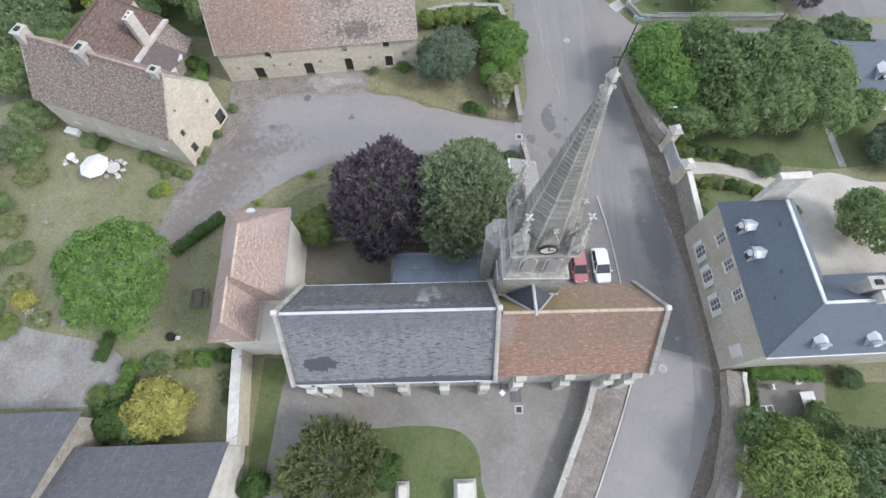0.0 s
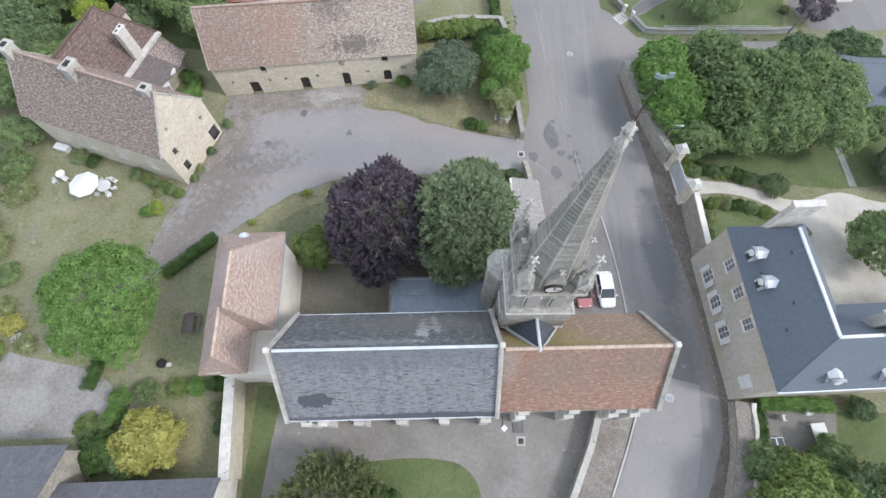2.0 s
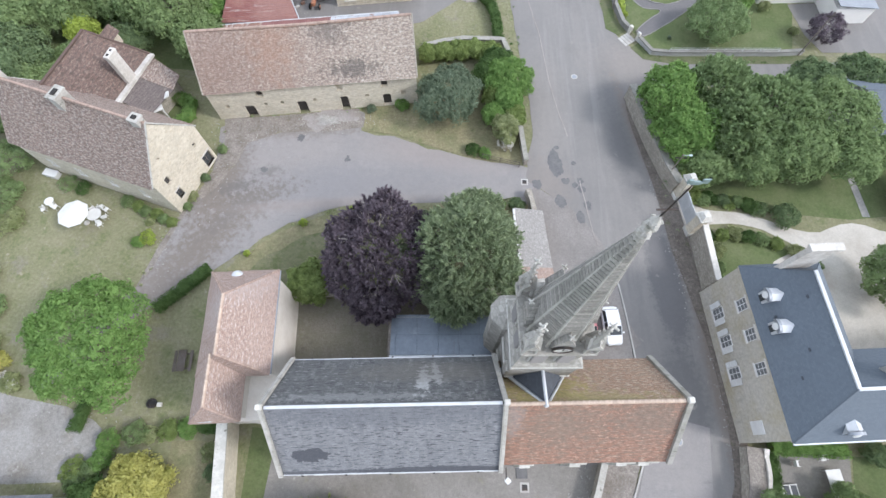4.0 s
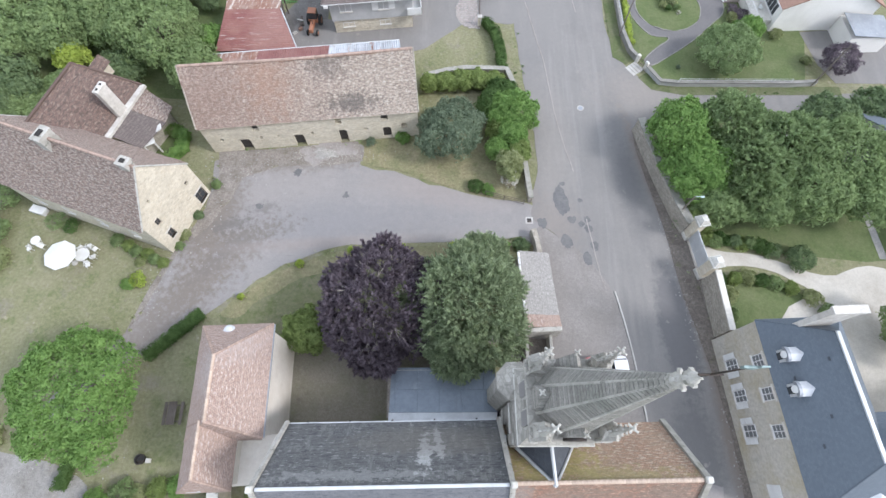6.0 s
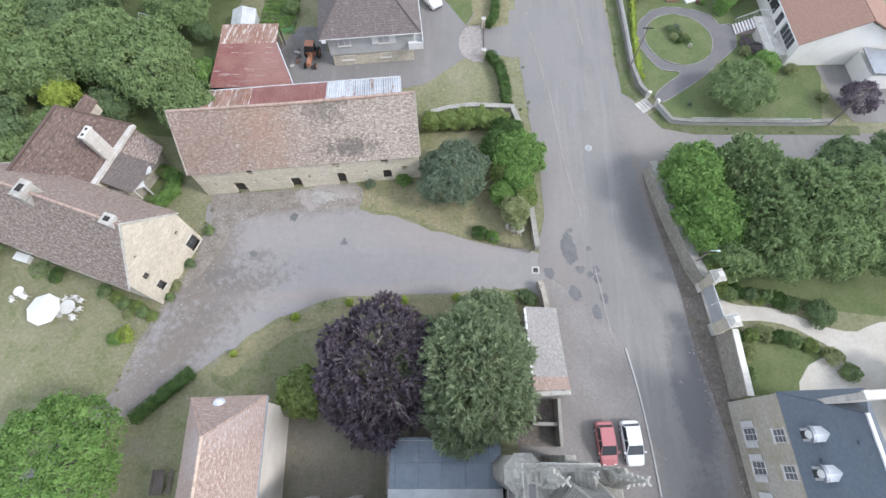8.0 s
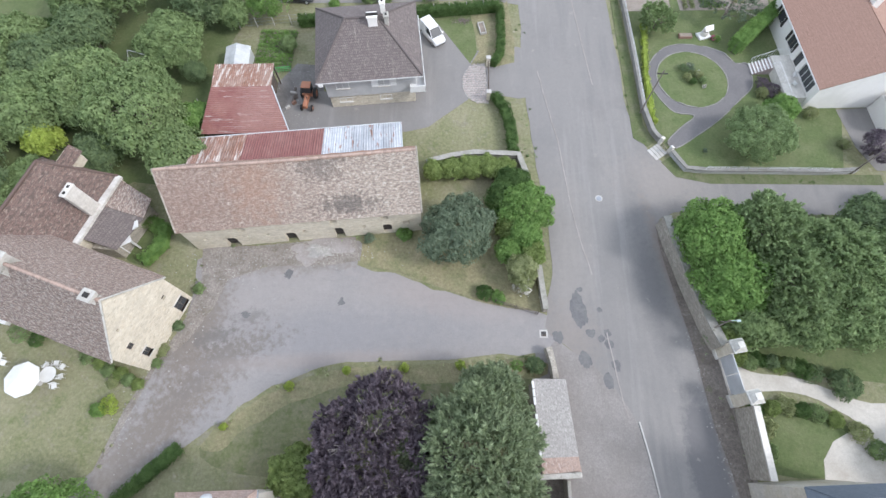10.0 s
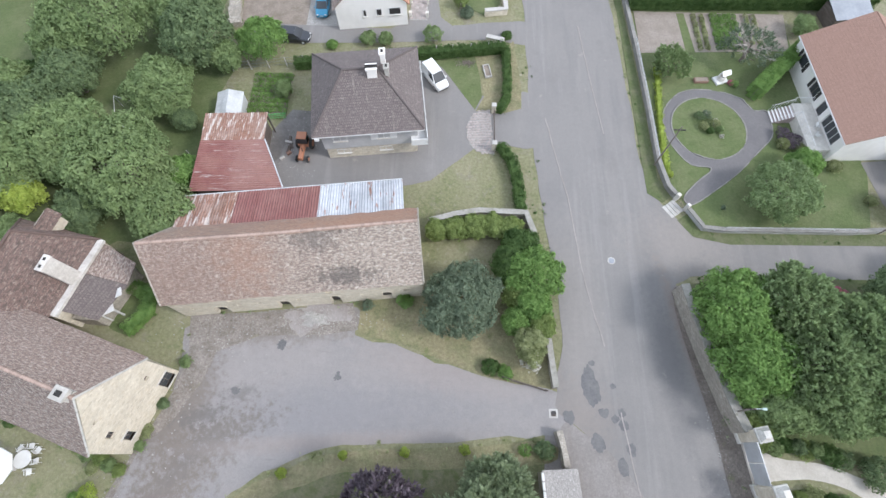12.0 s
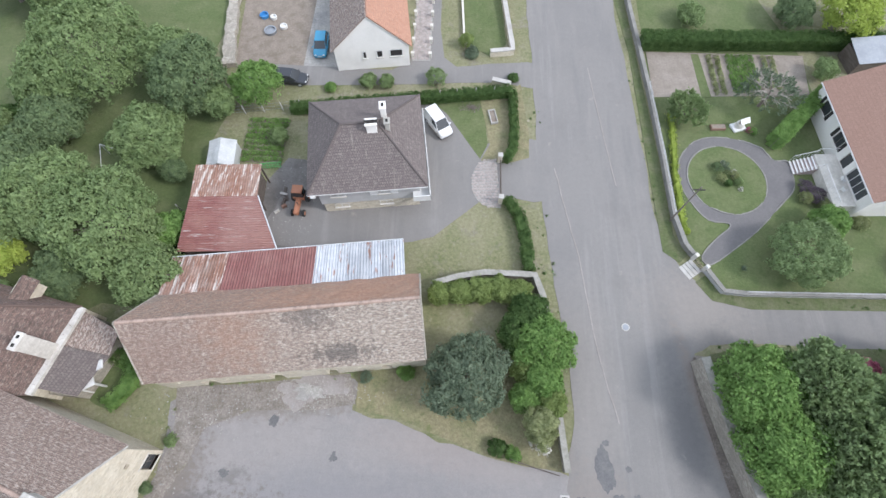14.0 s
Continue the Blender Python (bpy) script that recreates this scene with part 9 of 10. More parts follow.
part("parapet", boxes((0.3, 2.3, -0.2, 0.1, 0, 1.2), bevel=0.04), M["lichen_coping"], well)
for k in range(3):
    part("step", boxes((-1.2, 0.2, 0.8 - 0.3 * k, 1.4 - 0.3 * k, 0.05, 0.5 - 0.15 * k), bevel=0.015), M["lichen_coping"], well)

# ---- vehicles ----
def paint(name, col, rough=0.3):
    m, nt, b = nodes_of(name)
    g = noise_node(nt, coords(nt), 3.0, 3, 0.5, 0.3, 0.7)
    link(nt, mix(nt, mixfac(nt, g, 0.5), col, tuple(c * 0.88 for c in col)), b.inputs["Base Color"])
    b.inputs["Roughness"].default_value = rough
    b.inputs["Coat Weight"].default_value = 0.3
    return m


def loft(sections):
    """A closed body from cross-sections, each a ring of points."""
    bm = bmesh.new()
    rings = [[bm.verts.new(p) for p in s] for s in sections]
    for a, b in zip(rings, rings[1:]):
        for k in range(len(a)):
            bm.faces.new((a[k], a[(k + 1) % len(a)], b[(k + 1) % len(a)], b[k]))
    bm.faces.new(rings[0][::-1])
    bm.faces.new(rings[-1])
    bmesh.ops.recalc_face_normals(bm, faces=bm.faces[:])
    return bm


def ring(x, w, z0, z1, r=0.12):
    h = w / 2
    return [(x, -h + r, z0), (x, -h, z0 + r), (x, -h, z1 - r), (x, -h + r, z1), (x, h - r, z1), (x, h, z1 - r), (x, h, z0 + r), (x, h - r, z0)]


def car(at, L, W, H, col, label, name="car", van=False, roof=None):
    """A parked car, nose along +x: body, cabin, windows, lamps and wheels."""
    t = thing(name, at, label, "van" if van else "car")
    p = paint(name + "_paint", col)
    hb = H * 0.58
    part("body", loft([ring(-L / 2, W * 0.8, 0.38, hb - 0.12), ring(-L / 2 + 0.12, W * 0.94, 0.25, hb), ring(-L / 4, W, 0.2, hb + 0.02), ring(L * 0.18, W, 0.2, hb), ring(L * 0.36, W * 0.97, 0.22, hb - 0.10), ring(L / 2 - 0.1, W * 0.9, 0.26, hb - 0.22), ring(L / 2, W * 0.74, 0.38, hb - 0.32)]), p, t)
    xr = -L / 2 + 0.15 if van else -L / 2 + 0.28
    xf = L * (0.24 if van else 0.20)
    tw = W * 0.78
    part("roof", loft([ring(xr + 0.25, tw * 0.96, H - 0.10, H - 0.02, 0.03), ring(xr + 0.7, tw, H - 0.08, H, 0.03), ring(xf - 0.7, tw, H - 0.08, H, 0.03), ring(xf - 0.5, tw * 0.95, H - 0.11, H - 0.03, 0.03)]), roof or p, t)
    bm = bmesh.new()
    lo = [(xr, W * 0.45, hb - 0.02), (xf + 0.25, W * 0.45, hb - 0.04), (xf + 0.25, -W * 0.45, hb - 0.04), (xr, -W * 0.45, hb - 0.02)]
    hi = [(xr + 0.28, tw / 2, H - 0.06), (xf - 0.5, tw / 2, H - 0.06), (xf - 0.5, -tw / 2, H - 0.06), (xr + 0.28, -tw / 2, H - 0.06)]
    a, b = [bm.verts.new(v) for v in lo], [bm.verts.new(v) for v in hi]
    for k in range(4):
        bm.faces.new((a[k], a[(k + 1) % 4], b[(k + 1) % 4], b[k]))
    bm.faces.new(b)
    bm.faces.new(a[::-1])
    bmesh.ops.recalc_face_normals(bm, faces=bm.faces[:])
    part("glazing", bm, M["glass"], t, "dark car windows")
    if van:
        bm = bmesh.new()
        v = box(bm, xr - 0.02, xf - 1.35, -W * 0.465, W * 0.465, hb - 0.1, H - 0.03)
        for q in v[4:]:
            q.co.y *= 0.86
        part("cargo_side", bm, p, t)
    for s in (-1, 1):
        for x0, x1 in ((xf - 0.52, xf + 0.22), (-0.2, -0.26), (xr + 0.3, xr + 0.02)):
            bm = bmesh.new()
            tube(bm, (x0, s * tw / 2, H - 0.06), (x1, s * W * 0.452, hb - 0.02), 0.035, 0.04, 5)
            part("pillar", bm, p, t)
        part("mirror", boxes((xf - 0.02, xf + 0.12, s * W * 0.5, s * W * 0.5 + s * 0.17, hb, hb + 0.13) if s > 0 else (xf - 0.02, xf + 0.12, -W * 0.5 - 0.17, -W * 0.5, hb, hb + 0.13), bevel=0.02), p, t)
        part("headlight", boxes((L / 2 - 0.22, L / 2 - 0.03, s * W * 0.3 - 0.14, s * W * 0.3 + 0.14, hb - 0.34, hb - 0.21), bevel=0.03), M["white_paint"], t, "clear headlight")
        part("tail_light", boxes((-L / 2 - 0.01, -L / 2 + 0.1, s * W * 0.36 - 0.07, s * W * 0.36 + 0.07, hb - 0.35, hb - 0.08), bevel=0.02), M["red_sheet"], t, "red tail light")
        for x in (-L * 0.31, L * 0.31):
            w = new("wheel")
            w.parent, w.matrix_basis = t, pose(x, s * (W / 2 - 0.1), 0.3, 90, 0, 0)
            part("tyre", lathe([(0.2, -0.1), (0.29, -0.1), (0.31, -0.05), (0.31, 0.05), (0.29, 0.1), (0.2, 0.1)], 16), M["rubber"], w)
            part("rim", lathe([(0.19, -0.105), (0.19, 0.105)], 12), M["zinc_pale"], w)
    part("number_plate", boxes((L / 2 - 0.02, L / 2 + 0.015, -0.25, 0.25, 0.42, 0.53)), M["white_paint"], t, "plain pale number plate")
    part("bumper", boxes((L / 2 - 0.1, L / 2 + 0.03, -W * 0.36, W * 0.36, 0.28, 0.42), bevel=0.03), p if not van else M["rubber"], t)
    return t


car(pose(16.65, 16.3, 0.03, 0, 0, -86), 3.75, 1.66, 1.42, (0.72, 0.73, 0.74), "small white hatchback parked beside the church tower")
car(pose(14.35, 16.2, 0.03, 0, 0, -86), 3.65, 1.6, 1.4, (0.42, 0.15, 0.155), "small red hatchback parked beside the church tower")
car(pose(-3.3, 71.3, 0.03, 0, 0, -56), 3.95, 1.75, 1.85, (0.75, 0.76, 0.77), "white delivery van parked on the villa drive", "van", True)
car(pose(-18.6, 83.1, 0.03, 0, 0, -88), 3.9, 1.7, 1.45, (0.03, 0.25, 0.42), "bright blue hatchback beside the white house")
car(pose(-21.6, 77.6, 0.03, 0, 0, -4), 4.2, 1.75, 1.45, (0.025, 0.028, 0.035), "black car parked on the drive")

# ---- tractor ----
tr = thing("tractor", pose(-17.8, 60.6, 0, 0, 0, -92), "old rusty orange tractor with a cab beside the sheds", "tractor")
orange = paint("tractor_paint", (0.34, 0.145, 0.08), 0.8)
part("bonnet", boxes((0.1, 1.95, -0.25, 0.25, 0.75, 1.3), bevel=0.07), orange, tr)
part("cab", boxes((-0.95, 0.1, -0.6, 0.6, 0.8, 1.25), bevel=0.04), orange, tr)
part("cab_roof", boxes((-0.95, 0.05, -0.55, 0.55, 2.15, 2.27), bevel=0.04), orange, tr)
part("cab_window", boxes((-0.88, 0.0, -0.55, 0.55, 1.25, 2.15)), M["glass"], tr)
part("exhaust", lathe([(0.04, 1.3), (0.04, 2.0)], 8), M["iron"], tr, "", pose(1.0, 0.2, 0))
for x, y, r, w in ((-0.6, 0.75, 0.68, 0.32), (-0.6, -0.75, 0.68, 0.32), (1.4, 0.62, 0.38, 0.2), (1.4, -0.62, 0.38, 0.2)):
    wh_ = new("wheel")
    wh_.parent, wh_.matrix_basis = tr, pose(x, y, r, 90, 0, 0)
    part("tyre", lathe([(r * 0.6, -w / 2), (r * 0.95, -w / 2), (r, -w / 3), (r, w / 3), (r * 0.95, w / 2), (r * 0.6, w / 2)], 18), M["rubber"], wh_)
    part("rim", lathe([(r * 0.58, -w / 2 - 0.01), (r * 0.58, w / 2 + 0.01)], 14), orange, wh_)

# ---- parasol, garden tables and chairs ----
par = thing("parasol", pose(-38.6, 26.7, 0), "open white octagonal garden parasol", "parasol")
bm = bmesh.new()
top = bm.verts.new((0, 0, 2.75))
rim = [bm.verts.new((1.6 * math.cos(math.tau * k / 8), 1.6 * math.sin(math.tau * k / 8), 2.2)) for k in range(8)]
low = [bm.verts.new((1.6 * math.cos(math.tau * k / 8), 1.6 * math.sin(math.tau * k / 8), 2.08)) for k in range(8)]
for k in range(8):
    bm.faces.new((rim[k], rim[(k + 1) % 8], top))
    bm.faces.new((low[k], low[(k + 1) % 8], rim[(k + 1) % 8], rim[k]))
part("canopy", bm, M["white_paint"], par, "white fabric canopy")
part("pole", lathe([(0.025, 0), (0.025, 2.7)], 8), M["zinc_pale"], par)
part("base", lathe([(0.3, 0), (0.3, 0.08), (0.06, 0.14)], 14), M["concrete"], par)


def table(x, y, r, label, turn=0, square=None, name="garden_table"):
    t = thing(name, pose(x, y, 0, 0, 0, turn), label, "table")
    if square:
        part("tabletop", boxes((-square[0] / 2, square[0] / 2, -square[1] / 2, square[1] / 2, 0.7, 0.75), bevel=0.012), M["white_paint"], t)
        legs = [(a * (square[0] / 2 - 0.08), b * (square[1] / 2 - 0.08)) for a in (-1, 1) for b in (-1, 1)]
    else:
        part("tabletop", lathe([(r, 0.7), (r, 0.74)], 18), M["white_paint"], t)
        legs = [(r * 0.6 * math.cos(k * math.pi / 2), r * 0.6 * math.sin(k * math.pi / 2)) for k in range(4)]
    for a, b in legs:
        part("leg", lathe([(0.025, 0), (0.025, 0.7)], 6), M["white_paint"], t, "", pose(a, b, 0))
    return t


chair0 = thing("garden_chair", pose(-36.6, 27.3, 0, 0, 0, 200), "white plastic garden chair on the grass", "chair", "garden chairs")
part("seat", boxes((-0.24, 0.24, -0.23, 0.23, 0.40, 0.44), bevel=0.015), M["white_paint"], chair0)
part("backrest", boxes((-0.24, 0.24, 0.21, 0.26, 0.44, 0.88), bevel=0.015), M["white_paint"], chair0)
for a in (-0.2, 0.2):
    for b in (-0.19, 0.2):
        part("leg", lathe([(0.022, 0), (0.022, 0.41)], 6), M["white_paint"], chair0, "", pose(a, b, 0))
    part("armrest", boxes((a * 1.15 - 0.025, a * 1.15 + 0.025, -0.2, 0.22, 0.62, 0.65)), M["white_paint"], chair0)
table(-37.6, 27.4, 0.75, "round white garden table beside the parasol")
for x, y, a in ((-36.7, 28.2, 150), (-37.4, 28.5, 185), (-38.3, 28.3, 230), (-36.9, 26.4, 20), (-42.4, 28.4, 70), (-43.6, 28.1, 300), (31.4, 4.3, 90), (33.9, 4.8, 10), (35.1, 2.2, 250), (40.2, 63.4, 120), (40.6, 64.7, 80)):
    copy_thing(chair0, pose(x, y, 1.25 if x > 40 else 0.0, 0, 0, a))
table(-43.0, 28.9, 0.5, "small round white garden table")
table(34.3, 2.8, 0, "rectangular white garden table on the terrace", 5, (1.3, 2.2))
chest = thing("garden_chest", pose(-44.2, 32.6, 0, 0, 0, -15), "white plastic garden chest against the house", "chest")
part("box", boxes((-0.8, 0.8, -0.4, 0.4, 0, 0.55), bevel=0.03), M["white_paint"], chest)
part("lid", boxes((-0.83, 0.83, -0.43, 0.43, 0.55, 0.65), bevel=0.03), M["white_paint"], chest)
pic = thing("picnic_table", pose(-24.5, 12.1, 0, 0, 0, 93), "dark wooden picnic table with two benches on the lawn", "table")
for k in range(5):
    part("plank", boxes((-1.0, 1.0, -0.38 + 0.155 * k, -0.24 + 0.155 * k, 0.71, 0.75)), M["dark_wood"], pic)
for s in (-1, 1):
    part("bench", boxes((-1.0, 1.0, s * 0.75 - 0.14, s * 0.75 + 0.14, 0.42, 0.46), bevel=0.01), M["dark_wood"], pic)
    part("trestle", boxes((s * 0.7 - 0.04, s * 0.7 + 0.04, -0.85, 0.85, 0.36, 0.42), (s * 0.7 - 0.04, s * 0.7 + 0.04, -0.3, -0.2, 0, 0.71), (s * 0.7 - 0.04, s * 0.7 + 0.04, 0.2, 0.3, 0, 0.71)), M["dark_wood"], pic)
wel = thing("barbecue", pose(-26.6, 8.2, 0), "round iron brazier with a pale stone beside it", "brazier")
part("ring", lathe([(0.42, 0), (0.45, 0.35), (0.36, 0.35), (0.32, 0.12)], 16), M["iron"], wel)
part("stone", boxes((0.5, 0.95, -0.3, 0.1, 0, 0.3), bevel=0.06), M["white_stone"], wel)

# ---- tombs and church furniture ----
for x, y, w, d, h, lab in ((2.6, -5.3, 2.0, 2.6, 1.1, "large pale stone tomb with a stepped base"), (-2.9, -5.4, 1.2, 2.2, 0.8, "grey stone tomb with a sloping slab")):
    t = thing("tomb", pose(x, y, 0.04, 0, 0, 3), lab, "tomb", "churchyard tombs")
    part("base", boxes((-w / 2, w / 2, -d / 2, d / 2, 0, 0.25), bevel=0.03), M["concrete"], t)
    part("step", boxes((-w / 2 + 0.2, w / 2 - 0.2, -d / 2 + 0.2, d / 2 - 0.2, 0.25, 0.5), bevel=0.03), M["white_stone"], t)
    part("chest", boxes((-w / 2 + 0.4, w / 2 - 0.4, -d / 2 + 0.4, d / 2 - 0.4, 0.5, h), bevel=0.03), M["white_stone"], t)
    part("slab", boxes((-w / 2 + 0.3, w / 2 - 0.3, -d / 2 + 0.3, d / 2 - 0.3, h, h + 0.14), bevel=0.04), M["white_stone"], t)
lamp = thing("wall_lamp", pose(5.3, 2.75, 0), "square white floodlight on the nave corner", "lamp")
part("lamp_box", boxes((-0.2, 0.2, -0.35, 0.05, 6.2, 6.5), bevel=0.03), M["white_paint"], lamp, "", pose(0, 0, 0, 0, 0, 45))
part("bracket", boxes((-0.04, 0.04, 0.0, 0.8, 6.3, 6.36)), M["iron"], lamp)
slab = thing("grave_slab", pose(7.4, 3.9, 0), "long dark grave slab behind a low iron rail", "grave")
part("slab", boxes((-0.5, 0.5, -1.3, 0.9, 0, 0.1), bevel=0.02), M["dark_asphalt"], slab)
bm = bmesh.new()
for z in (0.5, 0.9):
    tube(bm, (-1.6, 1.0, z), (2.2, 0.8, z), 0.03, 0.03, 5)
for k in range(5):
    tube(bm, (-1.6 + 0.95 * k, 1.0 - 0.05 * k, 0), (-1.6 + 0.95 * k, 1.0 - 0.05 * k, 0.95), 0.03, 0.03, 5)
part("rail", bm, M["grey_stone"], slab)

# ---- utility poles, street lamp and the garden gate ----
for x, y, h, lab in ((22.0, 59.9, 7.0, "tall wooden utility pole behind the garden wall"), (44.6, 52.0, 6.5, "dark wooden utility pole beside the side road"), (24.6, 33.2, 5.0, "street lamp post beside the garden wall")):
    t = thing("utility_pole", pose(x, y, 0), lab, "pole")
    part("shaft", lathe([(0.09, -0.1), (0.06, h)], 8), M["bark"], t)
    part("crossarm", boxes((-0.6, 0.6, -0.04, 0.04, h - 0.6, h - 0.48)), M["iron"], t)
    if h < 6:
        part("lamp_head", boxes((-0.05, 0.8, -0.03, 0.03, h - 0.08, h - 0.02), (0.6, 0.95, -0.10, 0.10, h - 0.12, h - 0.02), bevel=0.02), M["copper_pale"], t)
gg = thing("garden_gate", pose(24.1, 54.9, 0, 0, 0, -56), "small iron garden gate with pale posts and steps", "gate")
for s in (-1, 1):
    part("post", boxes((s * 0.75 - 0.2, s * 0.75 + 0.2, -0.2, 0.2, 0, 1.15), bevel=0.03), M["white_stone"], gg)
bm = bmesh.new()
for k in range(9):
    tube(bm, (-0.5 + 0.125 * k, 0, 0.1), (-0.5 + 0.125 * k, 0, 0.95), 0.015, 0.015, 5)
for z in (0.15, 0.9):
    tube(bm, (-0.54, 0, z), (0.54, 0, z), 0.02, 0.02, 5)
part("gate_leaf", bm, M["iron"], gg)
for k in range(4):
    part("step", boxes((-0.8, 0.8, -1.9 + 0.4 * k, -1.5 + 0.4 * k, 0, 0.05 + 0.05 * k), bevel=0.012), M["concrete"], gg)
part("letter_box", boxes((0.6, 0.9, -0.3, -0.1, 1.15, 1.4), bevel=0.02), M["white_paint"], gg)
fg = thing("field_gate", pose(6.3, 35.2, 0, 0, 0, -15), "grey metal field gate across the grass corner", "gate")
bm = bmesh.new()
for z in (0.25, 0.6, 0.95):
    tube(bm, (-2.1, 0, z), (2.2, 0, z), 0.03, 0.03, 6)
for x in (-2.1, 0, 2.2):
    tube(bm, (x, 0, 0), (x, 0, 1.05), 0.035, 0.035, 6)
part("gate_leaf", bm, M["dark_wood"], fg)
for y in (61.4, 66.7):
    t = thing("gate_post", pose(3.8, y, 0), "pale stone gate post at the villa drive", "gate post", "villa gate posts")
    part("shaft", boxes((-0.22, 0.22, -0.22, 0.22, 0, 1.35), bevel=0.03), M["limestone"], t)
    part("cap", boxes((-0.28, 0.28, -0.28, 0.28, 1.35, 1.47), bevel=0.03), M["concrete"], t)
vg = thing("villa_gate", pose(3.85, 64.05, 0, 0, 0, 90), "dark sliding gate across the villa drive", "gate")
bm = bmesh.new()
for z in (0.2, 1.0):
    tube(bm, (-2.4, 0, z), (2.4, 0, z), 0.035, 0.035, 5)
for k in range(25):
    tube(bm, (-2.4 + 0.2 * k, 0, 0.1), (-2.4 + 0.2 * k, 0, 1.1), 0.015, 0.015, 4)
part("gate_leaf", bm, M["dark_wood"], vg)
bn = thing("stone_trough", pose(3.1, 72.9, 0, 0, 0, 12), "weathered grey stone trough on the lawn", "trough")
part("rim", boxes((-0.42, -0.3, -1.0, 1.0, 0, 0.32), (0.3, 0.42, -1.0, 1.0, 0, 0.32), (-0.3, 0.3, -1.0, -0.86, 0, 0.32), (-0.3, 0.3, 0.86, 1.0, 0, 0.32), bevel=0.02), M["concrete"], bn)
part("soil_fill", boxes((-0.3, 0.3, -0.86, 0.86, 0, 0.2)), M["soil"], bn)
brush = thing("brushwood_heap", pose(0.5, 74.2, 0), "low heap of cut brown brushwood on bare earth", "brushwood")
g = random.Random(44)
bm = bmesh.new()
for k in range(60):
    x, y, a, n = g.gauss(0, 0.55), g.gauss(0, 0.22), g.uniform(0, math.pi), g.uniform(0.2, 0.5)
    tube(bm, (x - math.cos(a) * n, y - math.sin(a) * n, g.uniform(0, 0.2)), (x + math.cos(a) * n, y + math.sin(a) * n, g.uniform(0, 0.35)), 0.025, 0.012, 4)
part("stick", bm, M["bark"], brush)
for x, y in ((-3.25, 75.25), (-1.25, 75.5), (1.0, 75.75), (3.2, 76.0)):
    t = thing("concrete_post", pose(x, y, 0), "slim pale concrete post before the clipped hedge", "post", "posts along the hedge")
    part("shaft", boxes((-0.05, 0.05, -0.05, 0.05, 0, 1.75), bevel=0.01), M["concrete"], t)
# wire fence carrying on west of the hedge
wf = thing("wire_fence", pose(-28.4, 72.0, 0, 0, 0, 9), "wire fence on thin concrete posts beside the kitchen garden", "fence")
for k in range(5):
    part("post", boxes((2.2 * k - 0.05, 2.2 * k + 0.05, -0.05, 0.05, 0, 1.5), bevel=0.01), M["concrete"], wf)
bm = bmesh.new()
for z in (0.4, 0.9, 1.4):
    tube(bm, (0, 0, z), (8.8, 0, z), 0.012, 0.012, 4)
part("wire", bm, M["zinc"], wf)

# ---- greenhouse, clutter by the sheds ----
gh = thing("greenhouse", pose(-27.0, 65.6, 0, 0, 0, 5), "small white plastic-covered greenhouse", "greenhouse")
part("cover", prism([(-1.4, -1.6), (1.4, -1.6), (1.4, 1.6), (-1.4, 1.6)], 0, 1.6), M["sheeting"], gh)
part("roof", roof_slab((-1.5, -1.7, 1.6), (-1.5, 1.7, 1.6), (0, 1.7, 2.2), (0, -1.7, 2.2), 0.04, 0.5, 0, 0.08), M["sheeting"], gh)
part("roof", roof_slab((1.5, 1.7, 1.6), (1.5, -1.7, 1.6), (0, -1.7, 2.2), (0, 1.7, 2.2), 0.04, 0.5, 0, 0.08, 5), M["sheeting"], gh)
g = random.Random(11)
for k in range(6):
    x, y = -19.9 + g.uniform(-0.5, 0.7), 58.2 + g.uniform(0, 6.0)
    t = thing("scrap_item", pose(x, y, 0, 0, 0, g.uniform(0, 180)), "weathered board and scrap beside the shed", "scrap", "scrap beside the sheds")
    part("board", boxes((-g.uniform(0.2, 0.6), g.uniform(0.2, 0.6), -0.14, 0.14, 0, g.uniform(0.1, 0.45)), bevel=0.02), M[g.choice(["dark_wood", "concrete", "zinc", "rust_sheet"])], t)
for k, (x, y, r, mt) in enumerate(((-26.9, 88.3, 0.55, "blue"), (-25.6, 85.6, 0.75, "grey"), (-24.0, 86.4, 0.45, "white"), (-25.6, 88.0, 0.4, "white"))):
    t = thing("garden_toy", pose(x, y, 0), "plastic garden toy on bare ground", "toy", "garden toys")
    mm = {"blue": paint("toy_blue", (0.04, 0.2, 0.45), 0.5), "grey": M["zinc"], "white": M["white_paint"]}[mt]
    part("tub", lathe([(r, 0), (r * 1.05, 0.4), (r * 0.85, 0.42), (r * 0.8, 0.15)], 14), mm, t)
sheet("toy_yard", [(-29.2, 79.6), (-30.4, 97), (-19.9, 97), (-20.2, 79.6)], 0.02, M["soil"], "bare earth yard with gravel", "yard", 0.1, 0.3)

# lattice gate between the presbytery wall and the church
lg = thing("lattice_gate", pose(-16.55, 6.85, 0, 0, 0, -3), "low grey wooden lattice gate beside the church", "gate")
part("gate_frame", boxes((-0.95, 0.95, -0.03, 0.03, 0.1, 0.17), (-0.95, 0.95, -0.03, 0.03, 0.98, 1.05), (-0.95, -0.88, -0.03, 0.03, 0.17, 0.98), (0.88, 0.95, -0.03, 0.03, 0.17, 0.98)), M["concrete"], lg)
for k in range(8):
    for e in (-1, 1):
        bm = bmesh.new()
        x = -0.85 + 0.21 * k
        tube(bm, (x - 0.11 * e, 0.012 * e, 0.15), (x + 0.11 * e + 0.1, 0.012 * e, 1.0), 0.012, 0.012, 4)
        part("lath", bm, M["concrete"], lg)
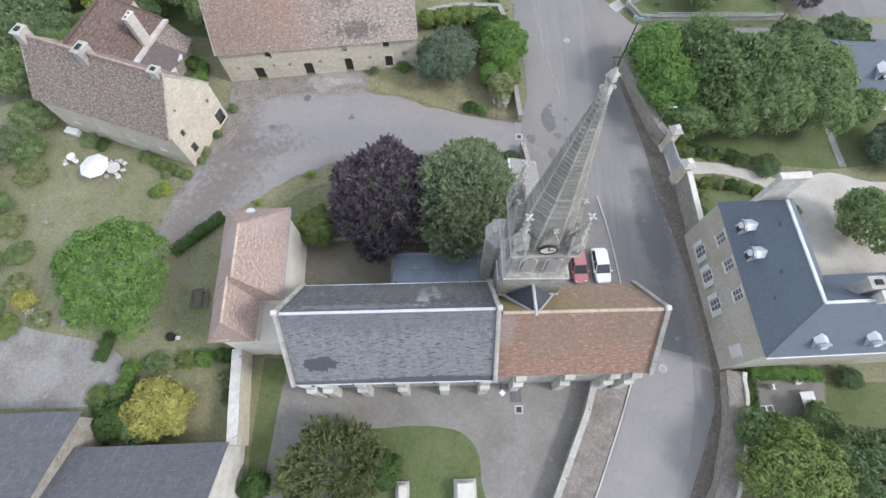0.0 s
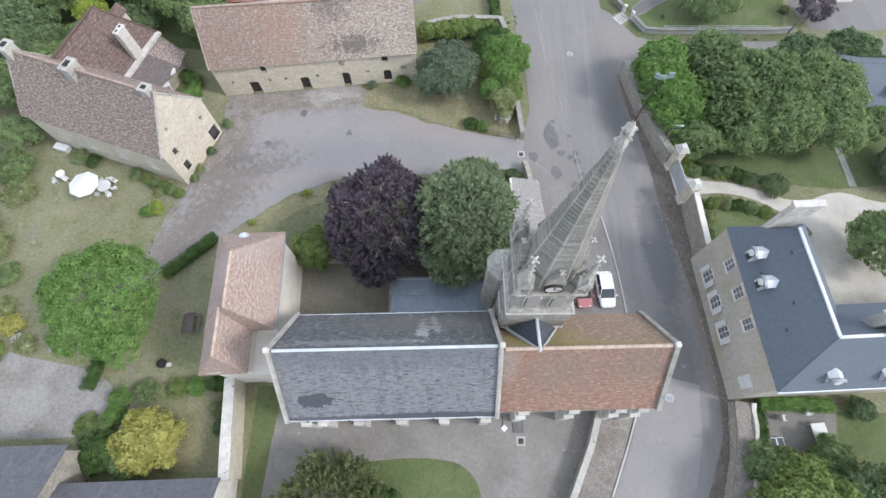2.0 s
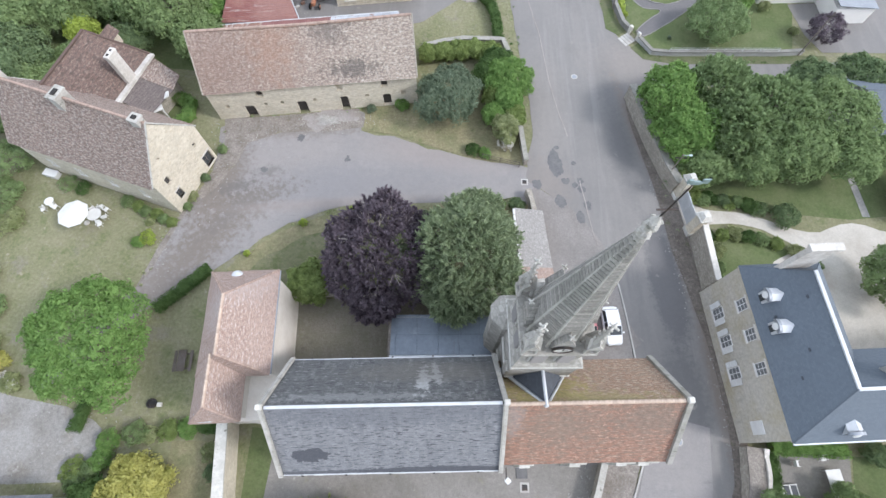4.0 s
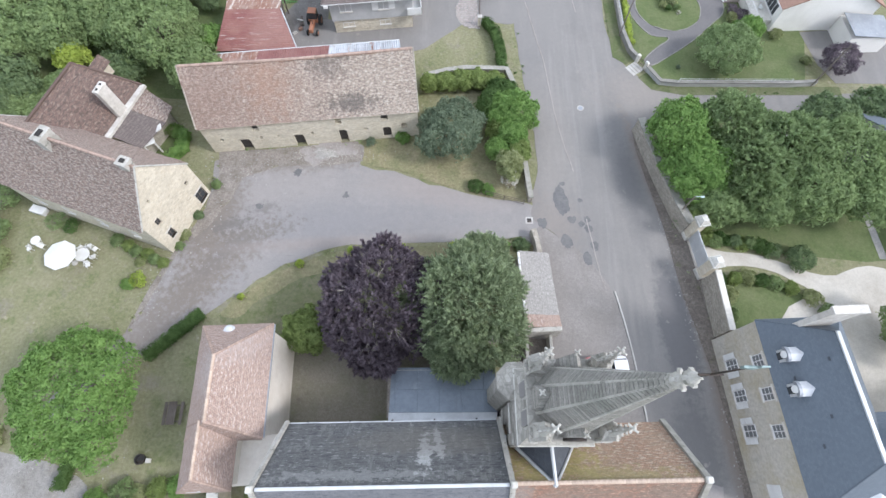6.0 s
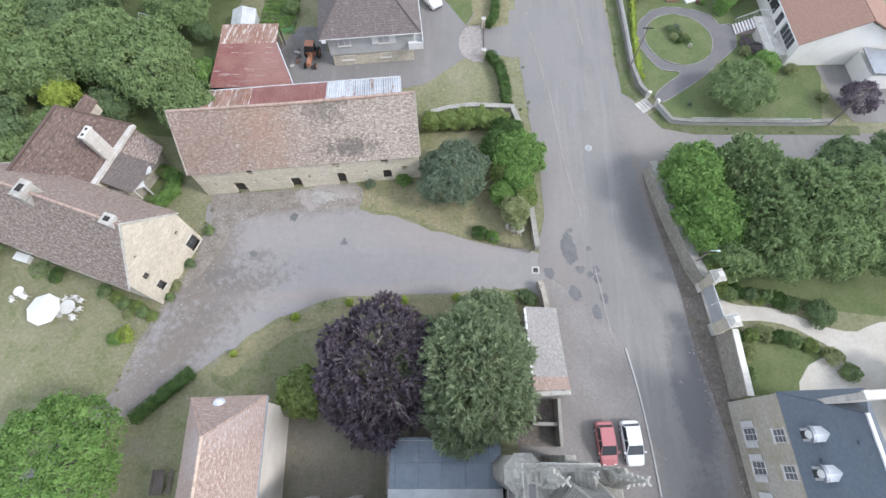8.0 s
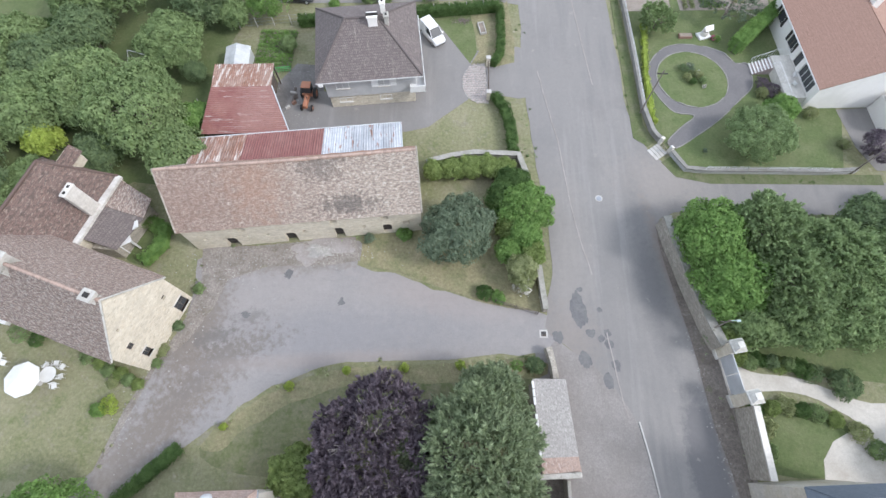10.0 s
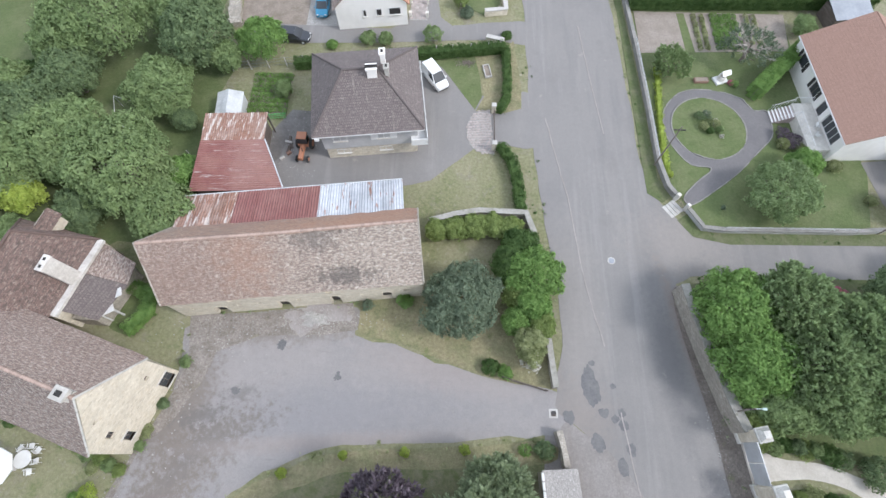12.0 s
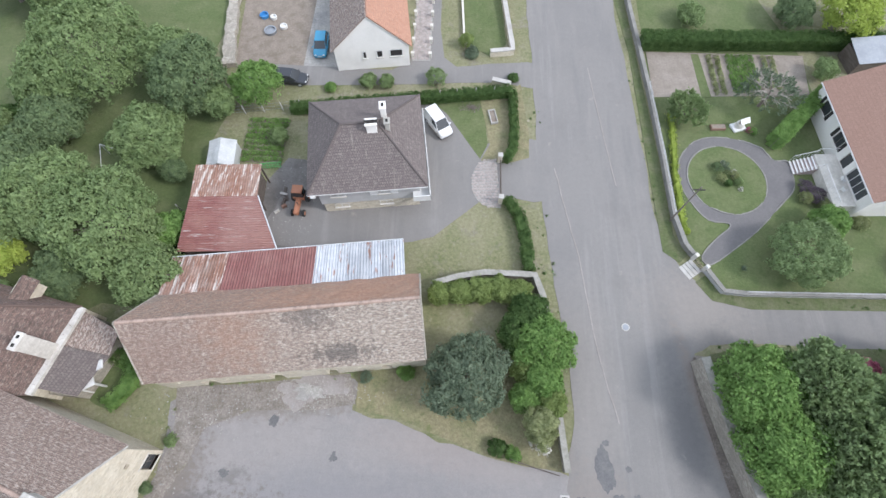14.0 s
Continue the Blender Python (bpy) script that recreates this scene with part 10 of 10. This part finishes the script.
# small goal frame and stakes on the orchard lawn
goal = thing("goal_frame", pose(-39.2, 64.4, 0, 0, 0, -17), "thin pale metal goal frame on the orchard grass", "goal")
for a, b in (((-1.9, 1.3, 0), (-1.9, 1.3, 1.8)), ((1.9, 1.3, 0), (1.9, 1.3, 1.8)), ((-1.9, 1.3, 1.8), (1.9, 1.3, 1.8)), ((-1.9, 1.3, 1.8), (-1.2, -1.3, 0)), ((1.9, 1.3, 1.8), (1.2, -1.3, 0)), ((-1.2, -1.3, 0.03), (1.2, -1.3, 0.03))):
    bm = bmesh.new()
    tube(bm, a, b, 0.035, 0.035, 6)
    part("bar", bm, M["white_paint"], goal)
for x, y in ((-32.3, 63.5), (-33.3, 68.8), (-30.6, 59.2), (-30.3, 55.5), (-31.7, 54.0)):
    t = thing("stake", pose(x, y, 0, 0, 0, 20), "pale wooden stake in the grass", "stake", "orchard stakes")
    part("shaft", boxes((-0.05, 0.05, -0.05, 0.05, -0.05, 1.4), bevel=0.01), M["pale_stone"], t)
# glazed cold frame below the manor terrace
cf = thing("cold_frame", pose(30.1, 1.75, 0, 0, 0, 4), "low glazed cold frame with a white timber frame", "cold frame")
part("box", boxes((-1.0, 1.0, -0.85, 0.85, 0, 0.35), bevel=0.01), M["dark_wood"], cf)
for k in range(3):
    x = -0.66 + 0.66 * k
    part("sash", boxes((x - 0.32, x + 0.32, -0.86, -0.79, 0.35, 0.41), (x - 0.32, x + 0.32, 0.79, 0.86, 0.35, 0.41), (x - 0.32, x - 0.26, -0.79, 0.79, 0.35, 0.41), (x + 0.26, x + 0.32, -0.79, 0.79, 0.35, 0.41)), M["white_paint"], cf)
    part("pane", boxes((x - 0.26, x + 0.26, -0.79, 0.79, 0.36, 0.38)), M["glass"], cf)

# ---- vegetable plots ----
def plot(name, x0, x1, y0, y1, rows, leaf, label, seed, along="x", soil=True):
    if soil:
        sheet(name + "_bed", [(x0, y0), (x1, y0), (x1, y1), (x0, y1)], 0.05, M["soil"], "dug brown vegetable bed", "bed", 0.1, 0.1)
    for k in range(rows):
        t = thing(name + "_row", pose(0, 0, 0), label, "vegetables", "vegetable rows")
        lob = []
        n = 14
        for i in range(n):
            u = (i + 0.5) / n
            x, y = (x0 + (x1 - x0) * u, y0 + (y1 - y0) * (k + 0.5) / rows) if along == "x" else (x0 + (x1 - x0) * (k + 0.5) / rows, y0 + (y1 - y0) * u)
            lob.append((x, y, 0.18, 0.30, 0.30, 0.24))
        ob = new("foliage", leaf_mesh("foliage", lob, 800, 0.12, LEAF[leaf], seed + k, fill=0.3))
        ob.parent = t


plot("west_plot", -25.4, -20.9, 65.6, 71.8, 8, "bright", "row of green vegetables in a kitchen garden", 300)
net = thing("garden_net", pose(-22.0, 65.2, 0, 0, 0, 8), "bright green netting over a vegetable row", "net")
bm = bmesh.new()
for k in range(9):
    for u in range(6):
        a, b = math.pi * u / 6, math.pi * (u + 1) / 6
        tube(bm, (-1.2 + 0.3 * k, -0.35 * math.cos(a), 0.45 * math.sin(a)), (-1.2 + 0.3 * k, -0.35 * math.cos(b), 0.45 * math.sin(b)), 0.03, 0.03, 4)
for u in range(1, 6):
    a = math.pi * u / 6
    tube(bm, (-1.2, -0.35 * math.cos(a), 0.45 * math.sin(a)), (1.2, -0.35 * math.cos(a), 0.45 * math.sin(a)), 0.03, 0.03, 4)
part("mesh", bm, paint("net_green", (0.10, 0.34, 0.10), 0.7), net)
sheet("east_plot_bed", [(22.6, 76.7), (41.6, 77.6), (42.4, 84.0), (22.6, 84.0)], 0.045, M["bed_soil"], "bare raked vegetable bed", "bed", 0.1, 0.1)
sheet("grass_strip", [(28.2, 83.8), (29.2, 83.8), (29.6, 76.9), (28.4, 76.8)], 0.055, M["lawn"], "grass strip between the vegetable beds", "grass", 0.1, 0.08)
plot("east_plot", 29.8, 31.8, 77.2, 83.6, 2, "pale", "row of pale green vegetables", 310, "y", False)
plot("east_plot", 32.4, 35.8, 77.6, 83.6, 6, "bright", "row of bright green vegetables", 320, "y", False)
plot("east_plot", 36.6, 38.6, 78.4, 83.6, 2, "pale", "sparse row of seedlings", 330, "y", False)
seat = thing("wishing_well", pose(31.8, 72.5, 0, 0, 0, 20), "white garden well with a small roof", "garden ornament")
part("base", boxes((-0.8, 0.8, -0.6, 0.6, 0, 0.25), bevel=0.03), M["white_paint"], seat)
part("well_ring", lathe([(0.45, 0.2), (0.45, 0.8), (0.35, 0.82), (0.33, 0.3)], 14), M["white_stone"], seat)
part("small_roof", roof_slab((-0.6, -0.5, 1.3), (0.6, -0.5, 1.3), (0.6, 0, 1.7), (-0.6, 0, 1.7), 0.04, 0.4), M["white_paint"], seat)
for s in (-1, 1):
    part("post", boxes((s * 0.5 - 0.04, s * 0.5 + 0.04, -0.04, 0.04, 0.7, 1.65)), M["white_paint"], seat)
bush(33.0, 72.0, 0.45, 0.5, "pink", "red flowers beside the white ornament", 340, 200, 0.1)
pl = thing("planter", pose(29.4, 72.3, 0, 0, 0, 3), "low terracotta planter with red flowers", "planter")
part("trough", boxes((-0.85, 0.85, -0.35, 0.35, 0, 0.35), bevel=0.03), M["tile_brown"], pl)
part("soil_fill", boxes((-0.75, 0.75, -0.27, 0.27, 0.33, 0.38)), M["soil"], pl)
sheet("scrap_yard", [(-21.6, 54.6), (-16.0, 55.2), (-16.4, 66.0), (-20.2, 66.4), (-22.0, 63.0)], 0.022, M["dark_yard"], "oily grey earth yard beside the sheds", "yard", 0.1, 0.3)
sheet("north_yard", [(-20.6, 79.4), (-12.0, 80.6), (-12.4, 97), (-20.4, 97)], 0.021, M["gravel"], "gravel parking beside the white house", "yard", 0.1, 0.2)

# ---- loose stones and weeds along the edges ----
def weeds(name, lines, leaf, label, seed, width=0.35, density=26, size=0.07):
    """Low tufts of weeds along plan lines, too many to count."""
    g = random.Random(seed)
    lob = []
    for ln in lines:
        for x, y in stretch_line(ln, 0.45):
            if g.random() < 0.30 + 0.3 * math.sin(x * 0.9 + y * 1.3):
                r = g.uniform(0.05, 0.20)
                lob.append((x + g.gauss(0, width), y + g.gauss(0, width), 0.03, r, r, r * 0.22))
    ob = new(name, leaf_mesh(name, lob, int(len(lob) * density), size, LEAF[leaf], seed, fill=0.2, each=8))
    return tagged(ob, label, "weeds", kind="stuff")


LANE_SOUTH = smooth_line([(8.6, 30.6), (5.0, 30.4), (-2, 29.6), (-8.8, 29.3), (-13.5, 28.3), (-17.6, 26.2), (-20.7, 23.8), (-24.7, 20.4), (-29.3, 17.0)], 3)
LANE_WEST = smooth_line([(-33, 16.5), (-31.4, 19.6), (-30.2, 24), (-28.0, 29.0), (-27.0, 32.6), (-26.4, 36), (-26.0, 40.0)], 3)
BARN_FOOT = [(-26.4, 40.9), (-17.2, 42.0), (-8.0, 43.1), (-3.5, 43.7)]
WALL_FOOT = smooth_line([(22.3, 44.4), (22.9, 40), (23.9, 35.6), (24.9, 30.6), (25.8, 24), (26.3, 18)], 3)
weeds("lane_weeds", [LANE_SOUTH, LANE_WEST], "pale", "low dry weeds along the lane's edge", 400)
weeds("wall_weeds", [BARN_FOOT, WALL_FOOT, [(9.3, 40), (9.2, 50), (8.3, 58)]], "mid", "green weeds along wall foots", 401)
weeds("verge_weeds", [[(21.0, 60), (20.6, 70), (20.2, 82)], [(23.5, 54.4), (27, 51.2), (41, 51.2)], [(25.5, 46.3), (32, 46.2), (44, 46.1)], [(8.3, 52), (8.0, 62)], [(7.9, 71), (7.8, 77)]], "hedge", "grassy weeds along the road verge", 402)


def stones(name, areas, label, seed, material, lo=0.03, hi=0.10):
    """Loose broken stones strewn over bare ground, one object."""
    g = random.Random(seed)
    vs, fs = [], []
    for cx, cy, rx, ry, n in areas:
        for _ in range(n):
            x, y, r = cx + g.gauss(0, rx), cy + g.gauss(0, ry), g.uniform(lo, hi)
            k = len(vs)
            for dx, dy, dz in ((1, 0, 0), (0, 1, 0), (-1, 0, 0), (0, -1, 0), (0, 0, 0.8)):
                vs.append((x + r * dx * g.uniform(0.7, 1.3), y + r * dy * g.uniform(0.7, 1.3), 0.03 + r * dz))
            fs += [(k, k + 1, k + 4), (k + 1, k + 2, k + 4), (k + 2, k + 3, k + 4), (k + 3, k, k + 4)]
    me = bpy.data.meshes.new(name)
    me.from_pydata(vs, [], fs)
    me.materials.append(material)
    return tagged(new(name, me), label, "stones", kind="stuff")


stones("loose_stones", [(-25.8, 33, 1.0, 3.5, 110), (-16, 40.6, 5.0, 0.7, 220), (-14.2, 41.0, 1.4, 0.8, 240), (-29.5, 25, 0.9, 3.0, 70), (-23, 38.5, 2.2, 1.2, 120)], "broken pale stones strewn over the forecourt edge", 410, M["gravel"])
stones("yard_stones", [(23.6, 34, 0.35, 4.0, 120), (24.6, 25, 0.4, 4.0, 120), (26.2, 8, 0.25, 5.0, 90), (-36, 4.5, 5, 2.0, 300), (13.5, 1.0, 1.6, 3.2, 160), (-18.6, 60, 1.4, 3.0, 120)], "loose grey stones on bare ground", 411, M["gravel"])
